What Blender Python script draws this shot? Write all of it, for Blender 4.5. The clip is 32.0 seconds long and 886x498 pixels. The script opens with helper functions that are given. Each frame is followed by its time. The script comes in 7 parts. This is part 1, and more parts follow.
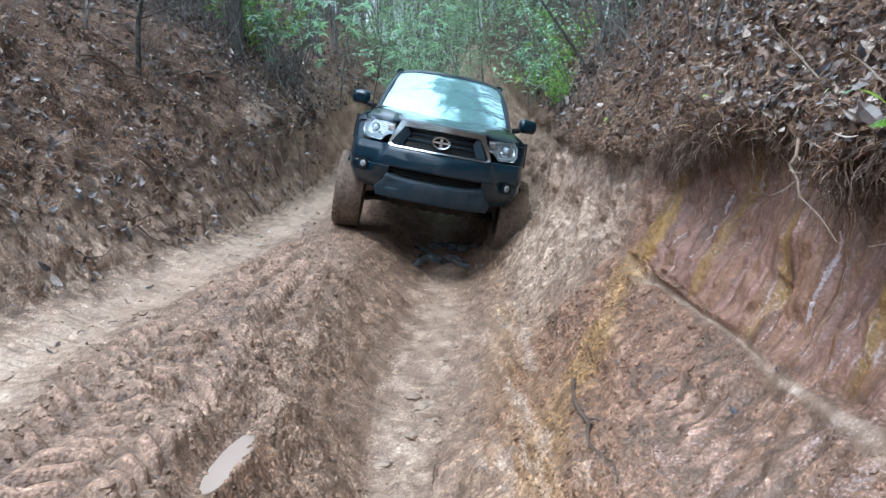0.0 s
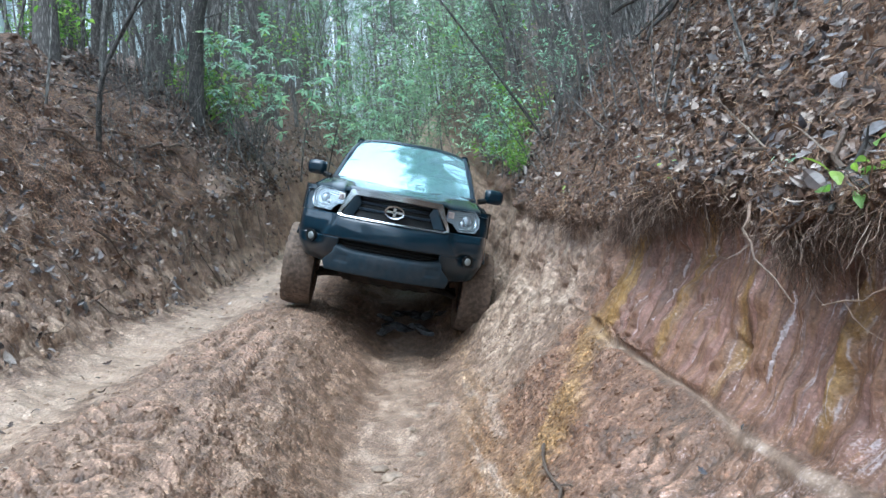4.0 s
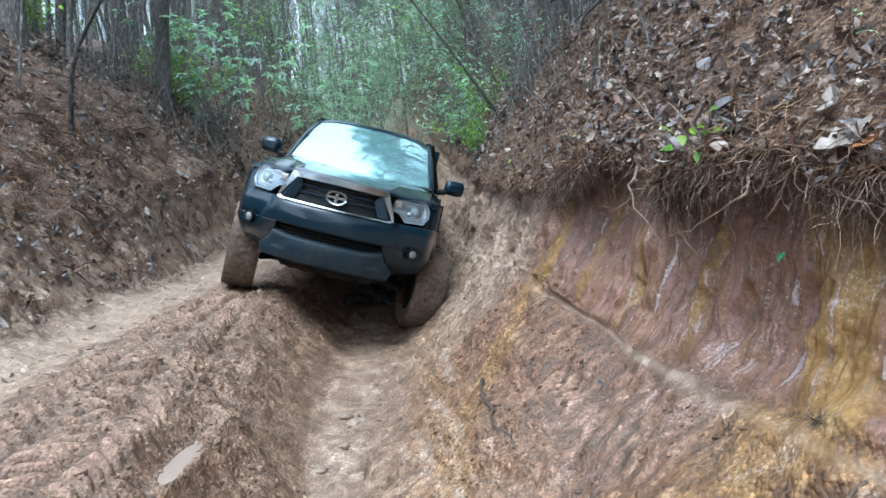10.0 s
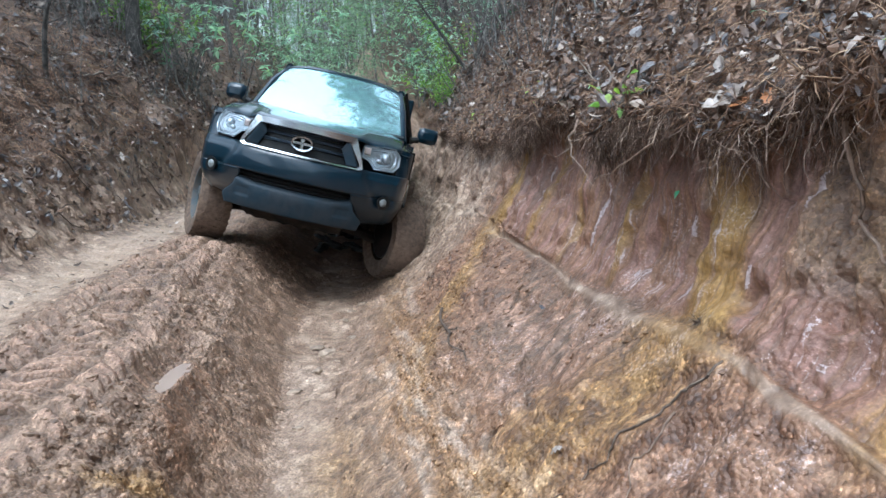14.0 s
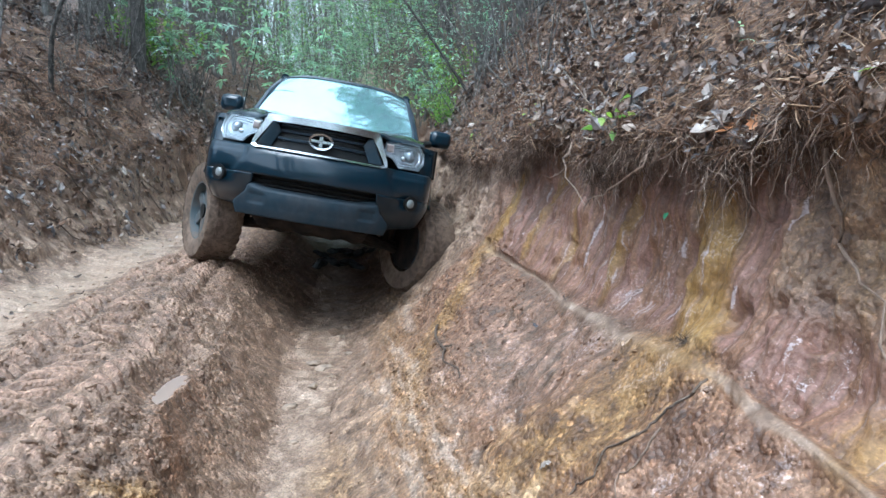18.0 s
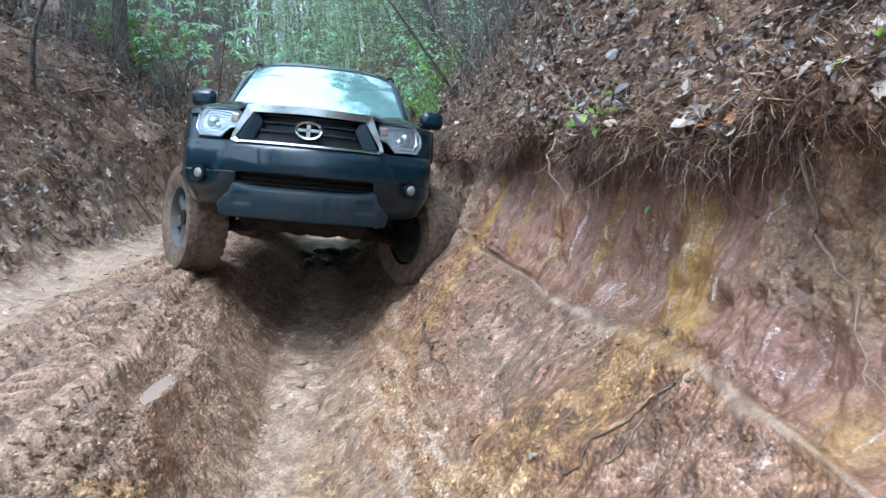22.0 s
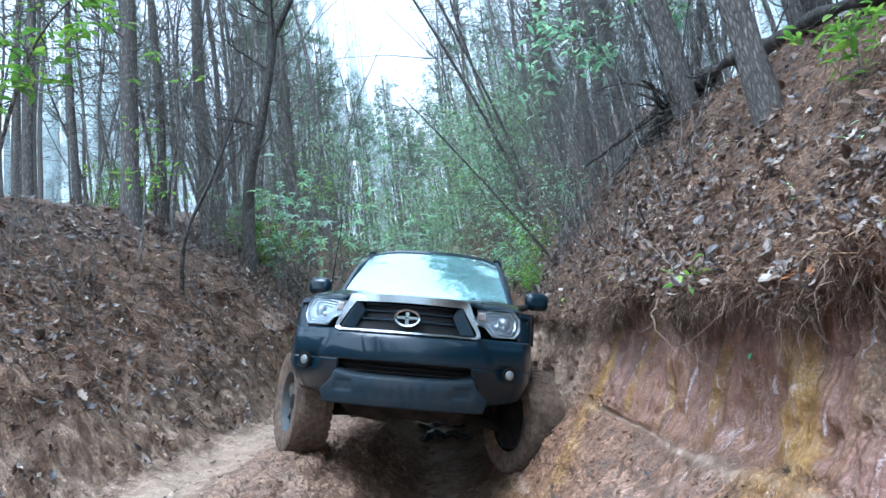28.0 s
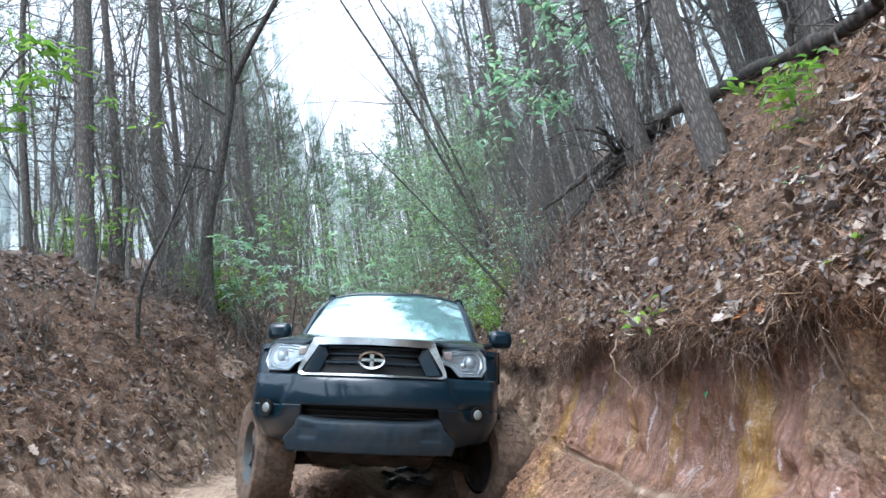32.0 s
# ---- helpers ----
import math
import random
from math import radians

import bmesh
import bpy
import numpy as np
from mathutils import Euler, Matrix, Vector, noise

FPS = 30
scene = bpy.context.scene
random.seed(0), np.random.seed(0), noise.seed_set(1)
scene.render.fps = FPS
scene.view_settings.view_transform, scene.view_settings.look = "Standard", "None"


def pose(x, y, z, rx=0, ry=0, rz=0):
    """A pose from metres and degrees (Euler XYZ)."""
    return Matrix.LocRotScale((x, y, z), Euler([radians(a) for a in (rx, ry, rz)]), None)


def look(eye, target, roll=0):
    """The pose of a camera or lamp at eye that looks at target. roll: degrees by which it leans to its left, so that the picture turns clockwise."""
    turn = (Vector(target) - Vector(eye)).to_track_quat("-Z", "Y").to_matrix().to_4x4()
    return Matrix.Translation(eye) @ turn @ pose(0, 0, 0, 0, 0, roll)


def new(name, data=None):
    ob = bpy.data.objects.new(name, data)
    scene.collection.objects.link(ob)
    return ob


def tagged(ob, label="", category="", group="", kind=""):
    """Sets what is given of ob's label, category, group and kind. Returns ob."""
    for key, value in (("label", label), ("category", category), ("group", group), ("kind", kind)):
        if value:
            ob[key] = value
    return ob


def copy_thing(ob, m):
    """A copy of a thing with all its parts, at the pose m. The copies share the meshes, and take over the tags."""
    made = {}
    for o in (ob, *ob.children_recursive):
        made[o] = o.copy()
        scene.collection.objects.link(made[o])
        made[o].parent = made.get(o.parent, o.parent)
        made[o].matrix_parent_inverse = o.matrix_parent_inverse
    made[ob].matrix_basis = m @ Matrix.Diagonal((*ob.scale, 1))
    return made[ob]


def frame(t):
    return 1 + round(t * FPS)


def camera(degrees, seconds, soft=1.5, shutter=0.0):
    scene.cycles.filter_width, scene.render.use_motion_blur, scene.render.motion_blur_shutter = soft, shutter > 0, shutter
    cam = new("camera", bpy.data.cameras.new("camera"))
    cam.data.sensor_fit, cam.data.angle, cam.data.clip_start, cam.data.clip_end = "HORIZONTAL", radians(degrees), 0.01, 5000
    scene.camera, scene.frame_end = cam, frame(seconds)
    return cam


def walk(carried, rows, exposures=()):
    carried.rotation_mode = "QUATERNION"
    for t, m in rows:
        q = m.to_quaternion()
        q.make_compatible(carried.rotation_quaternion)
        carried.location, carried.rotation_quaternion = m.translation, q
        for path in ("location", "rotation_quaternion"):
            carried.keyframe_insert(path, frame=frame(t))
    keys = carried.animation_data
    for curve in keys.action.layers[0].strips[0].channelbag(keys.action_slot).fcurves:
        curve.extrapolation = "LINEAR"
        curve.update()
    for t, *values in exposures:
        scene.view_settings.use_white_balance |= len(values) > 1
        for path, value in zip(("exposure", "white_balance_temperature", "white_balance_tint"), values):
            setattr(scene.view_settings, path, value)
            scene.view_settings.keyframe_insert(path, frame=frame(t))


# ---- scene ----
# camera: hand-held, backing down the trail
cam = camera(62.7, 32.0, soft=1.5)
EXPOSURES = [(0.0, 1.15, 5250, 5), (6.0, 1.25, 5200, 2), (10.0, 1.17, 5250, 3), (13.0, 1.12, 5350, 5), (19.0, 1.26, 5200, 3), (24.0, 1.32, 5230, 5), (26.0, 1.25, 5000, 3), (29.0, 1.28, 5020, 5), (30.0, 1.29, 5300, 6), (31.0, 1.34, 5400, 7), (32.0, 1.32, 5650, 9)]
PATH = [
    (0, 0.010, -0.005, 1.294, 87.00, 3.00, -0.00),
    (0.5, 0.021, -0.023, 1.297, 88.95, 3.53, 0.41),
    (1, 0.003, -0.026, 1.300, 90.37, 3.97, 0.36),
    (1.5, 0.010, -0.041, 1.287, 91.21, 5.03, -0.27),
    (2, -0.003, -0.045, 1.283, 91.89, 5.21, -1.40),
    (2.5, -0.014, -0.046, 1.291, 91.73, 5.14, -1.97),
    (3, -0.015, -0.044, 1.296, 92.06, 4.59, -2.35),
    (3.5, -0.012, -0.035, 1.293, 92.44, 4.26, -2.72),
    (5.5, -0.021, -0.049, 1.292, 90.66, 3.68, -4.17),
    (6, -0.006, -0.065, 1.280, 90.46, 3.76, -4.40),
    (6.5, -0.015, -0.102, 1.283, 89.94, 4.15, -4.19),
    (7, -0.053, -0.166, 1.262, 89.65, 4.58, -3.14),
    (7.5, -0.054, -0.220, 1.238, 87.57, 4.20, -2.67),
    (8, -0.034, -0.309, 1.237, 86.23, 3.64, -4.30),
    (8.5, 0.041, -0.373, 1.194, 86.29, 3.19, -4.37),
    (9, 0.076, -0.442, 1.187, 87.97, 4.22, -4.82),
    (9.5, 0.062, -0.490, 1.167, 89.80, 5.13, -4.78),
    (10, 0.043, -0.489, 1.178, 90.63, 4.97, -5.41),
    (10.5, 0.009, -0.507, 1.126, 86.12, 4.32, -10.33),
    (11, 0.001, -0.605, 1.044, 84.80, 3.40, -13.43),
    (11.5, 0.015, -0.716, 1.084, 83.08, 4.18, -9.94),
    (12, 0.025, -0.798, 1.090, 82.01, 4.62, -10.14),
    (12.5, 0.033, -0.836, 1.104, 82.74, 4.50, -9.53),
    (13, 0.036, -0.860, 1.113, 84.27, 4.36, -8.90),
    (13.5, 0.031, -0.871, 1.118, 85.85, 4.42, -8.33),
    (14, 0.017, -0.877, 1.117, 86.86, 4.11, -7.91),
    (14.5, 0.017, -0.889, 1.113, 87.50, 4.19, -7.52),
    (16.5, 0.010, -0.912, 1.116, 88.70, 2.71, -6.99),
    (17, 0.018, -0.926, 1.115, 88.60, 2.91, -7.30),
    (17.5, 0.020, -0.932, 1.114, 88.53, 2.75, -7.65),
    (18, 0.023, -0.931, 1.112, 88.36, 3.17, -7.94),
    (18.5, 0.023, -0.934, 1.110, 88.25, 3.46, -8.16),
    (19, 0.022, -0.939, 1.112, 88.20, 3.93, -8.29),
    (19.5, 0.024, -0.939, 1.114, 88.36, 3.72, -8.31),
    (20, 0.030, -0.939, 1.111, 88.63, 3.52, -8.43),
    (20.5, 0.033, -0.940, 1.104, 88.51, 3.67, -8.70),
    (21, 0.030, -0.946, 1.106, 88.27, 3.78, -8.88),
    (21.5, 0.029, -0.947, 1.105, 88.18, 3.79, -8.95),
    (22, 0.026, -0.953, 1.102, 88.24, 3.81, -8.95),
    (22.5, 0.029, -1.001, 1.073, 86.27, 4.21, -8.81),
    (23, -0.000, -1.081, 1.026, 85.89, 4.99, -9.04),
    (23.5, -0.015, -1.158, 1.006, 84.62, 4.97, -5.55),
    (24, 0.042, -1.208, 1.002, 84.51, 6.34, -5.24),
    (24.5, -0.001, -1.250, 1.014, 84.56, 4.96, -4.87),
    (25, -0.033, -1.264, 1.018, 84.62, 4.26, -1.83),
    (25.5, -0.031, -1.256, 1.035, 87.48, 5.81, -4.70),
    (26, -0.029, -1.253, 1.066, 92.03, 7.30, -4.20),
    (26.5, -0.029, -1.224, 1.069, 95.18, 8.18, -5.41),
    (28.5, -0.087, -1.335, 1.082, 103.05, 7.52, 0.43),
    (29, -0.075, -1.316, 1.081, 102.64, 7.77, -1.46),
    (29.5, -0.087, -1.325, 1.077, 102.51, 7.78, -2.21),
    (30, -0.078, -1.344, 1.085, 102.50, 8.19, -2.34),
    (30.5, -0.080, -1.365, 1.092, 103.67, 8.75, -1.97),
    (31, -0.074, -1.360, 1.093, 105.13, 8.72, -2.39),
    (31.5, -0.074, -1.358, 1.089, 105.99, 8.93, -2.72),
    (32, -0.089, -1.362, 1.080, 105.31, 9.14, -3.33),
]
walk(cam, [(t, pose(x, y, z, rx, ry, rz)) for t, x, y, z, rx, ry, rz in PATH], exposures=EXPOSURES)

# ---- light: overcast sky, soft and slightly cool ----
world = bpy.data.worlds.new("sky")
scene.world = world
world.use_nodes = True
wn, wl = world.node_tree.nodes, world.node_tree.links
SUN_AZ, SUN_EL = radians(205), radians(64)
sky = wn.new("ShaderNodeTexSky")
sky.sky_type, sky.sun_disc = "NISHITA", False
sky.sun_elevation, sky.sun_rotation = SUN_EL, SUN_AZ
sky.air_density, sky.dust_density = 1.0, 4.0
grey = wn.new("ShaderNodeHueSaturation")
grey.inputs["Saturation"].default_value = 0.25
wl.new(sky.outputs[0], grey.inputs["Color"])
cloud = wn.new("ShaderNodeMix")
cloud.data_type, cloud.blend_type = "RGBA", "ADD"
cloud.inputs[0].default_value, cloud.inputs[7].default_value = 1.0, (2.6, 2.75, 2.85, 1.0)
wl.new(grey.outputs[0], cloud.inputs[6])
wl.new(cloud.outputs[2], wn["Background"].inputs[0])
wn["Background"].inputs[1].default_value = 0.15
sun_data = bpy.data.lights.new("sun", "SUN")
sun_data.energy, sun_data.angle, sun_data.color = 1.0, radians(35), (1.0, 0.97, 0.93)
sun = new("sun", sun_data)
sun.matrix_world = look((0, 0, 30), (0 - 30 * math.sin(SUN_AZ) / math.tan(SUN_EL), 0 - 30 * math.cos(SUN_AZ) / math.tan(SUN_EL), 0))

# ---- materials ----
def material(name, rough=0.6, metal=0.0):
    m = bpy.data.materials.new(name)
    m.use_nodes = True
    b = m.node_tree.nodes["Principled BSDF"]
    b.inputs["Roughness"].default_value, b.inputs["Metallic"].default_value = rough, metal
    return m, m.node_tree.nodes, m.node_tree.links, b


def rgb(c):
    return (c[0], c[1], c[2], 1.0)


def tex_noise(n, l, scale, detail=6.0, rough=0.6, vec=None, distort=0.0):
    t = n.new("ShaderNodeTexNoise")
    t.inputs["Scale"].default_value, t.inputs["Detail"].default_value = scale, detail
    t.inputs["Roughness"].default_value, t.inputs["Distortion"].default_value = rough, distort
    if vec is not None:
        l.new(vec, t.inputs["Vector"])
    return t.outputs["Fac"]


def ramp(n, l, fac, stops):
    r = n.new("ShaderNodeValToRGB")
    e = r.color_ramp.elements
    while len(e) < len(stops):
        e.new(0.5)
    for s, (p, c) in zip(e, stops):
        s.position, s.color = p, rgb(c) if len(c) == 3 else c
    l.new(fac, r.inputs[0])
    return r.outputs[0]


def mix(n, l, fac, a, b, how="MIX"):
    m = n.new("ShaderNodeMix")
    m.data_type, m.blend_type = "RGBA", how
    for sock, v in ((m.inputs[0], fac), (m.inputs[6], a), (m.inputs[7], b)):
        if isinstance(v, (int, float)):
            sock.default_value = v
        elif isinstance(v, (tuple, list)):
            sock.default_value = rgb(v)
        else:
            l.new(v, sock)
    return m.outputs[2]


def calc(n, l, op, a, b=None, clamp=False):
    m = n.new("ShaderNodeMath")
    m.operation, m.use_clamp = op, clamp
    for sock, v in ((m.inputs[0], a), (m.inputs[1], b)):
        if v is None:
            continue
        if isinstance(v, (int, float)):
            sock.default_value = v
        else:
            l.new(v, sock)
    return m.outputs[0]


def place(n, l, scale=(1, 1, 1)):
    c = n.new("ShaderNodeTexCoord")
    m = n.new("ShaderNodeMapping")
    m.inputs["Scale"].default_value = scale
    l.new(c.outputs["Object"], m.inputs["Vector"])
    return m.outputs[0]


def bump(n, l, b, height, strength=0.4, dist=0.01):
    u = n.new("ShaderNodeBump")
    u.inputs["Strength"].default_value, u.inputs["Distance"].default_value = strength, dist
    l.new(height, u.inputs["Height"])
    l.new(u.outputs[0], b.inputs["Normal"])


def attr(n, name):
    a = n.new("ShaderNodeAttribute")
    a.attribute_name = name
    return a.outputs["Fac"]


def plain(name, color, rough=0.6, metal=0.0, vary=0.25, scale=20.0, relief=0.15, dist=0.004):
    m, n, l, b = material(name, rough, metal)
    v = place(n, l)
    f = tex_noise(n, l, scale, 5, 0.65, v)
    g = tex_noise(n, l, scale * 0.13, 3, 0.6, v)
    f2 = calc(n, l, "ADD", calc(n, l, "MULTIPLY", f, 0.6), calc(n, l, "MULTIPLY", g, 0.4))
    lo, hi = [max(0, x * (1 - vary)) for x in color], [min(1, x * (1 + vary)) for x in color]
    l.new(ramp(n, l, f2, [(0.38, lo), (0.62, hi)]), b.inputs["Base Color"])
    if relief:
        bump(n, l, b, f, relief, dist)
    return m


def earth():
    """Wet clay: brown mud, ochre, purple-red clay, pale worn track and leaf duff by mask."""
    m, n, l, b = material("wet_clay", 0.7)
    v = place(n, l)
    fine = tex_noise(n, l, 60, 3, 0.55, v)
    crumb = tex_noise(n, l, 110, 2, 0.6, v)
    mid = tex_noise(n, l, 8, 5, 0.6, v, 0.3)
    big = tex_noise(n, l, 1.7, 4, 0.55, v)
    streak = tex_noise(n, l, 1.0, 5, 0.62, place(n, l, (0.4, 22.0, 0.5)), 0.05)
    streak2 = tex_noise(n, l, 1.0, 4, 0.65, place(n, l, (0.3, 6.5, 0.3)), 0.04)
    thread = tex_noise(n, l, 1.0, 2, 0.5, place(n, l, (0.3, 15.0, 0.4)), 0.04)
    chunk = attr(n, "chunk")
    vary = calc(n, l, "ADD", calc(n, l, "MULTIPLY", mid, 0.65), calc(n, l, "MULTIPLY", chunk, 0.35))
    mud = ramp(n, l, vary, [(0.30, (0.135, 0.089, 0.063)), (0.5, (0.235, 0.160, 0.115)), (0.70, (0.37, 0.268, 0.198))])
    mud = mix(n, l, calc(n, l, "MULTIPLY", big, 0.5), mud, mix(n, l, vary, (0.16, 0.11, 0.078), (0.34, 0.24, 0.17)))
    pale = ramp(n, l, vary, [(0.32, (0.30, 0.212, 0.152)), (0.68, (0.52, 0.412, 0.322))])
    ochre = ramp(n, l, vary, [(0.30, (0.12, 0.064, 0.026)), (0.44, (0.245, 0.143, 0.054)), (0.58, (0.36, 0.225, 0.088)), (0.72, (0.48, 0.345, 0.19))])
    purple = ramp(n, l, vary, [(0.30, (0.108, 0.058, 0.038)), (0.5, (0.20, 0.114, 0.073)), (0.72, (0.33, 0.215, 0.152))])
    duff = ramp(n, l, fine, [(0.36, (0.045, 0.028, 0.020)), (0.5, (0.128, 0.076, 0.049)), (0.64, (0.235, 0.15, 0.098))])
    white = mix(n, l, fine, (0.38, 0.30, 0.295), (0.58, 0.50, 0.485))
    wall = attr(n, "wall")

    def masked(name, soft=0.5):
        a = attr(n, name)
        grain = vary
        if name == "ochre":
            grain = calc(n, l, "ADD", calc(n, l, "MULTIPLY", mix(n, l, wall, vary, streak2), 0.6), calc(n, l, "MULTIPLY", crumb, 0.4))
        if name == "white":
            grain = calc(n, l, "ADD", calc(n, l, "MULTIPLY", mid, 0.5), calc(n, l, "MULTIPLY", crumb, 0.5))
        w = calc(n, l, "ADD", a, calc(n, l, "MULTIPLY", calc(n, l, "SUBTRACT", grain, 0.5), 3.2 if name == "white" else 1.6))
        s = n.new("ShaderNodeMapRange")
        s.interpolation_type = "SMOOTHSTEP"
        s.inputs[1].default_value, s.inputs[2].default_value = 0.5 - soft / 2, 0.5 + soft / 2
        l.new(w, s.inputs[0])
        return calc(n, l, "MULTIPLY", s.outputs[0], calc(n, l, "MULTIPLY", a, 2.5, True), True)

    col = mix(n, l, masked("pale", 0.7), mud, pale)
    col = mix(n, l, masked("purple", 0.5), col, purple)
    col = mix(n, l, calc(n, l, "MULTIPLY", masked("ochre", 0.9), calc(n, l, "ADD", 0.62, calc(n, l, "MULTIPLY", wall, 0.34))), col, ochre)
    scrape = tex_noise(n, l, 1.0, 5, 0.6, place(n, l, (15.0, 1.3, 15.0)), 0.2)
    sc = ramp(n, l, scrape, [(0.36, (0.15, 0.09, 0.058)), (0.47, (0.29, 0.18, 0.10)), (0.54, (0.39, 0.27, 0.185)), (0.63, (0.55, 0.44, 0.35))])
    col = mix(n, l, calc(n, l, "MULTIPLY", attr(n, "scrape"), 0.65), col, sc)
    s1 = ramp(n, l, streak, [(0.34, (1, 1, 1)), (0.43, (0, 0, 0)), (0.57, (0, 0, 0)), (0.65, (0.9, 0.9, 0.9))])
    seam = ramp(n, l, streak2, [(0.32, (0.095, 0.052, 0.036)), (0.40, (0.19, 0.106, 0.074)), (0.45, (0.34, 0.20, 0.165)), (0.485, (0.25, 0.145, 0.115)), (0.51, (0.16, 0.088, 0.060)), (0.545, (0.29, 0.165, 0.10)), (0.575, (0.32, 0.19, 0.155)), (0.62, (0.19, 0.105, 0.073)), (0.68, (0.35, 0.22, 0.175))])
    col = mix(n, l, calc(n, l, "MULTIPLY", wall, calc(n, l, "SUBTRACT", 0.8, calc(n, l, "MULTIPLY", attr(n, "ochre"), 0.8), True)), col, seam)
    col = mix(n, l, calc(n, l, "MULTIPLY", calc(n, l, "MULTIPLY", wall, s1), 0.65), col, mix(n, l, streak, (0.085, 0.05, 0.036), (0.40, 0.28, 0.235)))
    lines = ramp(n, l, thread, [(0.486, (0, 0, 0)), (0.497, (1, 1, 1)), (0.503, (1, 1, 1)), (0.514, (0, 0, 0))])
    lines = calc(n, l, "MULTIPLY", calc(n, l, "MULTIPLY", lines, attr(n, "purple")), calc(n, l, "MULTIPLY", wall, calc(n, l, "MULTIPLY", calc(n, l, "SUBTRACT", mid, 0.49), 8.0, True), True), True)
    col = mix(n, l, lines, col, white)
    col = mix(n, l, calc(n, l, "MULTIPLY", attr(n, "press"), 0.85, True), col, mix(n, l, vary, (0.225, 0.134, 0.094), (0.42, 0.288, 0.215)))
    col = mix(n, l, calc(n, l, "MULTIPLY", masked("white", 0.3), 0.85), col, white)
    col = mix(n, l, masked("duff", 0.5), col, duff)
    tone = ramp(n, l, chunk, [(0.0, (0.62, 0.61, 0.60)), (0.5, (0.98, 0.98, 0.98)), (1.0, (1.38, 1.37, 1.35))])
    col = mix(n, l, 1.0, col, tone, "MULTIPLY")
    col = mix(n, l, 1.0, col, ramp(n, l, fine, [(0.34, (0.83, 0.82, 0.81)), (0.66, (1.15, 1.15, 1.15))]), "MULTIPLY")
    col = mix(n, l, 1.0, col, ramp(n, l, crumb, [(0.33, (0.82, 0.81, 0.80)), (0.43, (0.97, 0.97, 0.97)), (0.58, (1.03, 1.03, 1.03)), (0.70, (1.25, 1.25, 1.25))]), "MULTIPLY")
    rich = n.new("ShaderNodeHueSaturation")
    rich.inputs["Saturation"].default_value, rich.inputs["Value"].default_value = 1.08, 0.86
    l.new(col, rich.inputs["Color"])
    l.new(calc(n, l, "SUBTRACT", calc(n, l, "ADD", 0.30, calc(n, l, "MULTIPLY", mid, 0.5)), calc(n, l, "MULTIPLY", attr(n, "pale"), 0.12)), b.inputs["Roughness"])
    b.inputs["Specular IOR Level"].default_value = 0.42
    c = n.new("ShaderNodeTexVoronoi")
    c.inputs["Scale"].default_value = 62.0
    l.new(v, c.inputs["Vector"])
    loose = calc(n, l, "SUBTRACT", 1.0, calc(n, l, "MULTIPLY", calc(n, l, "ADD", calc(n, l, "ADD", attr(n, "pale"), wall), attr(n, "slick")), 0.8), True)
    grit = n.new("ShaderNodeSeparateColor")
    l.new(c.outputs["Color"], grit.inputs[0])
    speck = mix(n, l, loose, (1.0, 1.0, 1.0), ramp(n, l, grit.outputs[0], [(0.0, (0.68, 0.67, 0.66)), (0.3, (0.90, 0.90, 0.90)), (0.6, (1.02, 1.02, 1.02)), (0.94, (1.12, 1.12, 1.11)), (1.0, (1.7, 1.68, 1.66))]))
    c2 = n.new("ShaderNodeTexVoronoi")
    c2.inputs["Scale"].default_value = 165.0
    l.new(v, c2.inputs["Vector"])
    grit2 = n.new("ShaderNodeSeparateColor")
    l.new(c2.outputs["Color"], grit2.inputs[0])
    speck = mix(n, l, 1.0, speck, mix(n, l, calc(n, l, "ADD", 0.35, calc(n, l, "MULTIPLY", loose, 0.65)), (1.0, 1.0, 1.0), ramp(n, l, grit2.outputs[1], [(0.0, (0.72, 0.71, 0.70)), (0.5, (1.0, 1.0, 1.0)), (0.94, (1.1, 1.1, 1.1)), (1.0, (1.7, 1.7, 1.7))])), "MULTIPLY")
    l.new(mix(n, l, 1.0, rich.outputs[0], speck, "MULTIPLY"), b.inputs["Base Color"])
    h = calc(n, l, "ADD", calc(n, l, "MULTIPLY", calc(n, l, "MULTIPLY", fine, calc(n, l, "SUBTRACT", 1.0, attr(n, "slick"), True)), 0.25), calc(n, l, "MULTIPLY", calc(n, l, "ADD", streak, calc(n, l, "MULTIPLY", mid, 0.5)), calc(n, l, "MULTIPLY", wall, 1.3)))
    h = calc(n, l, "SUBTRACT", h, calc(n, l, "MULTIPLY", calc(n, l, "MULTIPLY", c.outputs["Distance"], loose), 1.1))
    h = calc(n, l, "ADD", h, calc(n, l, "MULTIPLY", crumb, calc(n, l, "SUBTRACT", 0.45, calc(n, l, "MULTIPLY", attr(n, "slick"), 0.3))))
    bump(n, l, b, h, 0.7, 0.010)
    return m


EARTH = earth()

# ---- ground: one cut trail with banks, as strips that share their edges ----
def lattice(ix, iy, iz, seed):
    h = (ix * 374761393 + iy * 668265263 + iz * 2147483647 + seed * 974711) & 0xFFFFFFFF
    h = ((h ^ (h >> 13)) * 1274126177) & 0xFFFFFFFF
    return ((h ^ (h >> 16)) & 0xFFFF) / 65535.0 * 2 - 1


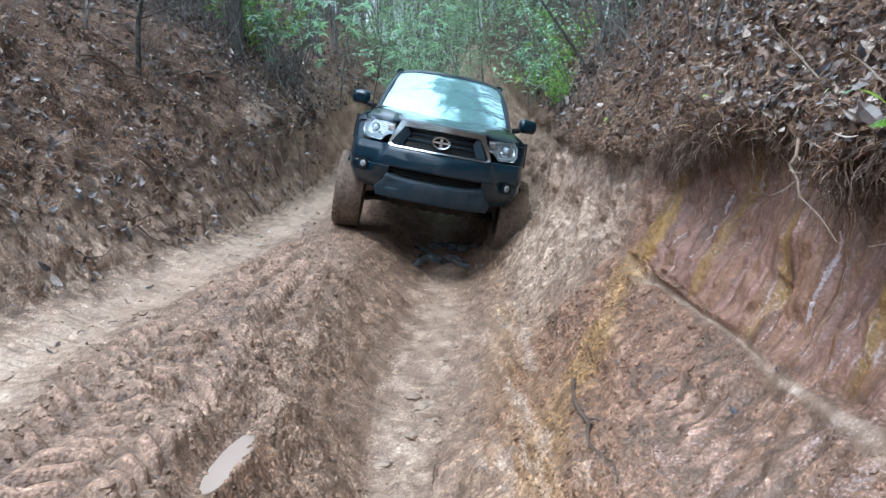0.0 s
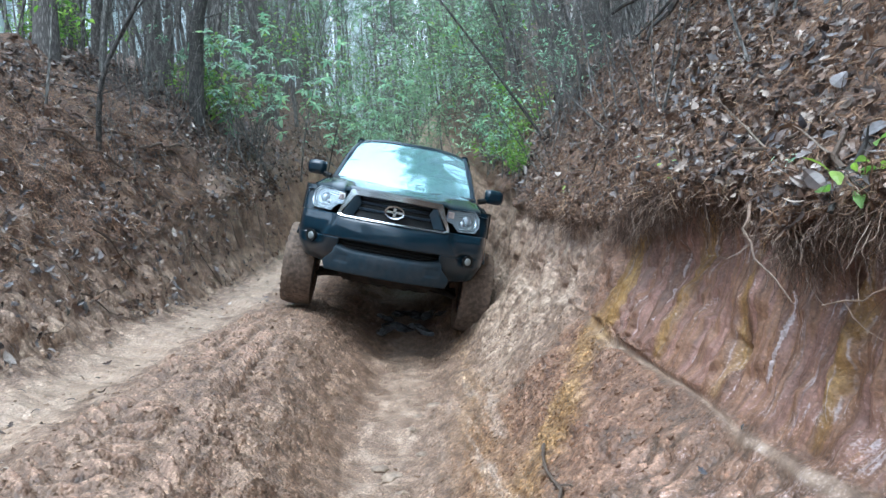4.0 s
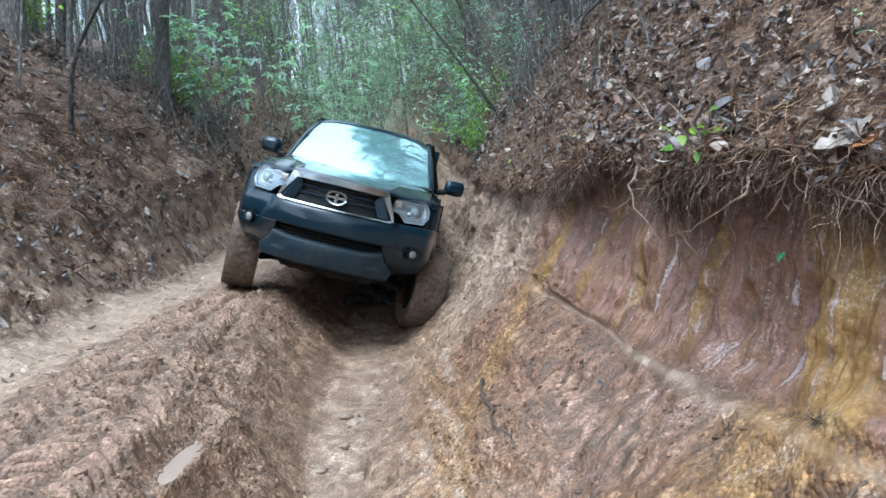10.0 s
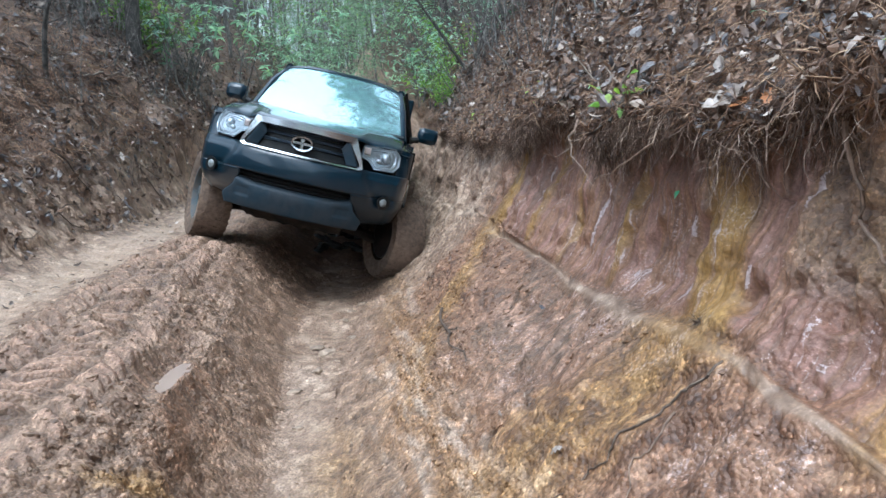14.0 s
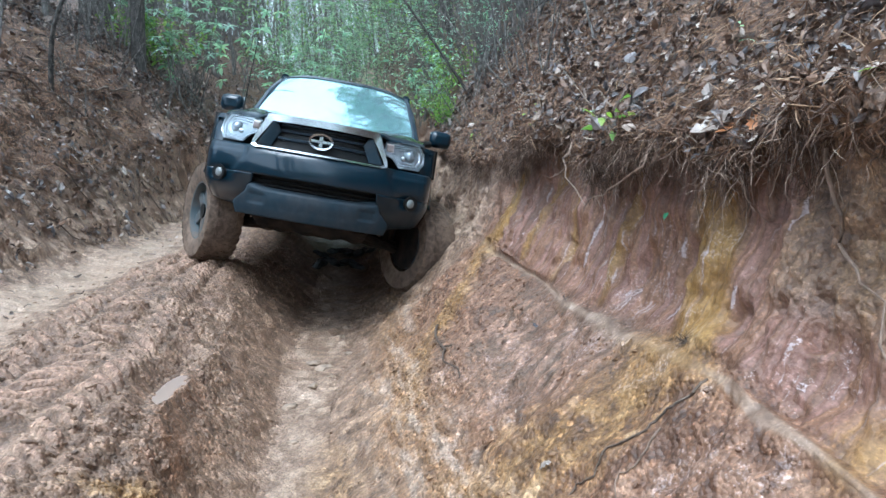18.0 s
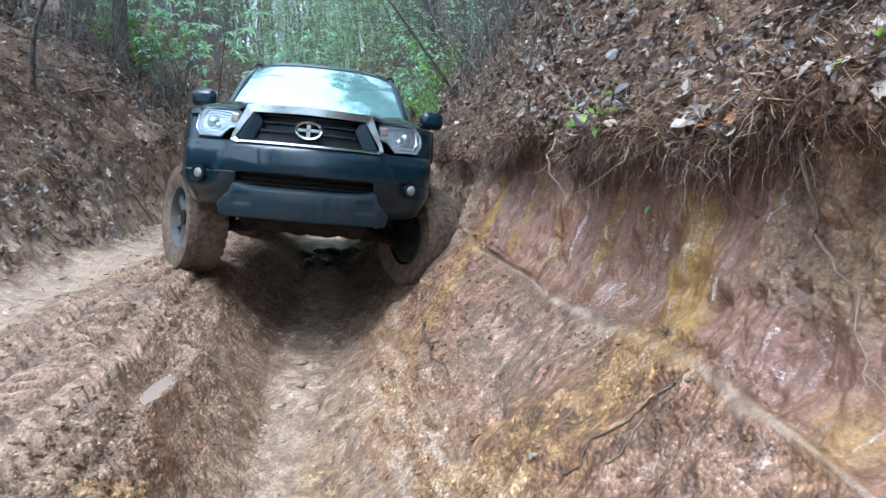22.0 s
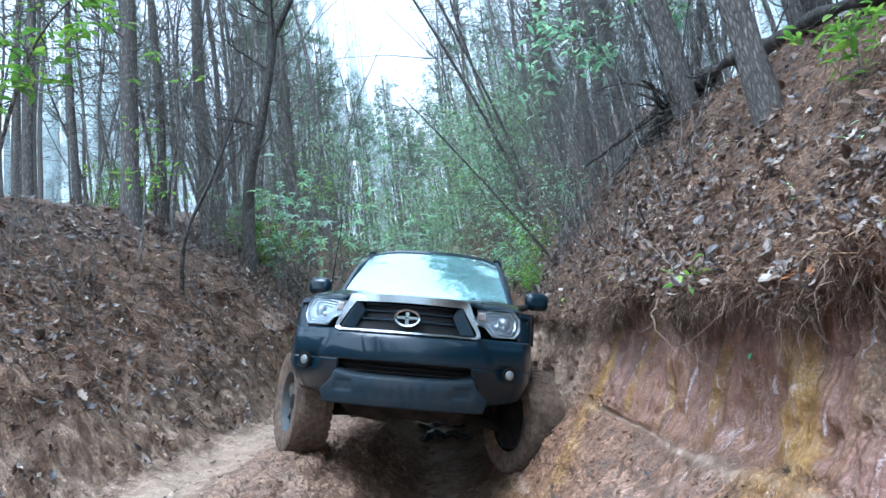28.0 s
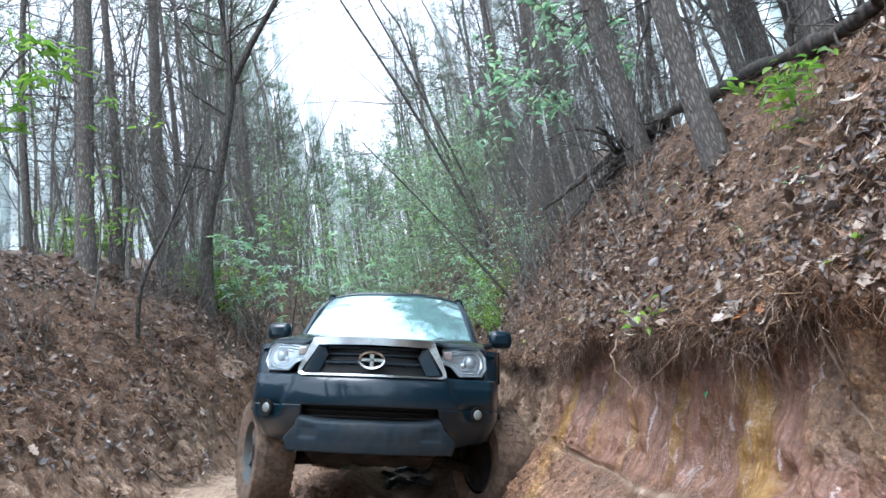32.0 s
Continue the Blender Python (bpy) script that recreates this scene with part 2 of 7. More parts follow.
def vnoise(p, seed=0):
    """Smooth value noise of an array of points, from -1 to 1."""
    q = np.floor(p).astype(np.int64)
    f = p - q
    f = f * f * (3 - 2 * f)
    out = 0
    for dx in (0, 1):
        for dy in (0, 1):
            for dz in (0, 1):
                w = (f[..., 0] if dx else 1 - f[..., 0]) * (f[..., 1] if dy else 1 - f[..., 1]) * (f[..., 2] if dz else 1 - f[..., 2])
                out = out + w * lattice(q[..., 0] + dx, q[..., 1] + dy, q[..., 2] + dz, seed)
    return out


def fbm(p, octaves=4, seed=0, gain=0.5):
    out, amp = 0, 1.0
    for k in range(octaves):
        out, amp, p = out + amp * vnoise(p, seed + k), amp * gain, p * 2.03
    return out


def hump(v, mid, half):
    return np.exp(-(((v - mid) / half) ** 2))


def smooth(a, b, v):
    s = np.clip((v - a) / (b - a), 0, 1)
    return s * s * (3 - 2 * s)


# stations along the trail, and for each rail across it (left to right) its x and z there
YS = np.array([-6, -1.5, 0.0, 1.0, 2.0, 3.0, 4.0, 5.4, 7.0, 9.0, 12.0, 18.0, 30.0, 60.0, 120.0])
RAILS = []


def rail(name, across, height):
    """One line along the trail: its x and z at each station."""
    RAILS.append((name, across, height))


rail("far_left", [-70] * 15, [4, 4, 4, 4.2, 4.4, 4.6, 4.8, 5.2, 5.6, 6, 7, 9, 13, 18, 24])
rail("left_wood", [-12] * 15, [2.8, 3.2, 3.5, 3.7, 3.9, 4.1, 4.3, 4.7, 5.2, 5.8, 6.6, 8.3, 11.5, 16, 23])
rail("left_top", [-5.0, -4.8, -4.7, -4.6, -4.5, -4.4, -4.3, -4.2, -4.2, -4.2, -4.3, -4.4, -4.2, -4, -4], [1.8, 2.2, 2.55, 2.8, 3.0, 3.2, 3.4, 3.7, 4.05, 4.5, 5.1, 6.4, 9.6, 15, 22.5])
rail("left_shoulder", [-4.0, -3.7, -3.6, -3.5, -3.4, -3.3, -3.22, -3.15, -3.05, -2.95, -2.9, -2.8, -2.6, -2.4, -2.4], [1.5, 1.65, 1.85, 2.0, 2.15, 2.32, 2.5, 2.75, 3.05, 3.5, 4.05, 5.2, 8.3, 14, 22])
rail("left_mid", [-3.1, -2.9, -2.8, -2.74, -2.67, -2.57, -2.48, -2.37, -2.31, -2.25, -2.18, -2.08, -1.9, -1.8, -1.8], [0.9, 1.0, 1.1, 1.2, 1.34, 1.5, 1.63, 1.8, 2.05, 2.45, 3.05, 4.4, 7.4, 13.6, 22])
rail("left_base", [-2.7, -2.5, -2.4, -2.35, -2.3, -2.22, -2.15, -2.05, -2.0, -1.95, -1.9, -1.7, -1.5, -1.4, -1.4], [0.25, 0.35, 0.48, 0.6, 0.72, 0.87, 1.0, 1.14, 1.25, 1.5, 1.95, 3.4, 6.8, 13, 22])
rail("left_track", [-2.3, -2.1, -2.0, -1.95, -1.9, -1.85, -1.8, -1.75, -1.7, -1.6, -1.5, -1.3, -1.1, -1, -1], [0.12, 0.2, 0.34, 0.46, 0.58, 0.74, 0.88, 1.02, 1.14, 1.4, 1.8, 3.2, 6.6, 12.9, 22])
rail("ridge_left", [-1.7, -1.6, -1.55, -1.5, -1.45, -1.42, -1.4, -1.4, -1.35, -1.25, -1.15, -1.0, -0.8, -0.7, -0.7], [0.12, 0.2, 0.36, 0.48, 0.6, 0.76, 0.89, 0.99, 1.13, 1.4, 1.78, 3.2, 6.6, 12.9, 22])
rail("ridge_crest", [-1.2, -1.15, -1.1, -1.05, -1.0, -1.02, -1.06, -1.08, -1.05, -0.95, -0.9, -0.8, -0.6, -0.5, -0.5], [0.05, 0.15, 0.30, 0.44, 0.55, 0.66, 0.82, 0.95, 1.11, 1.36, 1.74, 3.15, 6.6, 12.9, 22])
rail("trough_lip", [-0.8, -0.78, -0.76, -0.74, -0.72, -0.72, -0.74, -0.74, -0.7, -0.6, -0.55, -0.5, -0.4, -0.3, -0.3], [-0.1, 0.02, 0.17, 0.31, 0.42, 0.50, 0.60, 0.84, 1.0, 1.2, 1.6, 3.1, 6.5, 12.8, 22])
rail("trough_left", [-0.48, -0.48, -0.46, -0.44, -0.42, -0.40, -0.42, -0.36, -0.25, -0.2, -0.15, -0.1, 0, 0, 0], [-0.42, -0.3, -0.18, -0.08, 0.02, 0.13, 0.28, 0.46, 0.62, 0.95, 1.4, 3.0, 6.5, 12.8, 22])
rail("trough_right", [-0.15, -0.15, -0.12, -0.12, -0.10, -0.08, -0.02, 0.14, 0.2, 0.2, 0.2, 0.2, 0.3, 0.3, 0.3], [-0.44, -0.32, -0.2, -0.08, 0.02, 0.12, 0.23, 0.41, 0.58, 0.92, 1.4, 3.0, 6.5, 12.8, 22])
rail("slope_low", [0.3, 0.28, 0.26, 0.26, 0.28, 0.3, 0.3, 0.42, 0.45, 0.5, 0.5, 0.5, 0.6, 0.6, 0.6], [-0.15, -0.04, 0.06, 0.17, 0.30, 0.38, 0.41, 0.54, 0.72, 1.1, 1.5, 3.1, 6.6, 12.9, 22])
rail("slope_mid", [0.62, 0.6, 0.58, 0.58, 0.56, 0.58, 0.62, 0.70, 0.75, 0.8, 0.8, 0.8, 0.9, 0.9, 0.9], [0.1, 0.18, 0.30, 0.42, 0.54, 0.66, 0.72, 0.77, 0.98, 1.3, 1.7, 3.3, 6.8, 13, 22])
rail("ledge", [0.95, 0.9, 0.88, 0.92, 0.92, 0.94, 0.96, 0.98, 1.0, 1.1, 1.1, 1.1, 1.2, 1.2, 1.2], [0.36, 0.44, 0.58, 0.77, 0.80, 0.92, 1.05, 1.12, 1.26, 1.5, 1.95, 3.55, 7.0, 13.2, 22])
rail("wall_low", [1.12, 1.06, 1.03, 1.02, 1.02, 1.02, 1.03, 1.05, 1.08, 1.2, 1.25, 1.3, 1.4, 1.4, 1.4], [0.5, 0.58, 0.74, 0.93, 0.98, 1.1, 1.2, 1.33, 1.45, 1.75, 2.25, 3.9, 7.4, 13.5, 22])
rail("wall_top", [1.27, 1.21, 1.17, 1.15, 1.17, 1.17, 1.16, 1.18, 1.22, 1.35, 1.45, 1.55, 1.7, 1.7, 1.7], [0.95, 1.02, 1.10, 1.22, 1.36, 1.45, 1.52, 1.68, 1.85, 2.15, 2.65, 4.3, 7.8, 13.8, 22])
rail("lip", [1.30, 1.20, 1.10, 1.01, 1.02, 1.05, 1.08, 1.12, 1.22, 1.42, 1.55, 1.7, 1.9, 1.9, 1.9], [1.08, 1.14, 1.22, 1.34, 1.47, 1.56, 1.64, 1.80, 2.0, 2.35, 2.9, 4.6, 8.1, 14, 22])
rail("bank_low", [1.5, 1.42, 1.38, 1.36, 1.38, 1.4, 1.42, 1.5, 1.65, 1.8, 2.0, 2.2, 2.4, 2.4, 2.4], [1.4, 1.46, 1.53, 1.65, 1.86, 2.06, 2.2, 2.36, 2.6, 2.9, 3.5, 5.3, 8.7, 14.4, 22])
rail("bank_mid", [2.3, 2.2, 2.15, 2.15, 2.15, 2.2, 2.2, 2.2, 2.3, 2.5, 2.7, 3.0, 3.2, 3.2, 3.2], [2.1, 2.2, 2.35, 2.48, 2.7, 2.98, 3.12, 3.25, 3.4, 3.75, 4.3, 6.2, 9.6, 15, 22.5])
rail("bank_top", [3.5, 3.4, 3.3, 3.3, 3.3, 3.25, 3.2, 3.2, 3.3, 3.5, 3.7, 4.2, 4.4, 4.4, 4.4], [2.7, 2.8, 2.9, 3.0, 3.1, 3.2, 3.3, 3.5, 3.8, 4.3, 5.1, 7.2, 10.7, 16, 23])
rail("right_wood", [8] * 15, [3.3, 3.4, 3.5, 3.6, 3.7, 3.8, 4.0, 4.2, 4.6, 5.2, 6.2, 8.6, 12.8, 18, 24])
rail("far_right", [60] * 15, [7, 7, 7, 7, 7.2, 7.4, 7.6, 8, 8.4, 9, 10, 12, 16, 20, 26])
# the trail is carried on downhill, unseen, behind the start
YS = np.concatenate([[-60.0, -20.0], YS])
RAILS = [(r[0], [r[1][0]] * 2 + r[1], [r[2][0] - 5.0, r[2][0] - 1.4] + r[2]) for r in RAILS]


def monotone(xs, ys, x):
    """Smooth interpolation without overshoot (Hermite with limited slopes)."""
    xs, ys = np.asarray(xs, float), np.asarray(ys, float)
    h, d = np.diff(xs), np.diff(ys) / np.diff(xs)
    m = np.r_[d[0], np.where(d[:-1] * d[1:] > 0, 2 * d[:-1] * d[1:] / (d[:-1] + d[1:] + 1e-12), 0), d[-1]]
    i = np.clip(np.searchsorted(xs, x) - 1, 0, len(h) - 1)
    s = (x - xs[i]) / h[i]
    return ys[i] * (1 + 2 * s) * (1 - s) ** 2 + m[i] * h[i] * s * (1 - s) ** 2 + ys[i + 1] * s * s * (3 - 2 * s) + m[i + 1] * h[i] * s * s * (s - 1)


def rail_at(y):
    """x and z of all rails at each y: arrays of (rails, y)."""
    return (np.array([np.interp(y, YS, r[1]) * 0.5 + monotone(YS, r[1], y) * 0.5 for r in RAILS]), np.array([monotone(YS, r[2], y) for r in RAILS]))


def surface(y, u):
    """Points of the bare sheet for y (n) and rail numbers u (m): (n, m, 3)."""
    rx, rz = rail_at(y)
    i = np.clip(np.floor(u).astype(int), 0, len(RAILS) - 2)
    s = u - i
    a, b = np.clip(i - 1, 0, None), np.clip(i + 2, None, len(RAILS) - 1)
    c0, c1, c2, c3 = [w[:, None] for w in (-0.25 * s + 0.5 * s**2 - 0.25 * s**3, 1 - 2.25 * s**2 + 1.25 * s**3 + 0.0 * s, 0.25 * s + 2.0 * s**2 - 1.25 * s**3 - 0.0 * s, -0.25 * s**2 + 0.25 * s**3)]
    t = 1 - (c0 + c1 + c2 + c3)
    x = c0 * rx[a] + (c1 + t) * rx[i] + c2 * rx[i + 1] + c3 * rx[b]
    z = c0 * rz[a] + (c1 + t) * rz[i] + c2 * rz[i + 1] + c3 * rz[b]
    lin = ((u < 3) | (u > 19))[:, None]
    x = np.where(lin, (1 - s[:, None]) * rx[i] + s[:, None] * rx[i + 1], x)
    z = np.where(lin, (1 - s[:, None]) * rz[i] + s[:, None] * rz[i + 1], z)
    # the lip of the cut rises and falls, and bulges in clumps
    lip = hump(u, 16.7, 0.75)[:, None] * ((1 - smooth(8, 16, y)) * smooth(-1.5, 0, y))[None]
    t3 = np.stack([y * 0, y * 2.1, y * 0], -1)
    z = z + lip * (0.075 * fbm(t3, 3, 311))[None]
    x = x - lip * (0.06 * fbm(t3 * 1.7, 3, 317))[None]
    return np.stack([x, np.broadcast_to(y[None], x.shape), z], -1).transpose(1, 0, 2)


def worley(a, b, size, seed):
    """Broken clods: height of tilted plates and a random number for each, over two coordinates."""
    ga, gb = a / size, b / size
    ia, ib = np.floor(ga).astype(np.int64), np.floor(gb).astype(np.int64)
    best = np.full(a.shape, 9.0)
    tilt, rand = np.zeros(a.shape), np.zeros(a.shape)
    z = np.zeros_like(ia)
    for da in (-1, 0, 1):
        for db in (-1, 0, 1):
            ca, cb = ia + da, ib + db
            xa, xb = ca + 0.5 + 0.45 * lattice(ca, cb, z, seed), cb + 0.5 + 0.45 * lattice(ca, cb, z, seed + 5)
            d = (ga - xa) ** 2 + (gb - xb) ** 2
            near = d < best
            best = np.where(near, d, best)
            r = lattice(ca, cb, z, seed + 9)
            t = (ga - xa) * lattice(ca, cb, z, seed + 13) + (gb - xb) * lattice(ca, cb, z, seed + 17)
            tilt, rand = np.where(near, t, tilt), np.where(near, r, rand)
    return tilt - 0.5 * best, rand


def broken(p, u):
    """Relief of the churned clods and a number per clod."""
    y = p[..., 1] + 0.02 * vnoise(p * 14, 5) + 0.009 * vnoise(p * 55, 7)
    s = u * 0.42 + 0.02 * vnoise(p * 14, 6) + 0.009 * vnoise(p * 55, 8)
    h1, r1 = worley(y, s, 0.055, 200)
    h2, r2 = worley(y, s, 0.023, 230)
    h3 = worley(y, s, 0.12, 260)[0]
    return 0.015 * h1 + 0.008 * np.maximum(r1, -0.3) + 0.011 * h2 + 0.004 * r2 + 0.008 * h3, 0.5 + 0.24 * r1 + 0.20 * r2


def treads(p, u):
    """Tyre prints up the slope under the cut: two rows of slanting blocks, 0 to 1."""
    y = p[..., 1]
    wob = 0.014 * fbm(p * 6.0, 2, 45)
    keep = np.clip(0.9 + 0.7 * fbm(p * 2.2, 2, 47), 0.3, 1) * (1 - smooth(3.0, 3.4, y)) * smooth(-0.3, 0.1, y) * (1 - 0.7 * hump(y, 1.02, 0.16))
    row = lambda mid, half, slant, shift: smooth(-0.15, 0.35, np.sin((y + slant * (u - mid) + wob + shift) * 6.283 / 0.095)) * np.exp(-(((u - mid) / half) ** 6))
    return (row(13.73, 0.13, 0.16, 0.0) + row(13.43, 0.13, -0.10, 0.03) + 0.3 * row(13.16, 0.09, 0.10, 0.01)) * keep


def tread_zone(p, u):
    """Where tyre prints lie, as one soft patch."""
    y = p[..., 1]
    return hump(u, 13.55, 0.42) * (1 - smooth(2.9, 3.4, y)) * smooth(0.9, 1.5, y) + 0.8 * hump(u, 7.5, 0.75) * np.clip(0.75 + 0.9 * fbm(p * 1.9, 2, 147), 0, 1)


def mound_treads(p, u):
    """Worn prints of blocks across the mound beside the track."""
    y = p[..., 1]
    wob = 0.015 * fbm(p * 4.0, 2, 145)
    keep = np.clip(0.85 + 0.8 * fbm(p * 1.9, 2, 147), 0.25, 1) * (1 - smooth(6.0, 8.0, y))
    row = lambda mid, half, slant, shift: smooth(-0.2, 0.3, np.sin((y + slant * (u - mid) + wob + shift) * 6.283 / 0.11)) * np.exp(-(((u - mid) / half) ** 6))
    return (row(7.15, 0.2, 0.25, 0.0) + row(7.62, 0.2, -0.2, 0.03) + row(8.15, 0.22, 0.18, 0.05) + 0.5 * row(8.6, 0.16, -0.15, 0.0)) * keep


def runnel_course(p):
    """Where the water runs along the foot of the cut: the rail that it follows and its half width."""
    y = p[..., 1]
    return 13.97 + 0.06 * np.sin(3.1 * y + 1) + 0.07 * fbm(p * 3.4, 2, 161), 0.06 + 0.02 * fbm(p * 4.5, 2, 163)


def relief(p, u):
    """Height of lumps, ruts, clods and tread marks over the bare sheet."""
    y = p[..., 1]
    near = 1 - smooth(8, 20, y)
    out = 0.05 * fbm(p * 1.1, 3, 3) + 0.03 * fbm(p * 4.2, 3, 11)
    rough = np.where(u < 5.3, 1.0, np.where(u > 17, 0.8, 0.75))
    track = hump(u, 6.1, 0.75)
    rough = rough * (1 - 0.75 * track)
    trough = hump(u, 10.5, 0.9)
    rough = rough * (1 - 0.5 * trough)
    out = out + rough * near * (0.016 * fbm(p * 9, 2, 21))
    patch = np.clip(0.62 + 0.85 * fbm(p * 3.1, 2, 33), 0.12, 1.25)
    out = out + near * patch * np.clip(rough, 0, 0.8) * (1 - 0.5 * smooth(14.0, 14.4, u)) * (1 - 0.75 * np.clip(1.2 * tread_zone(p, u), 0, 1)) * broken(p, u)[0] * 1.0
    left = (1 - smooth(4.7, 5.2, u)) * smooth(2.4, 3.2, u) * near * (1 - 0.6 * smooth(3.9, 4.35, u))
    out = out + left * (0.06 * fbm(p * 2.9, 3, 301) - 0.05 * np.abs(fbm(p * 6.5, 2, 305)) + 0.02 * broken(p * 0.5, u * 0.5)[0] / 0.03)
    out = out + left * (0.025 * smooth(3.5, 4.0, u) * (1 - smooth(4.1, 4.35, u)) * np.clip(0.6 + 1.2 * fbm(p * 1.3, 2, 309), 0, 1.2))
    # tread bars on the mound and up the slope under the cut
    warp = 0.5 * fbm(p * 2.3, 2, 41)
    bars = lambda pitch, slant: np.clip(np.sin((y + slant * p[..., 0] + 0.05 * warp) * 6.283 / pitch) * 1.6, -1, 1)
    worn = np.clip(0.65 + 0.8 * fbm(p * 1.7, 2, 51), 0.15, 1)
    out = out + 0.042 * (mound_treads(p, u) - 0.4)
    out = out + 0.011 * (0.15 + 0.85 * smooth(0.9, 1.5, y)) * (treads(p, u) - 0.35)
    out = out + 0.009 * bars(0.06, 0.3) * worn * hump(u, 6.0, 0.5) * near
    # drip channels down the cut
    cut = smooth(14.15, 14.7, u) * (1 - smooth(16.6, 17.2, u))
    q = np.stack([p[..., 0] * 1.5, y * 8, p[..., 2] * 0.7], -1)
    out = out + cut * near * (0.017 * fbm(q, 3, 61) - 0.012 * np.abs(fbm(q * 2.6, 2, 71)) - 0.010 * np.abs(fbm(q * np.array([2.0, 5.0, 1.2]), 2, 75)))
    out = out + cut * near * (0.013 * fbm(p * 11.0, 3, 191) + 0.3 * broken(p, u * 0.45)[0] - 0.03 * smooth(0.25, 0.6, fbm(p * 7.0, 2, 195)))
    nook = smooth(14.9, 15.6, u) * (1 - smooth(0.7, 0.95, y)) * (1 - smooth(17.0, 17.4, u))
    out = out + nook * (0.02 - 0.035 * np.abs(fbm(p * np.array([8.0, 8.0, 4.0]), 3, 77)) + broken(p, u)[0] * 0.7)
    brow = hump(u, 16.9, 0.55) * near
    out = out + brow * (0.045 * fbm(p * 7.5, 3, 101) + 0.02)
    mid, half = runnel_course(p)
    out = out * (1 - 0.45 * hump(u, mid, half + 0.02)) - 0.012 * hump(u, mid, half) * (1 - smooth(3.3, 3.7, y))
    return out


def sheet_grid(y, u):
    p = surface(y, u)
    uu = np.broadcast_to(u[None], p.shape[:2])
    du, dv = np.gradient(p, axis=1), np.gradient(p, axis=0)
    nrm = np.cross(du, dv)
    nrm /= np.linalg.norm(nrm, axis=2, keepdims=True) + 1e-9
    amt = relief(p, uu)
    fade = np.minimum(smooth(0.0, 2.2, uu), 1 - smooth(20, 22, uu))
    return p + nrm * (amt * (0.3 + 0.7 * fade))[..., None], nrm, uu


def masks(p, u):
    x, y, z = p[..., 0], p[..., 1], p[..., 2]
    w = fbm(p * 1.6, 3, 81)
    m = {}
    # duff also covers the lip's underside, adding to its shade by colour
    m["duff"] = np.clip(1 - smooth(3.5, 4.3, u + 0.5 * w), 0, 1) + smooth(16.2, 16.9, u + 0.25 * w - 0.35 * (1 - smooth(0.6, 0.9, y)))
    runnel = hump(u, *runnel_course(p)) * (1 - smooth(3.5, 3.9, y)) * np.clip(0.9 + 0.7 * fbm(p * 5.0, 2, 165), 0.5, 1)
    m["pale"] = 0.3 * smooth(4.1, 4.5, u) * (1 - smooth(5.0, 5.3, u)) + (0.45 + 0.22 * smooth(0.9, 1.3, y)) * runnel + 0.9 * hump(u, 6.05, 0.8) + 0.5 * hump(u, 10.5, 0.6) + 0.55 * hump(u, 13.2, 1.3) * smooth(3.6, 5.5, y) + 0.42 * smooth(13.5, 14.2, u) * (1 - smooth(16.4, 16.9, u)) * smooth(3.6, 4.2, y)
    right = smooth(11.2, 12.2, u + 0.3 * w) * (1 - smooth(16.3, 16.9, u))
    m["purple"] = (1 - 0.75 * smooth(14.8, 15.3, u) * (1 - smooth(0.7, 0.95, y))) * (1 - runnel) * right * (0.85 + 0.15 * smooth(13.9, 14.2, u)) * (1 - smooth(3.6, 4.6, y)) * (0.95 + 0.3 * w) + 0.5 * hump(u, 9.2, 0.55) * hump(y, 2.2, 1.0)
    band = 1.25 * np.exp(-(((y - 1.0 - 0.10 * np.clip(u - 14.2, 0, 2)) / 0.15) ** 4)) * smooth(13.8, 14.2, u) + hump(y, 3.55, 0.12) * smooth(13.3, 14.2, u) + 0.9 * hump(y, 0.33, 0.09) * hump(u, 14.4, 0.5) + smooth(14.05, 14.3, u) * (1.0 * hump(y + 0.014 * w, 3.36, 0.07) + 1.0 * hump(y + 0.014 * w, 2.74, 0.045) + 0.95 * hump(y + 0.014 * w, 2.28, 0.038) + 0.85 * hump(y + 0.014 * w, 1.78, 0.036))
    slope = hump(y + 0.12 * w - (1.02 + 0.13 * (14 - u)), 0.0, 0.23) * smooth(11.4, 12.4, u) * (1 - smooth(13.9, 14.3, u))
    far = hump(y - (3.5 - 0.55 * (14 - u)), 0.0, 0.22) * smooth(11.6, 12.4, u) * (1 - smooth(14.0, 14.3, u))
    m["ochre"] = np.clip(1.0 * band + 0.78 * slope + 0.75 * far + 0.4 * smooth(14.9, 15.4, u) * (1 - smooth(0.7, 0.95, y)) + 0.35 * hump(u, 12.0, 0.35) + 0.5 * smooth(0.2, 0.8, fbm(p * 2.4, 2, 83)) * hump(u, 12.9, 0.7) * (1 - smooth(3.5, 4.0, y)) + 0.5 * hump(u, 11.0, 0.6) * hump(y, 2.2, 0.6) + 0.9 * hump(u, 9.2, 0.55) * hump(y - (1.46 + 0.27 * (u - 8.95)), 0.0, 0.09), 0, 1) * (1 - smooth(16.3, 16.9, u))
    m["scrape"] = hump(u, 12.1, 0.55) * (1 - smooth(4.5, 6, y)) + 0.15 * hump(u, 9.6, 0.45) * (1 - smooth(5, 7, y))
    # paler rib tops: smeared clay, also lightened so the relief shows
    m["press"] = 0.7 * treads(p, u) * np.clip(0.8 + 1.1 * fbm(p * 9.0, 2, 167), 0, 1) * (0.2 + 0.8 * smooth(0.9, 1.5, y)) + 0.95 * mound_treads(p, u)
    m["wall"] = smooth(14.0, 14.4, u) * (1 - smooth(16.3, 16.9, u)) * (1 - 0.75 * smooth(14.9, 15.6, u + 0.3 * w) * (1 - smooth(0.7, 0.86, y))) * (1 - 0.85 * smooth(3.45, 3.8, y))
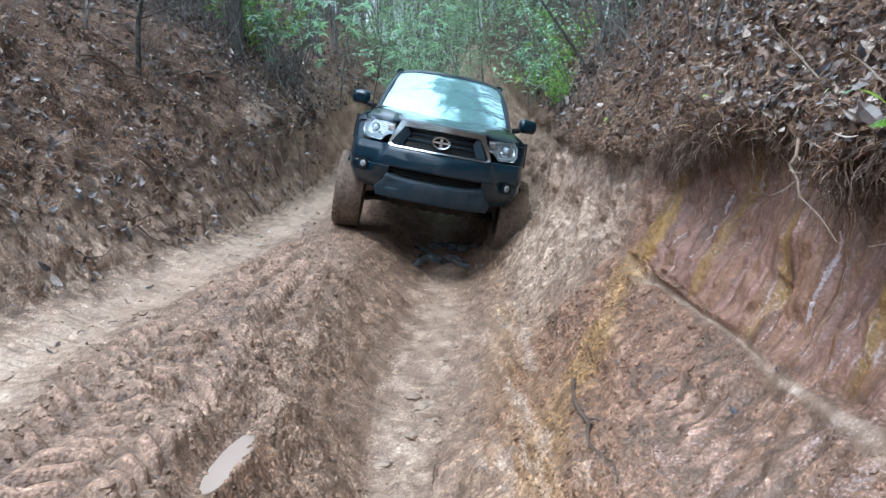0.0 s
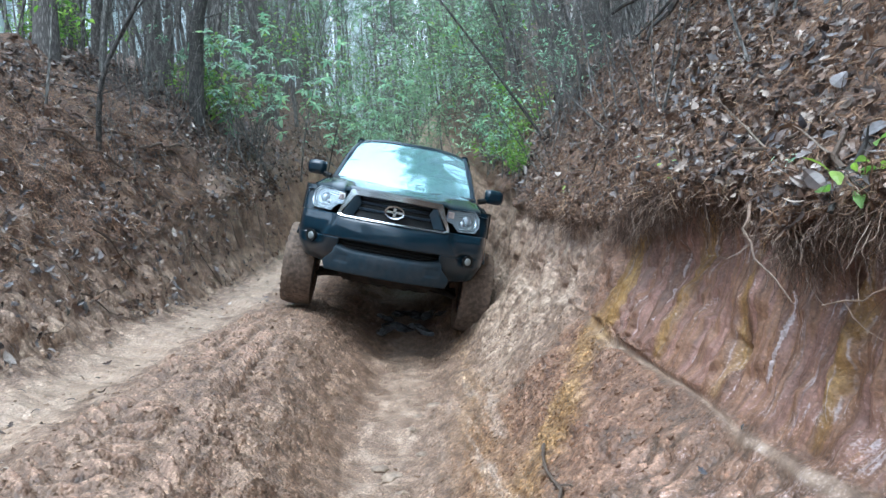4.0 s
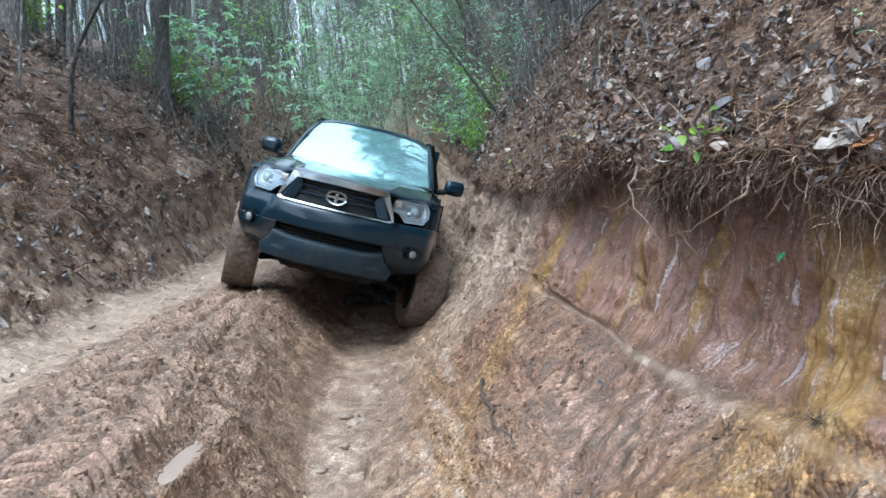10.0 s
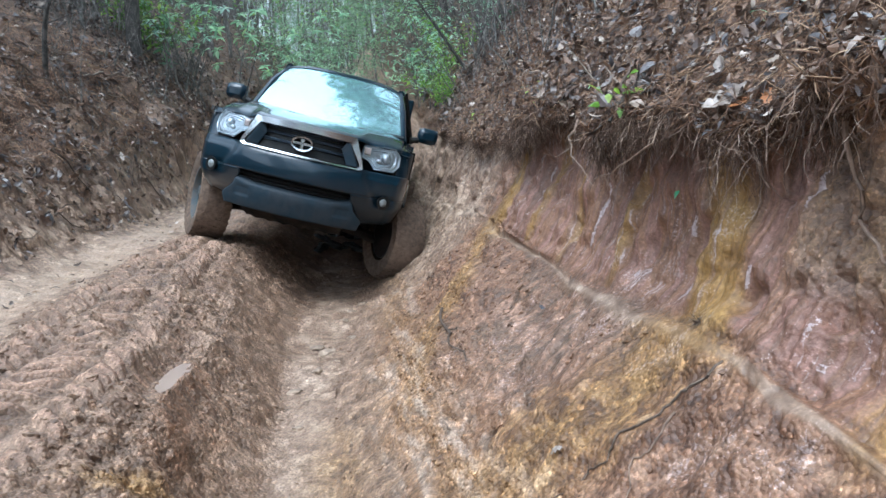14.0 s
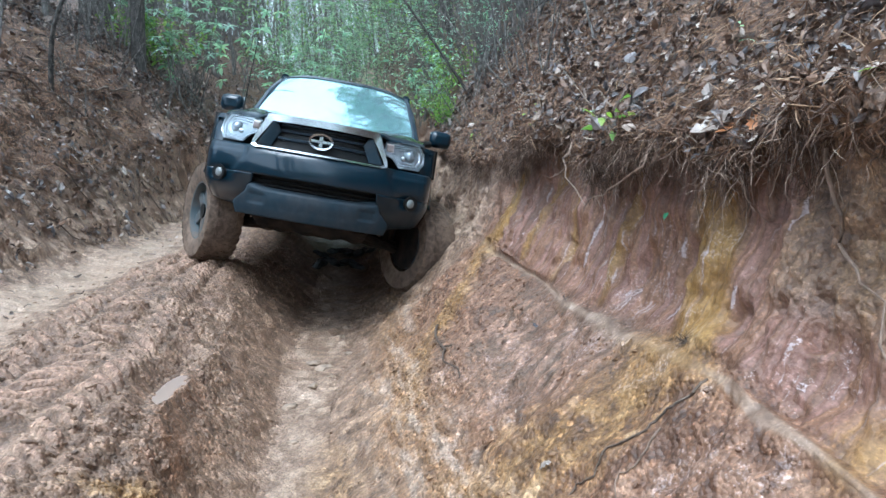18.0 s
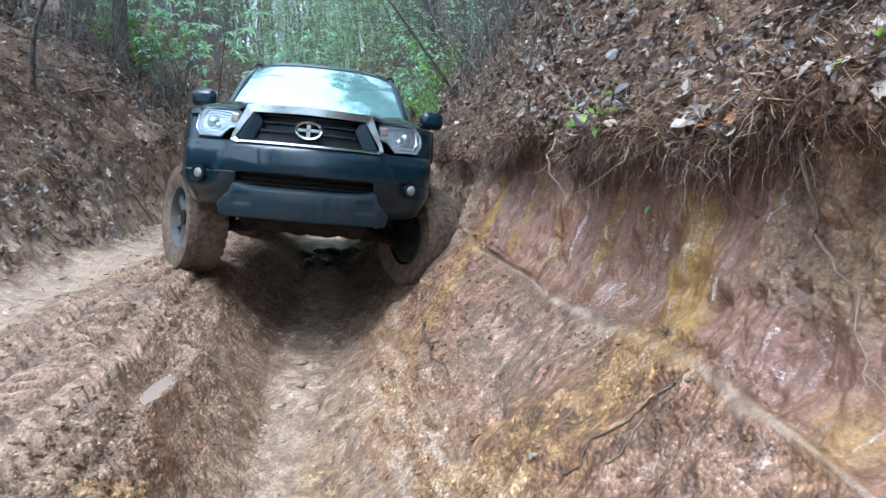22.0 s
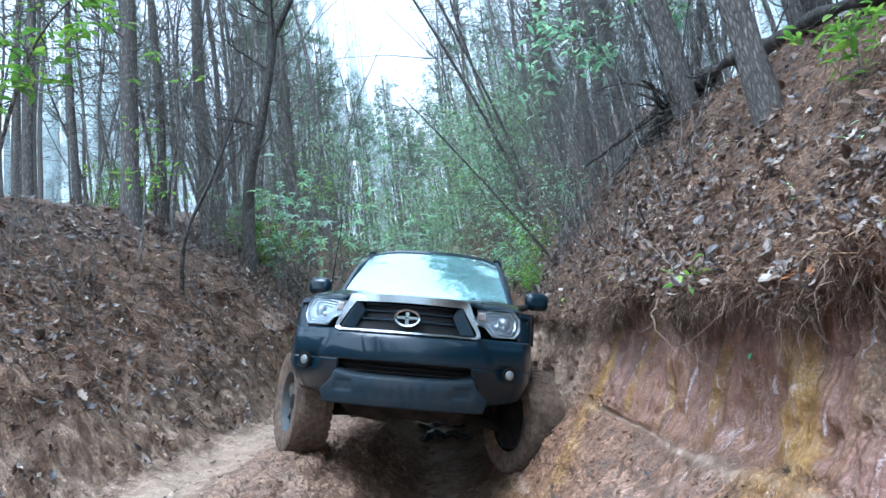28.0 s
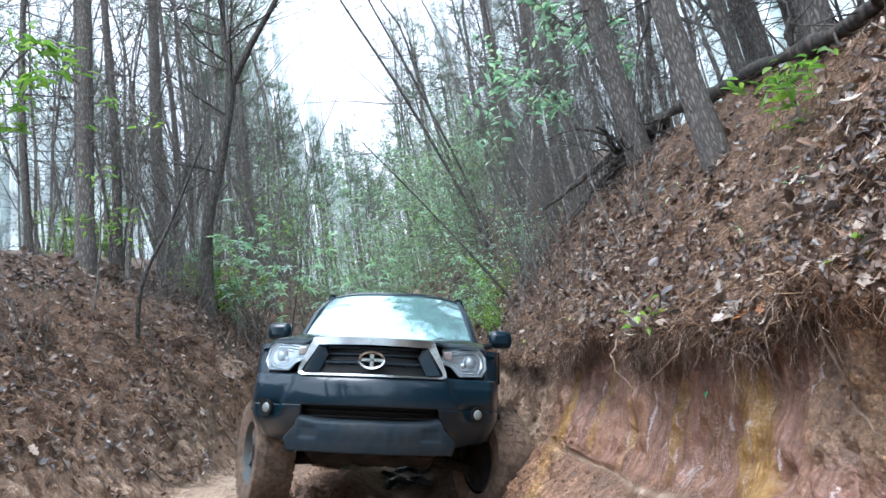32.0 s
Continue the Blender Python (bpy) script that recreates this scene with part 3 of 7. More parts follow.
    s = np.abs(fbm(np.stack([y * 7, z * 0.5, x * 0], -1), 2, 91))
    m["white"] = m["wall"] * (1 - smooth(3.4, 3.9, y)) * (1 - smooth(0.0, 0.03, s)) * 0.3 + 0.22 * right * (1 - smooth(0.55, 0.75, 1 - np.abs(w))) * (1 - smooth(2, 3, y)) 
    wob = y + 0.009 * fbm(np.stack([x * 0, y * 2, z * 4], -1), 2, 95)
    for c, lo, hi in ((3.12, 14.1, 16.2), (2.93, 14.3, 16.4), (2.55, 14.1, 15.3), (2.12, 14.5, 16.3), (1.62, 14.1, 15.6), (1.27, 14.2, 16.0), (1.36, 14.3, 15.6), (1.13, 14.5, 15.5), (0.93, 14.4, 15.5), (0.83, 14.3, 16.1), (0.66, 14.05, 14.7), (0.61, 14.3, 15.0), (0.56, 14.05, 14.8), (0.52, 14.4, 15.2), (0.47, 14.05, 14.9), (0.43, 14.2, 14.7)):
        m["white"] = m["white"] + 1.1 * np.exp(-(((wob - c + 0.03 * (u - lo)) / 0.007) ** 2)) * smooth(lo, lo + 0.3, u) * (1 - smooth(hi - 0.3, hi, u)) * np.clip(0.3 + 1.6 * fbm(p * 16.0, 2, 97), 0, 1)
    zone = np.clip(1.2 * tread_zone(p, u), 0, 1)
    m["slick"] = np.clip(1.4 * runnel + 0.25 * zone, 0, 1)
    # grooves darker than ribs: shade of the relief put into the tone
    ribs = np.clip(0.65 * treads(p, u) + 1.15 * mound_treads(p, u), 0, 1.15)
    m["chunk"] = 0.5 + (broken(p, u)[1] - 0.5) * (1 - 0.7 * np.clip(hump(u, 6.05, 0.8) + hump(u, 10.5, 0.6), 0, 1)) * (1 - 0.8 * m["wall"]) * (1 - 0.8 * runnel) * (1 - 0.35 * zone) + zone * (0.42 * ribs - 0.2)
    return m


def spaced(marks):
    """Steps that grow from mark to mark: (start, step) pairs, then the end."""
    out = []
    for (a, s), (b, s2) in zip(marks, marks[1:]):
        v = a
        while v < b - 1e-6:
            out.append(v)
            v += s + (s2 - s) * (v - a) / (b - a)
    return np.array(out + [marks[-1][0]])


Y_STEPS = spaced([(-60, 6), (-6, 0.4), (-1.2, 0.05), (0.0, 0.007), (2.6, 0.008), (4.2, 0.016), (6, 0.03), (8, 0.06), (14, 0.25), (30, 1.2), (120, 6)])


U_STEPS = {0: 10, 1: 14, 2: 14, 3: 22, 4: 22, 5: 20, 6: 26, 7: 44, 8: 44, 9: 44, 10: 30, 11: 50, 12: 54, 13: 60, 14: 26, 15: 34, 16: 28, 17: 24, 18: 34, 19: 30, 20: 12, 21: 8}
U_ALL = np.concatenate([np.linspace(a, a + 1, U_STEPS[a], endpoint=False) for a in range(22)] + [[22.0]])
SHEET, NORMALS, U_GRID = sheet_grid(Y_STEPS, U_ALL)
# a level print on the mound that holds a puddle
POOL = (-0.80, 2.56, 0.042, 0.24)
far_out = np.hypot((SHEET[..., 0] - POOL[0] + 0.03 * (SHEET[..., 1] - POOL[1])) / POOL[2], (SHEET[..., 1] - POOL[1]) / POOL[3])
near_pool = (far_out < 1.6) & (U_GRID > 7) & (U_GRID < 10)
POOL_Z = float(np.quantile(SHEET[..., 2][near_pool], 0.4))
sink = (1 - smooth(0.8, 3.2, far_out)) * ((U_GRID > 7) & (U_GRID < 10))
SHEET[..., 2] += sink * (POOL_Z - 0.012 - SHEET[..., 2])
rim = np.exp(-(((far_out - 1.55) / 0.3) ** 2)) * ((U_GRID > 7) & (U_GRID < 10))
SHEET[..., 2] = np.where((rim > 0.1) & (SHEET[..., 2] < POOL_Z + 0.008), SHEET[..., 2] + rim * (POOL_Z + 0.008 - SHEET[..., 2]), SHEET[..., 2])
MASKS = masks(SHEET, U_GRID)


def strip(name, u0, u1):
    """The part of the sheet between two rails."""
    c0, c1 = int(np.searchsorted(U_ALL, u0 - 1e-6)), int(np.searchsorted(U_ALL, u1 - 1e-6)) + 1
    p = SHEET[:, c0:c1]
    r, c = p.shape[:2]
    idx = np.arange(r * c).reshape(r, c)
    faces = np.stack([idx[:-1, :-1], idx[:-1, 1:], idx[1:, 1:], idx[1:, :-1]], -1).reshape(-1, 4)
    me = bpy.data.meshes.new(name)
    me.vertices.add(r * c)
    me.vertices.foreach_set("co", np.ascontiguousarray(p).reshape(-1))
    me.loops.add(faces.size)
    me.loops.foreach_set("vertex_index", faces.reshape(-1).astype(np.int32))
    me.polygons.add(len(faces))
    me.polygons.foreach_set("loop_start", np.arange(0, faces.size, 4, dtype=np.int32))
    me.polygons.foreach_set("use_smooth", np.ones(len(faces), dtype=bool))
    me.update(calc_edges=True)
    for key, val in MASKS.items():
        a = me.attributes.new(key, "FLOAT", "POINT")
        a.data.foreach_set("value", np.ascontiguousarray(np.clip(val[:, c0:c1], 0, 1.5), dtype=np.float32).reshape(-1))
    me.materials.append(EARTH)
    return new(name, me)


tagged(strip("left_bank", 0, 5), "steep brown earth bank under wet dead leaves", "bank", kind="structure")
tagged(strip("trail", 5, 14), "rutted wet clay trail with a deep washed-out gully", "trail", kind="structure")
tagged(strip("clay_cut", 14, 17), "undercut clay wall streaked purple, ochre and white", "bank", kind="structure")
tagged(strip("right_bank", 17, 22), "steep leaf-covered earth bank above the clay cut", "bank", kind="structure")
TRUCK_ROWS = [
    (0, -0.222, 7.852, 1.009, 7.18, 13.21, 1.87),
    (0.5, -0.237, 7.723, 0.993, 7.22, 13.82, 1.56),
    (1, -0.245, 7.669, 0.983, 6.98, 13.99, 1.29),
    (1.5, -0.242, 7.675, 0.979, 6.69, 13.86, 1.13),
    (2, -0.239, 7.656, 0.975, 6.48, 13.84, 0.72),
    (2.5, -0.243, 7.619, 0.981, 6.58, 13.60, 1.11),
    (3, -0.246, 7.456, 0.961, 6.22, 13.85, 0.25),
    (3.5, -0.255, 7.327, 0.946, 6.08, 13.77, -0.58),
    (5.5, -0.300, 7.128, 0.935, 5.94, 13.84, -0.85),
    (6, -0.301, 7.078, 0.935, 5.37, 13.58, -1.01),
    (6.5, -0.375, 6.883, 0.895, 5.40, 16.08, -1.65),
    (7, -0.456, 6.641, 0.826, 6.34, 18.20, -2.75),
    (7.5, -0.452, 6.606, 0.826, 5.91, 18.41, -2.25),
    (8, -0.448, 6.587, 0.821, 5.99, 18.22, -2.67),
    (8.5, -0.440, 6.510, 0.819, 5.88, 18.04, -2.61),
    (9, -0.441, 6.521, 0.820, 5.90, 17.87, -3.02),
    (9.5, -0.454, 6.473, 0.807, 5.78, 18.10, -3.41),
    (10, -0.469, 6.495, 0.812, 5.65, 18.44, -2.98),
    (10.5, -0.470, 6.483, 0.807, 5.63, 18.46, -2.99),
    (11, -0.465, 6.471, 0.798, 5.43, 18.26, -3.24),
    (11.5, -0.466, 6.462, 0.803, 5.48, 18.33, -3.22),
    (12, -0.454, 6.432, 0.801, 5.32, 18.00, -3.41),
    (12.5, -0.435, 6.382, 0.804, 5.08, 17.37, -3.48),
    (13, -0.414, 6.265, 0.803, 4.84, 16.24, -3.56),
    (13.5, -0.427, 6.066, 0.791, 4.80, 16.40, -3.93),
    (14, -0.459, 5.945, 0.769, 5.10, 17.26, -4.27),
    (14.5, -0.418, 5.874, 0.772, 4.34, 16.74, -3.83),
    (16.5, -0.325, 5.479, 0.777, 3.30, 14.11, -2.31),
    (17, -0.310, 5.360, 0.771, 3.04, 13.93, -2.10),
    (17.5, -0.290, 5.299, 0.777, 2.76, 13.03, -1.71),
    (18, -0.277, 5.277, 0.776, 2.81, 12.62, -1.66),
    (18.5, -0.272, 5.266, 0.778, 2.72, 12.53, -1.60),
    (19, -0.257, 5.240, 0.785, 2.82, 11.94, -1.42),
    (19.5, -0.212, 5.134, 0.790, 2.91, 10.31, -0.90),
    (20, -0.173, 5.027, 0.788, 2.96, 8.94, -0.64),
    (20.5, -0.157, 4.967, 0.789, 2.99, 8.28, -0.49),
    (21, -0.154, 4.904, 0.783, 3.01, 8.01, -0.47),
    (21.5, -0.176, 4.820, 0.778, 3.01, 8.25, -0.66),
    (22, -0.185, 4.787, 0.775, 3.20, 8.38, -0.97),
    (22.5, -0.200, 4.777, 0.766, 2.98, 8.71, -0.97),
    (23, -0.200, 4.751, 0.768, 3.22, 8.65, -1.12),
    (23.5, -0.207, 4.650, 0.767, 3.31, 8.28, -0.96),
    (24, -0.269, 4.502, 0.737, 3.29, 9.38, -1.56),
    (24.5, -0.368, 4.465, 0.703, 3.30, 11.83, -3.02),
    (25, -0.367, 4.478, 0.704, 3.35, 11.95, -2.91),
    (25.5, -0.364, 4.478, 0.707, 3.37, 11.83, -2.87),
    (26, -0.358, 4.477, 0.714, 3.57, 11.84, -3.02),
    (26.5, -0.360, 4.481, 0.711, 3.38, 11.90, -2.97),
    (28.5, -0.366, 4.470, 0.703, 3.12, 12.47, -2.84),
    (29, -0.360, 4.477, 0.701, 3.10, 12.27, -3.01),
    (29.5, -0.360, 4.478, 0.700, 3.17, 12.19, -2.89),
    (30, -0.350, 4.451, 0.706, 3.09, 11.85, -2.95),
    (30.5, -0.345, 4.419, 0.708, 3.09, 11.54, -2.75),
    (31, -0.341, 4.422, 0.708, 3.10, 11.72, -2.70),
    (31.5, -0.338, 4.409, 0.704, 3.07, 11.60, -2.67),
    (32, -0.331, 4.381, 0.706, 3.15, 11.25, -2.77),
]

# ---- pickup truck (x to the truck's left, y to its tail, origin on the ground under the front axle) ----
def finish(bm, name, mat, parent, label="", bevel=0.0, solid=0.0, sharp=40):
    bmesh.ops.remove_doubles(bm, verts=bm.verts, dist=1e-5)
    bmesh.ops.recalc_face_normals(bm, faces=bm.faces)
    for f in bm.faces:
        f.smooth = True
    for e in bm.edges:
        if len(e.link_faces) == 2 and e.calc_face_angle(0) > radians(sharp):
            e.smooth = False
    me = bpy.data.meshes.new(name)
    bm.to_mesh(me)
    bm.free()
    me.materials.append(mat)
    ob = new(name, me)
    if parent:
        ob.parent = parent
    if label:
        ob["label"] = label
    if solid:
        s = ob.modifiers.new("thickness", "SOLIDIFY")
        s.thickness, s.offset = solid, -1
    if bevel:
        b = ob.modifiers.new("edges", "BEVEL")
        b.width, b.segments, b.limit_method = bevel, 2, "ANGLE"
    return ob


def part(name, bm, mat, parent, label="", **more):
    return finish(bm, name, mat, parent, label, **more)


def grid(f, nu, nv, wrap=False):
    bm = bmesh.new()
    v = [[bm.verts.new(f(i / nu, j / nv)) for j in range(nv + 1)] for i in range(nu + 1)]
    for i in range(nu):
        for j in range(nv):
            bm.faces.new((v[i][j], v[i + 1][j], v[i + 1][j + 1], v[i][j + 1]))
    return bm


def cuboid(x0, x1, y0, y1, z0, z1):
    bm = bmesh.new()
    bmesh.ops.create_cube(bm, size=1)
    for v in bm.verts:
        v.co = ((x0 + x1) / 2 + v.co.x * (x1 - x0), (y0 + y1) / 2 + v.co.y * (y1 - y0), (z0 + z1) / 2 + v.co.z * (z1 - z0))
    return bm


def add_cuboid(bm, x0, x1, y0, y1, z0, z1):
    m = Matrix.Translation(((x0 + x1) / 2, (y0 + y1) / 2, (z0 + z1) / 2)) @ Matrix.Diagonal((x1 - x0, y1 - y0, z1 - z0, 1))
    bmesh.ops.create_cube(bm, size=1, matrix=m)


def tube(points, radii, sides=8, cap=True, bm=None):
    """A tube along points, with a radius at each."""
    bm = bm or bmesh.new()
    rings, up = [], Vector((0.3, 0.2, 0.93))
    pts = [Vector(p) for p in points]
    for k, p in enumerate(pts):
        d = (pts[min(k + 1, len(pts) - 1)] - pts[max(k - 1, 0)]).normalized()
        a = d.cross(up)
        a = a.normalized() if a.length > 1e-3 else d.orthogonal().normalized()
        b = d.cross(a)
        rings.append([bm.verts.new(p + radii[k] * (math.cos(t) * a + math.sin(t) * b)) for t in (6.28318 * s / sides for s in range(sides))])
    for r, q in zip(rings, rings[1:]):
        for s in range(sides):
            bm.faces.new((r[s], r[(s + 1) % sides], q[(s + 1) % sides], q[s]))
    if cap:
        bm.faces.new(rings[0][::-1])
        bm.faces.new(rings[-1])
    return bm


def paint(name, color, rough, coat, dirt):
    """Car paint with splashed mud that thickens downwards in patches."""
    m, n, l, b = material(name, rough)
    v = place(n, l)
    f = tex_noise(n, l, 7, 8, 0.7, v)
    g = tex_noise(n, l, 90, 4, 0.7, v)
    drip = tex_noise(n, l, 1, 6, 0.7, place(n, l, (14, 14, 2)))
    d = calc(n, l, "MULTIPLY", ramp(n, l, calc(n, l, "ADD", f, calc(n, l, "MULTIPLY", drip, 0.3)), [(0.55, (0, 0, 0)), (0.85, (1, 1, 1))]), dirt)
    l.new(mix(n, l, d, color, mix(n, l, g, (0.10, 0.07, 0.05), (0.24, 0.17, 0.12))), b.inputs["Base Color"])
    l.new(calc(n, l, "ADD", rough, calc(n, l, "MULTIPLY", d, 0.5), True), b.inputs["Roughness"])
    b.inputs["Coat Weight"].default_value, b.inputs["Coat Roughness"].default_value = coat, 0.05
    b.inputs["Coat IOR"].default_value = 1.4
    b.inputs["Specular IOR Level"].default_value = 0.12
    bump(n, l, b, g, 0.03, 0.002)
    return m


PAINT = paint("truck_paint", (0.003, 0.016, 0.028), 0.3, 1.0, 0.02)
TRIM = paint("grey_trim", (0.019, 0.033, 0.045), 0.42, 0.0, 0.12)
WING = paint("dark_grille_plastic", (0.020, 0.030, 0.040), 0.35, 0.2, 0.04)
BLACK = paint("black_plastic", (0.010, 0.012, 0.013), 0.45, 0.0, 0.08)
UNDER = paint("muddy_underbody", (0.012, 0.012, 0.012), 0.8, 0.0, 0.18)
CHROME = plain("chrome", (0.50, 0.53, 0.55), 0.2, 1.0, 0.06, 12, 0.02)
SILVER = plain("lamp_reflector", (0.44, 0.50, 0.54), 0.25, 0.6, 0.05, 30, 0.05)
AMBER = plain("amber_plastic", (0.40, 0.34, 0.32), 0.2, 0.0, 0.1, 30, 0)
RIM = paint("grey_wheel_rim", (0.075, 0.098, 0.11), 0.45, 0.2, 0.7)
TYRE = plain("muddy_tyre", (0.135, 0.095, 0.068), 0.8, 0.0, 0.5, 26, 0.8, 0.014)
FROST = plain("fog_lamp_glass", (0.19, 0.21, 0.21), 0.35, 0.0, 0.12, 40, 0.1)
GLASS, *_, gb = material("lamp_lens", 0.03)
gb.inputs["Transmission Weight"].default_value, gb.inputs["IOR"].default_value = 1.0, 1.2
gb.inputs["Base Color"].default_value = rgb((0.95, 0.97, 0.98))
SCREEN, *_, sb = material("windscreen_glass", 0.02)
sb.inputs["Base Color"].default_value, sb.inputs["Metallic"].default_value = rgb((0.42, 0.74, 0.78)), 0.7
sb.inputs["Specular IOR Level"].default_value, sb.inputs["Coat Weight"].default_value, sb.inputs["Coat IOR"].default_value = 1.0, 1.0, 2.4
sb.inputs["Coat Roughness"].default_value = 0.02

truck = tagged(new("pickup_truck"), "dark green-black crew-cab pickup truck with muddy tyres creeping down the gully", "truck")


def nose(x):
    return -0.93 + 0.47 * x * x


def wrap_front(u):
    """Plan of the bumper from side to side: u from -1 to 1."""
    s, a = (1 if u > 0 else -1), abs(u)
    if a < 0.8:
        x = a / 0.8 * 0.76
        return s * x, nose(x)
    k = (a - 0.8) / 0.2
    return s * (0.76 + 0.115 * math.sin(k * 1.571)), nose(0.76) + 0.36 * (1 - math.cos(k * 1.571)) + 0.02 * k


def bumper_face(u, z):
    x, y = wrap_front(u)
    back = 0.05 * max(0, (z - 0.90) / 0.08) ** 2 + 0.10 * max(0, (0.72 - z) / 0.16) ** 2 - 0.012 * math.sin(max(0, min(1, (z - 0.72) / 0.2)) * 3.14)
    edge = 0.50 + 0.16 * max(0.0, (0.90 - z) / 0.25)
    proud = (1 - float(smooth(edge - 0.015, edge + 0.05, abs(x)))) * float(smooth(0.66, 0.78, z))
    shelf = 0.012 * float(smooth(0.905, 0.925, z)) * (1 - proud)
    scoop = 0.016 * float(smooth(0.56, 0.64, abs(x)) * (1 - smooth(0.74, 0.82, abs(x))) * smooth(0.68, 0.71, z) * (1 - smooth(0.775, 0.80, z)))
    return Vector((x * (1 - 0.06 * max(0, (0.7 - z) / 0.14)), y + back - 0.034 * proud + 0.008 + shelf + scoop, z))


part("front_bumper", grid(lambda u, v: bumper_face(2 * u - 1, 0.765 + v * (0.97 - 0.765)), 110, 16), PAINT, truck, "glossy dark bumper with mud specks", solid=0.02)
for sx in (-1, 1):
    inner = lambda z: 0.448 + 0.122 * max(0, min(1, (0.705 - z) / 0.15))
    part("bumper_corner", grid(lambda u, v: bumper_face(sx * (inner(0.765 - 0.26 * v) / 0.76 * 0.8 * (1 - u) + u), 0.765 - (0.26 - 0.06 * u) * v), 36, 16), PAINT, truck, solid=0.02)
    x, y = sx * 0.70, nose(0.70)
    bm = bmesh.new()
    lean = pose(x, y + 0.012, 0.737, 90, 0, sx * 33)
    bmesh.ops.create_cone(bm, cap_ends=True, segments=28, radius1=0.048, radius2=0.056, depth=0.05, matrix=lean)
    fog = part("fog_lamp", bm, BLACK, truck, "round fog lamp")
    bm = bmesh.new()
    bmesh.ops.create_uvsphere(bm, u_segments=24, v_segments=12, radius=0.033, matrix=pose(x * 1.01, y - 0.012, 0.737, 90, 0, sx * 33) @ Matrix.Diagonal((1, 1, 0.4, 1)))
    part("lens", bm, FROST, fog)


def polygon_ring(outer, inner, depth_out, depth_in, y_of):
    bm = bmesh.new()
    o = [bm.verts.new((x, y_of(x, z) - depth_out, z)) for x, z in outer]
    i = [bm.verts.new((x, y_of(x, z) - depth_in, z)) for x, z in inner]
    o2 = [bm.verts.new((x, y_of(x, z) + 0.05, z)) for x, z in outer]
    i2 = [bm.verts.new((x, y_of(x, z) + 0.06, z)) for x, z in inner]
    k = len(o)
    for a in range(k):
        b = (a + 1) % k
        for q in ((o[a], o[b], i[b], i[a]), (o2[a], o2[b], o[b], o[a]), (i[a], i[b], i2[b], i2[a])):
            bm.faces.new(q)
    return bm


def dense(pts, step=0.04):
    out = []
    for (x0, z0), (x1, z1) in zip(pts, pts[1:] + pts[:1]):
        k = max(1, int(math.hypot(x1 - x0, z1 - z0) / step))
        out += [(x0 + (x1 - x0) * s / k, z0 + (z1 - z0) * s / k) for s in range(k)]
    return out


def pair(pts):
    return pts + [(-x, z) for x, z in reversed(pts)]


def paired(a, b):
    """Two outlines with the same corners, divided alike."""
    out_a, out_b = [], []
    for k in range(len(a)):
        m = (k + 1) % len(a)
        c = max(1, int(math.hypot(a[m][0] - a[k][0], a[m][1] - a[k][1]) / 0.04))
        for s in range(c):
            out_a.append((a[k][0] + (a[m][0] - a[k][0]) * s / c, a[k][1] + (a[m][1] - a[k][1]) * s / c))
            out_b.append((b[k][0] + (b[m][0] - b[k][0]) * s / c, b[k][1] + (b[m][1] - b[k][1]) * s / c))
    return out_a, out_b


grille_y = lambda x, z: nose(x) + 0.30 * max(0, z - 0.95) ** 1.3 + 0.01
GO = pair([(0.0, 0.957), (0.46, 0.957), (0.492, 0.972), (0.486, 1.005), (0.40, 1.205), (0.0, 1.214)])
GI = pair([(0.0, 0.971), (0.445, 0.971), (0.466, 0.984), (0.458, 1.006), (0.362, 1.158), (0.0, 1.163)])
go, gi = paired(GO[:-1] if GO[-1] == GO[0] else GO, GI[:-1] if GI[-1] == GI[0] else GI)
grille = part("grille", polygon_ring(go, gi, 0.03, 0.018, grille_y), CHROME, truck, "chrome grille surround", sharp=25)
bm = grid(lambda u, v: Vector(((2 * u - 1) * (0.45 - 0.10 * v), grille_y((2 * u - 1) * 0.45, 0.972 + 0.18 * v) + 0.055, 0.972 + 0.18 * v)), 16, 4)
part("grille_backing", bm, BLACK, grille)
for z, h, w in ((1.046, 0.014, 0.315), (1.102, 0.014, 0.30), (1.146, 0.008, 0.30)):
    part("slat", grid(lambda u, v: Vector(((2 * u - 1) * w, grille_y((2 * u - 1) * w, z) + 0.028 + 0.03 * abs(2 * v - 1), z - h + 2 * h * v)), 14, 3), WING, grille, solid=0.008)
for sx in (-1, 1):
    part("grille_wing", grid(lambda u, v: Vector((sx * (0.295 + 0.06 * abs(1 - 1.5 * v) + (0.455 - 0.095 * v - 0.295 - 0.06 * abs(1 - 1.5 * v)) * u), grille_y(0.4, 1.06) - 0.012 + 0.022 * (1 - u) ** 1.5, 0.978 + 0.172 * v)), 8, 12), TRIM, grille, solid=0.012)
# oval badge: a plain ring and a bar
ring = [(0.087 * math.cos(a), 0.058 * math.sin(a)) for a in (6.28318 * k / 32 for k in range(32))]
inner = [(0.073 * math.cos(a), 0.045 * math.sin(a)) for a in (6.28318 * k / 32 for k in range(32))]
badge = part("badge", polygon_ring([(x, 1.062 + z) for x, z in ring], [(x, 1.062 + z) for x, z in inner], 0.045, 0.04, lambda x, z: -0.915 + 0.03), CHROME, grille, "plain oval chrome badge")
bm = cuboid(-0.07, 0.07, -0.922, -0.90, 1.055, 1.073)
add_cuboid(bm, -0.013, 0.013, -0.922, -0.90, 1.02, 1.10)
part("badge_bar", bm, CHROME, grille)

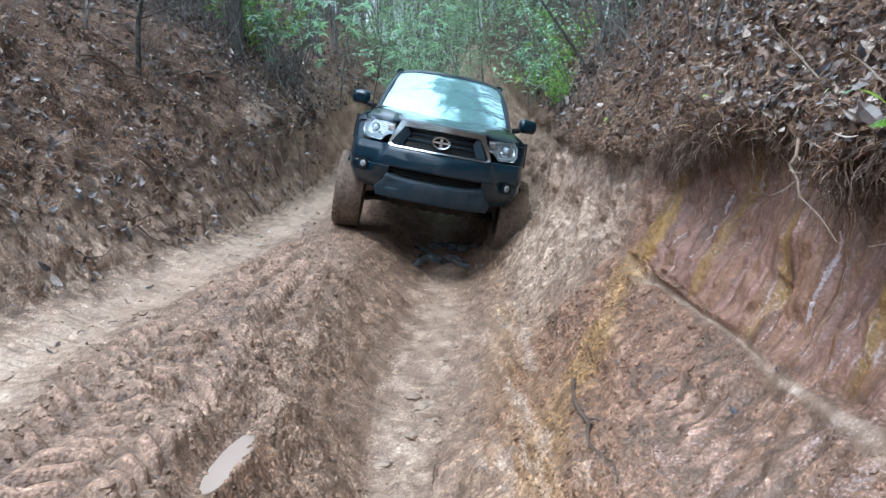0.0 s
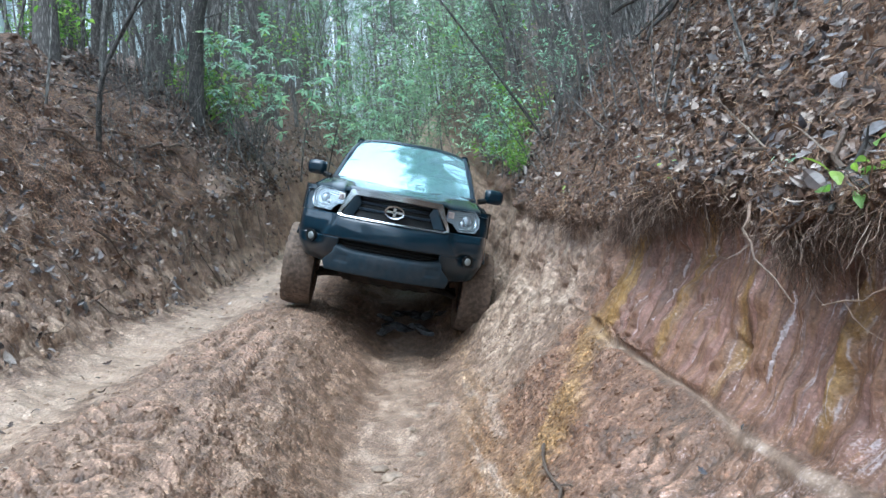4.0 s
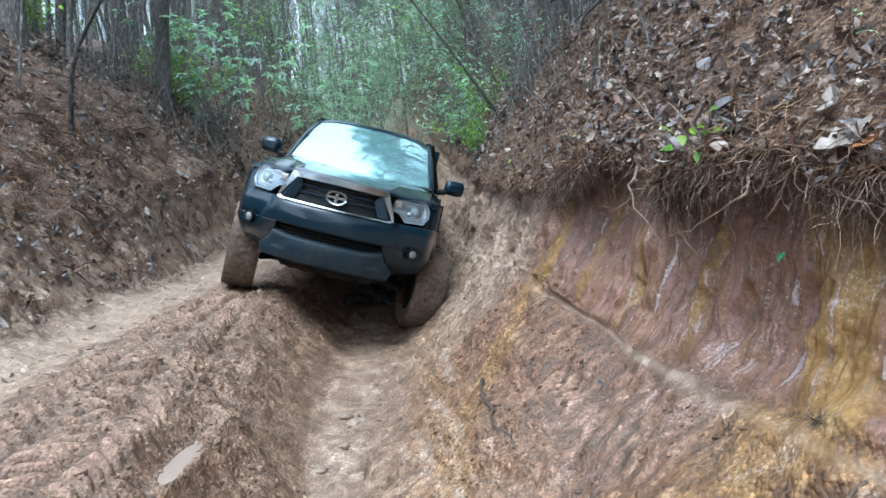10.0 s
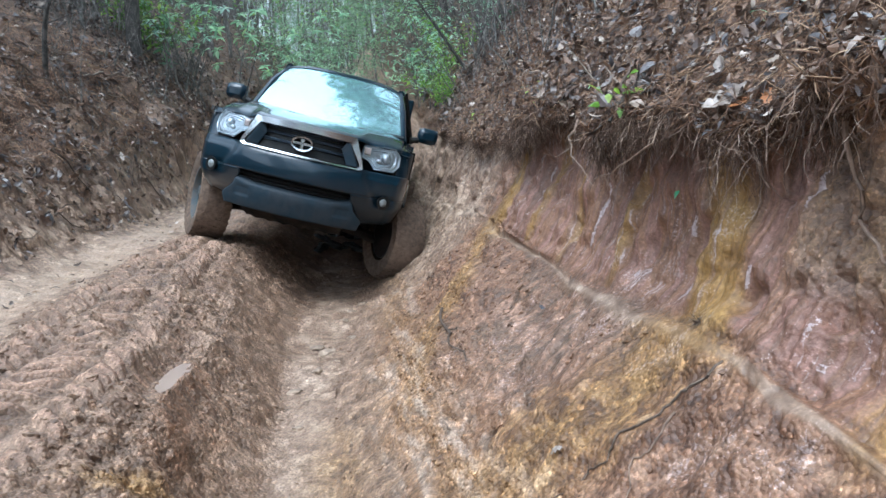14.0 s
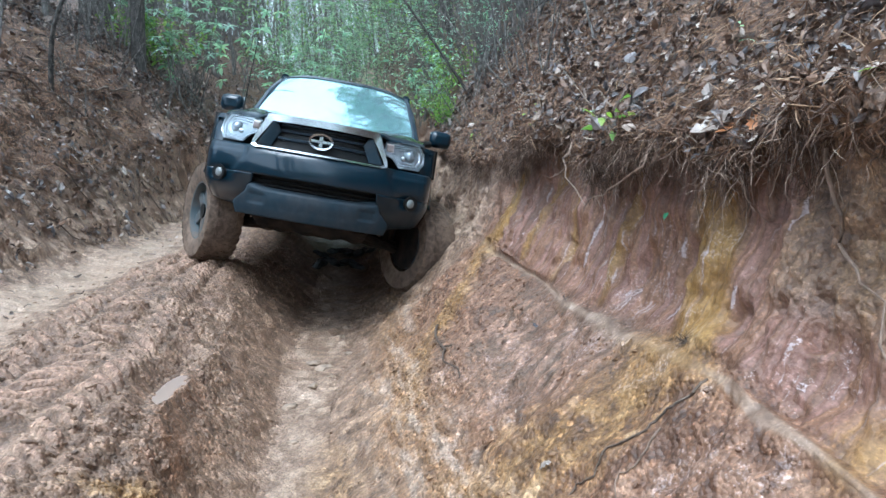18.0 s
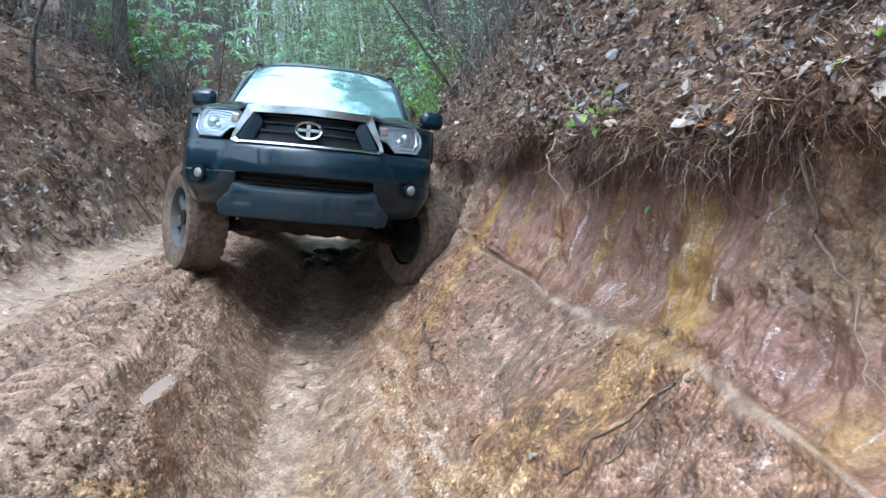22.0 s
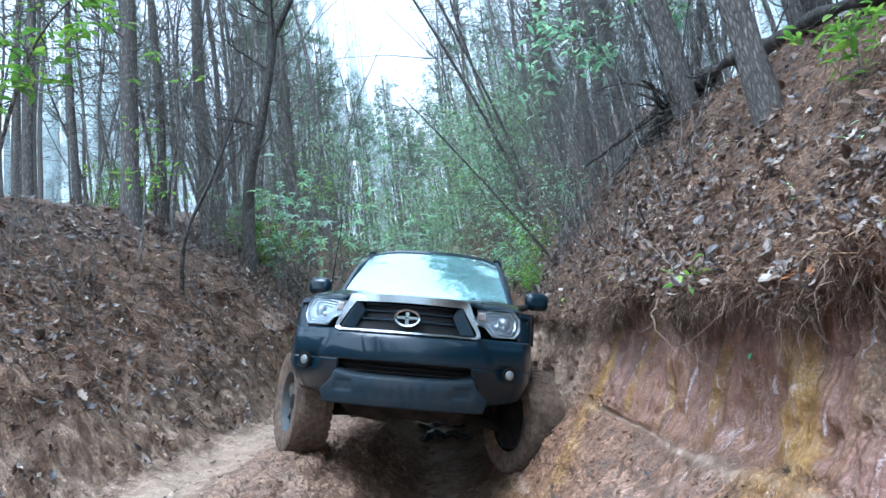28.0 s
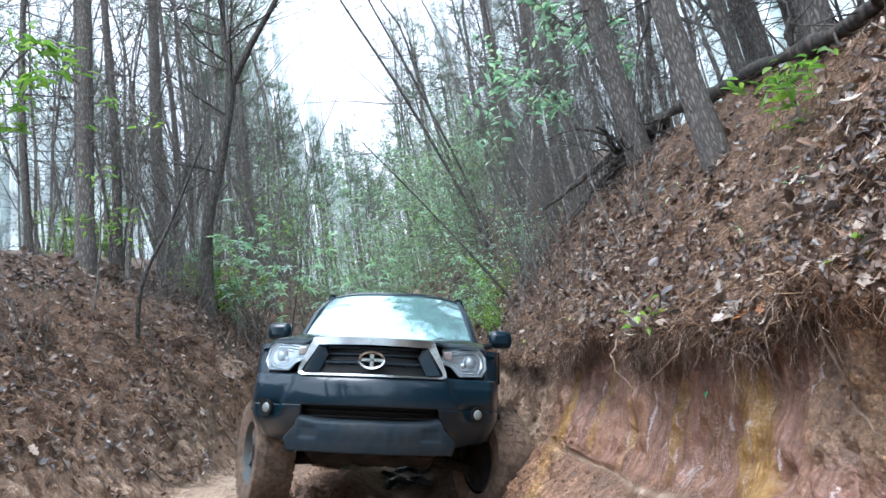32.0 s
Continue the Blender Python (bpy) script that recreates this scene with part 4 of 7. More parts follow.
# headlamps
LAMP = [(0.455, 1.165), (0.60, 1.185), (0.715, 1.190), (0.765, 1.13), (0.77, 1.05), (0.735, 0.99), (0.575, 0.982), (0.515, 1.045), (0.445, 1.065)]
lamp_y = lambda x, z: nose(abs(x)) + 0.055 + 0.42 * max(0, z - 0.98) + 0.35 * max(0, abs(x) - 0.68)


def lamp_face(sx, grow, set_back, n=10):
    """A curved face inside the lamp's outline."""
    cx, cz = 0.61, 1.085
    rim = [(cx + (x - cx) * grow, cz + (z - cz) * grow) for x, z in dense(LAMP, 0.03)]
    bm = bmesh.new()
    rings = []
    for k in range(n):
        s = 1 - k / n
        rings.append([bm.verts.new((sx * (cx + (x - cx) * s), lamp_y(cx + (x - cx) * s, cz + (z - cz) * s) + set_back(s), cz + (z - cz) * s)) for x, z in rim])
    for r, q in zip(rings, rings[1:]):
        for a in range(len(r)):
            bm.faces.new((r[a], r[(a + 1) % len(r)], q[(a + 1) % len(r)], q[a]))
    bm.faces.new(rings[-1])
    return bm


for sx in (-1, 1):
    lamp = part("headlight", lamp_face(sx, 1.0, lambda s: 0.016 + 0.07 * (1 - s * s)), SILVER, truck, "clear headlight with a silver reflector")
    bm = lamp_face(sx, 0.96, lambda s: 0.010 + 0.045 * (1 - s * s) + 0.005 * math.sin(s * 30))
    part("reflector", bm, SILVER, lamp)
    bm = bmesh.new()
    bmesh.ops.create_uvsphere(bm, u_segments=24, v_segments=14, radius=0.048, matrix=Matrix.Translation((sx * 0.64, lamp_y(0.64, 1.085) + 0.06, 1.085)))
    part("bulb_bowl", bm, SILVER, lamp)
    bm = bmesh.new()
    bmesh.ops.create_uvsphere(bm, u_segments=12, v_segments=8, radius=0.02, matrix=Matrix.Translation((sx * 0.60, lamp_y(0.6, 1.05) + 0.0, 1.06)))
    part("bulb", bm, SILVER, lamp)
    bm = grid(lambda u, v: Vector((sx * (0.468 + 0.052 * u), lamp_y(0.468 + 0.052 * u, 1.1) + 0.016, 1.092 + 0.058 * v)), 4, 4)
    part("turn_signal", bm, AMBER, lamp, solid=0.01)
    part("lens", lamp_face(sx, 1.0, lambda s: 0.0 - 0.006 * (1 - s)), GLASS, lamp)
    part("fender_corner", grid(lambda u, v: Vector((sx * (0.755 + 0.115 * math.sin(1.571 * u)), lamp_y(0.76, 1.08) + 0.03 + 0.09 * v + (0.18 - 0.03 * v) * u * u, 0.955 + (0.235 - 0.02 * u) * v)), 8, 8), PAINT, truck)
    part("lamp_panel", grid(lambda u, v: Vector((sx * (0.47 + 0.41 * u), nose(0.47 + 0.36 * u) + 0.20 + 0.20 * max(0, u - 0.7) ** 1.2 + 0.35 * 0.24 * v, 0.955 + 0.235 * v)), 12, 6), BLACK, truck)

# lower intake and grey valance
part("intake", grid(lambda u, v: Vector(((2 * u - 1) * 0.54, nose((2 * u - 1) * 0.5) + 0.09 - 0.02 * v, 0.64 + 0.13 * v)), 16, 4), BLACK, truck)
for z in (0.70, 0.735):
    part("intake_bar", grid(lambda u, v: Vector(((2 * u - 1) * 0.47, nose((2 * u - 1) * 0.47) + 0.035 + 0.02 * v, z + 0.008 * v)), 14, 2), BLACK, truck, solid=0.01)


def valance(u, v):
    w = (0.44 + 0.125 * min(1, v / 0.62)) * (1 - 0.04 * max(0, v - 0.7) / 0.3)
    x = (2 * u - 1) * w
    z = 0.685 - 0.215 * v + (0.03 * abs(2 * u - 1) ** 6 if v < 0.2 else 0)
    y = nose(x) - 0.012 * math.sin(min(1, v * 1.6) * 3.14) + 0.03 * (1 - min(1, v / 0.12)) + 0.10 * max(0, v - 0.6) ** 1.5
    inside = lambda a, b, q, w: float(smooth(a - w, a + w, q) * (1 - smooth(b - w, b + w, q)))
    notch = 0.012 * inside(0.25, 0.58, v, 0.05) * inside(0.34, 0.46, abs(x), 0.015)
    rib = 0.0025 * math.sin(x * 88) * inside(0.2, 0.7, v, 0.06) * inside(-1, 0.28, abs(x), 0.03)
    return Vector((x, y + notch + rib, z))


part("lower_valance", grid(valance, 72, 22), TRIM, truck, "grey plastic valance with tow-hook notches", solid=0.015)
part("skid_plate", grid(lambda u, v: Vector(((2 * u - 1) * (0.42 - 0.06 * v), -0.74 + 0.62 * v, 0.475 - 0.10 * math.sin(min(1, v * 1.4) * 1.57) + 0.01 * math.sin(u * 25))), 20, 8), UNDER, truck, "mud-caked skid plate", solid=0.02)


part("air_dam", grid(lambda u, v: Vector(((2 * u - 1) * (0.47 - 0.10 * v), nose((2 * u - 1) * 0.4) + 0.13 + 0.10 * v, 0.50 - 0.115 * v + 0.006 * math.sin(u * 40) * v)), 30, 4), UNDER, truck, "black plastic air dam", solid=0.015)


def bonnet(u, v):
    x = (2 * u - 1) * (0.765 - 0.02 * v)
    over = float(smooth(0.42, 0.50, abs(x)))
    y0 = nose(x * 0.95) + 0.10 + over * 0.062 + 0.30 * max(0, abs(x) - 0.62)
    y = y0 + (0.50 - 0.10 * (x / 0.76) ** 2 - y0) * v
    ridge = 0.02 * (smooth(0.36, 0.44, abs(x)) - smooth(0.60, 0.75, abs(x)))
    z = 1.212 + 0.085 * (1 - (1 - v) ** 2) - 0.02 * v * (x / 0.76) ** 4 + float(ridge) * min(1, v * 3) - 0.02 * max(0, 0.06 - v) / 0.06 - 0.018 * over * (1 - min(1, v * 2.2))
    return Vector((x, y, z))


part("bonnet", grid(bonnet, 60, 26), PAINT, truck, "wet dark bonnet reflecting the sky", solid=0.008)
part("cowl", grid(lambda u, v: Vector(((2 * u - 1) * 0.74, 0.40 + 0.16 * v - 0.09 * (2 * u - 1) ** 2 * (1 - v), 1.298 + 0.03 * v)), 12, 2), BLACK, truck)


def side_top(y):
    return float(np.interp(y, [-0.6, -0.3, 0.4, 0.7, 2.7, 2.75, 4.35], [1.12, 1.175, 1.24, 1.26, 1.28, 1.30, 1.30]))


def arch(y):
    z = 0.52
    for yc in (0.0, 3.235):
        d = abs(y - yc)
        if d < 0.49:
            z = max(z, 0.40 + math.sqrt(0.49**2 - d * d))
    return z


def flank(sx):
    def f(u, v):
        y = -0.42 + 4.77 * u
        z = arch(y) + (side_top(y) - arch(y)) * v
        w = 0.862 - 0.05 * max(0, (z - 1.0) / 0.3) ** 2 - 0.03 * max(0, (0.7 - z) / 0.2) - 0.10 * max(0, -0.1 - y) ** 1.6 + 0.008 * math.sin(min(1, max(0, (z - 0.85) / 0.2)) * 3.14)
        return Vector((sx * w, y, z))
    return f


for sx in (-1, 1):
    part("body_side", grid(flank(sx), 120, 12), PAINT, truck, "dark painted flank with mud splashes", solid=0.03)
    part("fender_top", grid(lambda u, v: Vector((sx * (0.755 + 0.10 * v - 0.06 * max(0, -0.15 - (-0.45 + 0.95 * u)) * v), -0.45 + 0.95 * u, side_top(-0.45 + 0.95 * u) + 0.012 * (1 - v) ** 2 - 0.004)), 16, 4), PAINT, truck)
    for yc in (0.0, 3.235):
        def flare(u, v, yc=yc):
            a = 0.70 + (3.1416 - 0.85) * u
            r = 0.475 + 0.055 * v
            return Vector((sx * (0.858 + 0.032 * math.sin(3.1416 * (0.25 + 0.75 * v))), yc - r * math.cos(a), 0.40 + r * math.sin(a)))
        part("fender_flare", grid(flare, 36, 5), PAINT, truck, solid=0.02)
        part("wheel_arch_liner", grid(lambda u, v: Vector((sx * (0.86 - 0.40 * v), yc - 0.485 * math.cos(0.65 + 2.1 * u), 0.40 + 0.485 * math.sin(0.65 + 2.1 * u))), 20, 2), UNDER, truck)
    part("running_board", cuboid(min(sx * 0.80, sx * 0.92), max(sx * 0.80, sx * 0.92), 0.6, 2.6, 0.46, 0.50), BLACK, truck, bevel=0.01)
    for y0, y1 in ((0.62, 1.62), (1.66, 2.55)):
        door = part("door", grid(lambda u, v: Vector((flank(sx)((y0 + (y1 - y0) * u + 0.42) / 4.77, 0.12 + 0.84 * v).x + sx * 0.006, y0 + (y1 - y0) * u, flank(sx)((y0 + (y1 - y0) * u + 0.42) / 4.77, 0.12 + 0.84 * v).z)), 12, 10), PAINT, truck)
        part("door_handle", cuboid(min(sx * 0.87, sx * 0.90), max(sx * 0.87, sx * 0.90), y1 - 0.25, y1 - 0.07, 1.08, 1.11), BLACK, door, bevel=0.008)

# cab
WB, WT = (0.715, 0.46, 1.285), (0.585, 1.18, 1.80)


def screen(u, v):
    s = 2 * u - 1
    bow = 0.09 * s * s
    return Vector((s * (WB[0] + (WT[0] - WB[0]) * v), WB[1] - 0.09 + bow + (WT[1] - WB[1]) * v, WB[2] + (WT[2] - WB[2]) * v + 0.03 * math.sin(v * 3.14) - 0.05 * v * v * s**4))


part("roof_header", grid(lambda u, v: screen(u, 0.965 + 0.06 * v) + Vector((0, -0.006, 0.006)), 24, 4), PAINT, truck)
part("windscreen", grid(screen, 24, 16), SCREEN, truck, "windscreen mirroring white sky and branches")
part("roof", grid(lambda u, v: Vector(((2 * u - 1) * (0.60 + 0.02 * math.sin(v * 3.14)), 1.09 + 0.09 * (2 * u - 1) ** 2 * (1 - v) + 1.35 * v, 1.80 - 0.05 * (2 * u - 1) ** 4 + 0.065 * (math.sin(min(1, v * 2.2) * 1.57)) * (1 - 0.55 * (2 * u - 1) ** 4) - 0.03 * v * v)), 20, 14), PAINT, truck, "dark cab roof", solid=0.03)
for sx in (-1, 1):
    part("windscreen_pillar", tube([(sx * (WB[0] + 0.02), WB[1] + 0.01, WB[2] - 0.03), (sx * 0.665, 0.83, 1.56), (sx * (WT[0] + 0.012), WT[1] + 0.03, WT[2] - 0.055)], [0.042, 0.034, 0.03], 8), PAINT, truck)
    part("roof_rail", tube([(sx * (WT[0] + 0.012), WT[1] + 0.03, WT[2] - 0.05), (sx * 0.615, 1.8, 1.79), (sx * 0.60, 2.45, 1.75)], [0.045] * 3, 8), PAINT, truck)
    part("side_window", grid(lambda u, v: Vector((sx * (0.80 - 0.19 * v), 0.72 + 0.42 * v + (1.70 - 0.42 * v) * u, 1.27 + 0.50 * v)), 10, 6), SCREEN, truck)
    part("door_pillar", tube([(sx * 0.80, 1.62, 1.27), (sx * 0.62, 1.66, 1.80)], [0.04, 0.04], 6), BLACK, truck)
    # mirror
    bm = bmesh.new()
    bmesh.ops.create_cube(bm, size=1, matrix=pose(sx * 0.965, 0.70, 1.375, 0, 0, sx * 8) @ Matrix.Diagonal((0.205, 0.10, 0.155, 1)))
    mirror = part("wing_mirror", bm, PAINT, truck, "black wing mirror", bevel=0.048)
    part("mirror_arm", tube([(sx * 0.80, 0.66, 1.30), (sx * 0.88, 0.68, 1.32)], [0.03, 0.03], 8), BLACK, mirror)
    part("mirror_glass", cuboid(sx * 0.965 - 0.095, sx * 0.965 + 0.095, 0.75, 0.757, 1.305, 1.445), SILVER, mirror)
    part("wiper", tube([(sx * 0.1 - 0.25, 0.46, 1.30), (sx * 0.1 - 0.02, 0.50, 1.345), (sx * 0.1 + 0.28, 0.46, 1.315)], [0.008, 0.012, 0.008], 6), BLACK, truck)
part("antenna", tube([(-0.80, 0.36, 1.22), (-0.80, 0.45, 1.60), (-0.795, 0.55, 1.98)], [0.008, 0.004, 0.003], 6), BLACK, truck)
part("cab_back", cuboid(-0.74, 0.74, 2.46, 2.50, 0.75, 1.80), PAINT, truck, bevel=0.03)
part("rear_window", cuboid(-0.55, 0.55, 2.502, 2.51, 1.34, 1.72), SCREEN, truck)
part("dashboard", grid(lambda u, v: Vector(((2 * u - 1) * 0.68, 0.50 + 0.35 * v, 1.20 + 0.05 * math.sin(v * 3.0))), 8, 4), BLACK, truck)
part("bed_floor", cuboid(-0.80, 0.80, 2.55, 4.32, 0.78, 0.82), BLACK, truck)
part("tailgate", cuboid(-0.80, 0.80, 4.28, 4.34, 0.78, 1.30), PAINT, truck, bevel=0.02)
part("rear_bumper", cuboid(-0.85, 0.85, 4.36, 4.52, 0.58, 0.76), CHROME, truck, bevel=0.03)
for sx in (-1, 1):
    part("tail_light", cuboid(min(sx * 0.74, sx * 0.85), max(sx * 0.74, sx * 0.85), 4.34, 4.37, 0.92, 1.26), AMBER, truck, bevel=0.01)
    part("frame_rail", cuboid(sx * 0.42 - 0.04, sx * 0.42 + 0.04, -0.55, 4.3, 0.46, 0.60), UNDER, truck, bevel=0.01)
    bm = tube([(sx * 0.16, -0.02, 0.43), (sx * 0.45, 0.0, 0.37), (sx * 0.68, 0.0, 0.36)], [0.05, 0.04, 0.045], 8)
    tube([(sx * 0.35, -0.28, 0.44), (sx * 0.68, -0.02, 0.33)], [0.035, 0.03], 8, bm=bm)
    tube([(sx * 0.35, 0.30, 0.44), (sx * 0.68, 0.02, 0.33)], [0.035, 0.03], 8, bm=bm)
    part("front_suspension", bm, UNDER, truck)
    part("shock_absorber", tube([(sx * 0.60, 0.03, 0.36), (sx * 0.52, 0.03, 0.66), (sx * 0.50, 0.03, 0.86)], [0.03, 0.05, 0.05], 10), UNDER, truck)
bm = tube([(-0.74, 3.235, 0.40), (-0.2, 3.235, 0.40), (0.2, 3.235, 0.40), (0.74, 3.235, 0.40)], [0.045] * 4, 10)
bmesh.ops.create_uvsphere(bm, u_segments=14, v_segments=8, radius=0.15, matrix=Matrix.Translation((0.0, 3.235, 0.42)))
part("rear_axle", bm, UNDER, truck)
part("front_differential", tube([(0.05, -0.12, 0.45), (0.05, 0.25, 0.45), (0.05, 0.9, 0.5), (0.05, 2.2, 0.5)], [0.08, 0.14, 0.10, 0.08], 12), UNDER, truck)
part("engine_bay", cuboid(-0.44, 0.44, -0.62, 0.5, 0.56, 1.16), UNDER, truck)
part("cab_floor", cuboid(-0.78, 0.78, 0.5, 2.46, 0.56, 0.64), UNDER, truck)
# gearbox and tank boxes, added to keep light from under the truck
part("gearbox_skid", cuboid(-0.40, 0.40, 0.9, 1.6, 0.36, 0.58), UNDER, truck, bevel=0.03)
part("fuel_tank", cuboid(-0.72, -0.12, 1.4, 2.7, 0.36, 0.6), UNDER, truck, bevel=0.04)
part("spare_wheel_carrier", cuboid(-0.42, 0.42, 3.5, 4.2, 0.52, 0.74), UNDER, truck, bevel=0.06)
part("cab_seats", cuboid(-0.62, 0.62, 1.35, 1.6, 0.7, 1.40), BLACK, truck, bevel=0.05)

# wheels: tyre with lugs, dished rim with spokes, hub
RAD = 0.405


def tyre_mesh():
    bm = bmesh.new()
    prof = [(0.235, -0.115), (0.262, -0.13), (0.33, -0.142), (0.375, -0.136), (0.394, -0.115), (RAD - 0.008, -0.06), (RAD - 0.006, 0), (RAD - 0.008, 0.06), (0.394, 0.115), (0.375, 0.136), (0.33, 0.142), (0.262, 0.13), (0.235, 0.115)]
    seg = 60
    rings = [[bm.verts.new((x, r * math.sin(a), r * math.cos(a))) for r, x in prof] for a in (6.28318 * k / seg for k in range(seg))]
    for k in range(seg):
        a, b = rings[k], rings[(k + 1) % seg]
        for j in range(len(prof) - 1):
            bm.faces.new((a[j], a[j + 1], b[j + 1], b[j]))
    return bm


def lug_mesh():
    bm = bmesh.new()
    for k in range(30):
        a = 6.28318 * k / 30
        for x0, x1, da, lean in ((-0.142, -0.075, 0.0, 0), (0.075, 0.142, 0.1, 0), (-0.065, -0.005, 0.06, 12), (0.005, 0.065, 0.14, -12)):
            m = pose(0, 0, 0, -math.degrees(a + da), 0, 0) @ pose((x0 + x1) / 2, 0, RAD - (0.014 if abs(x0 + x1) > 0.1 else 0.004), 0, 18 * (1 if x0 + x1 > 0 else -1) * (abs(x0 + x1) > 0.1), lean) @ Matrix.Diagonal((x1 - x0, 0.058, 0.004, 1))
            bmesh.ops.create_cube(bm, size=1, matrix=m)
    return bm


def rim_mesh():
    """The dished disc, outer face towards +x."""
    bm = bmesh.new()
    seg = 48
    prof = [(0.238, 0.118), (0.225, 0.115), (0.215, 0.07), (0.212, -0.11)]
    rings = [[bm.verts.new((x, r * math.sin(a), r * math.cos(a))) for r, x in prof] for a in (6.28318 * k / seg for k in range(seg))]
    for k in range(seg):
        a, b = rings[k], rings[(k + 1) % seg]
        for j in range(len(prof) - 1):
            bm.faces.new((a[j], a[j + 1], b[j + 1], b[j]))
    return bm


wheels = []
for sx, yc in ((-1, 0.0), (1, 0.0), (-1, 3.235), (1, 3.235)):
    hub = new("wheel")
    hub.parent, hub.location = truck, (sx * 0.85, yc, RAD - 0.005)
    part("tyre", tyre_mesh(), TYRE, hub, "mud-caked off-road tyre")
    part("tread", lug_mesh(), TYRE, hub)
    bm = rim_mesh()
    if sx < 0:
        bmesh.ops.scale(bm, vec=(-1, 1, 1), verts=bm.verts)
    rim = part("rim", bm, RIM, hub, "grey alloy rim")
    for k in range(6):
        bm = bmesh.new()
        m = pose(0, 0, 0, 60 * k, 0, 0) @ Matrix.Translation((sx * 0.055, 0, 0.13)) @ Matrix.Diagonal((0.04, 0.085, 0.19, 1))
        bmesh.ops.create_cube(bm, size=1, matrix=m)
        part("spoke", bm, RIM, rim, bevel=0.01)
    bm = bmesh.new()
    bmesh.ops.create_cone(bm, cap_ends=True, segments=20, radius1=0.06, radius2=0.05, depth=0.05, matrix=pose(sx * 0.06, 0, 0, 0, 90, 0))
    part("hub_cap", bm, BLACK, rim)
    # oversized dark disc, added to stand in for shade inside the rim
    bm = bmesh.new()
    bmesh.ops.create_cone(bm, cap_ends=True, segments=30, radius1=0.212, radius2=0.20, depth=0.03, matrix=pose(sx * -0.085, 0, 0, 0, 90, 0))
    part("brake_shield", bm, UNDER, hub)
    wheels.append((hub, sx, yc))

# ---- helpers for what grows and lies on the ground ----
rnd = random.Random(7)
npr = np.random.default_rng(7)


def on_sheet(y, u):
    """Place and normal on the finished ground at y and rail number u."""
    i = int(np.clip(np.searchsorted(Y_STEPS, y), 1, len(Y_STEPS) - 1))
    j = int(np.clip(np.searchsorted(U_ALL, u), 1, len(U_ALL) - 1))
    a = (y - Y_STEPS[i - 1]) / (Y_STEPS[i] - Y_STEPS[i - 1])
    b = (u - U_ALL[j - 1]) / (U_ALL[j] - U_ALL[j - 1])
    mix4 = lambda g: (1 - a) * ((1 - b) * g[i - 1, j - 1] + b * g[i - 1, j]) + a * ((1 - b) * g[i, j - 1] + b * g[i, j])
    n = mix4(NORMALS)
    return Vector(mix4(SHEET)), Vector(n / np.linalg.norm(n))


def on_sheet_many(y, u):
    i = np.clip(np.searchsorted(Y_STEPS, y), 1, len(Y_STEPS) - 1)
    j = np.clip(np.searchsorted(U_ALL, u), 1, len(U_ALL) - 1)
    a = ((y - Y_STEPS[i - 1]) / (Y_STEPS[i] - Y_STEPS[i - 1]))[:, None]
    b = ((u - U_ALL[j - 1]) / (U_ALL[j] - U_ALL[j - 1]))[:, None]
    mix4 = lambda g: (1 - a) * ((1 - b) * g[i - 1, j - 1] + b * g[i - 1, j]) + a * ((1 - b) * g[i, j - 1] + b * g[i, j])
    n = mix4(NORMALS)
    return mix4(SHEET), n / np.linalg.norm(n, axis=1, keepdims=True)


def ground_z(x, y):
    """Height of the ground under a point of the plan."""
    i = int(np.clip(np.searchsorted(Y_STEPS, y), 0, len(Y_STEPS) - 1))
    row = SHEET[i]
    out = []
    for a, b in zip(row, row[1:]):
        if min(a[0], b[0]) <= x <= max(a[0], b[0]) and abs(b[0] - a[0]) > 1e-9:
            out.append(a[2] + (b[2] - a[2]) * (x - a[0]) / (b[0] - a[0]))
    return max(out) if out else float(row[np.abs(row[:, 0] - x).argmin(), 2])


def raw_mesh(name, verts, tris, mat, smooth_faces=False):
    verts, tris = np.asarray(verts, np.float32), np.asarray(tris, np.int32)
    me = bpy.data.meshes.new(name)
    me.vertices.add(len(verts))
    me.vertices.foreach_set("co", verts.reshape(-1))
    me.loops.add(tris.size)
    me.loops.foreach_set("vertex_index", tris.reshape(-1))
    me.polygons.add(len(tris))
    me.polygons.foreach_set("loop_start", np.arange(0, tris.size, tris.shape[1], dtype=np.int32))
    me.polygons.foreach_set("use_smooth", np.full(len(tris), smooth_faces))
    me.update(calc_edges=True)
    me.materials.append(mat)
    return me


def scattered(name, templates, places, frames, sizes, mat):
    """Many copies of small templates (verts, tris) joined into one mesh; frames: (n, 3, 3) with columns x, y, z."""
    pick = npr.integers(0, len(templates), len(places))
    vs, ts, base = [], [], 0
    for k, (tv, tt) in enumerate(templates):
        sel = np.where(pick == k)[0]
        if not len(sel):
            continue
        v = np.einsum("nij,vj->nvi", frames[sel], tv) * sizes[sel][:, None, None] + places[sel][:, None, :]
        t = tt[None] + (base + np.arange(len(sel)) * len(tv))[:, None, None]
        vs.append(v.reshape(-1, 3))
        ts.append(t.reshape(-1, tt.shape[1]))
        base += len(sel) * len(tv)
    return raw_mesh(name, np.concatenate(vs), np.concatenate(ts), mat)


def frames_on(normals, tilt):
    """Random frames whose z leans from the normals by about tilt."""
    n = normals + npr.normal(0, tilt, normals.shape)
    n /= np.linalg.norm(n, axis=1, keepdims=True)
    a = npr.normal(0, 1, n.shape)
    x = np.cross(a, n)
    x /= np.linalg.norm(x, axis=1, keepdims=True)
    return np.stack([x, np.cross(n, x), n], -1)


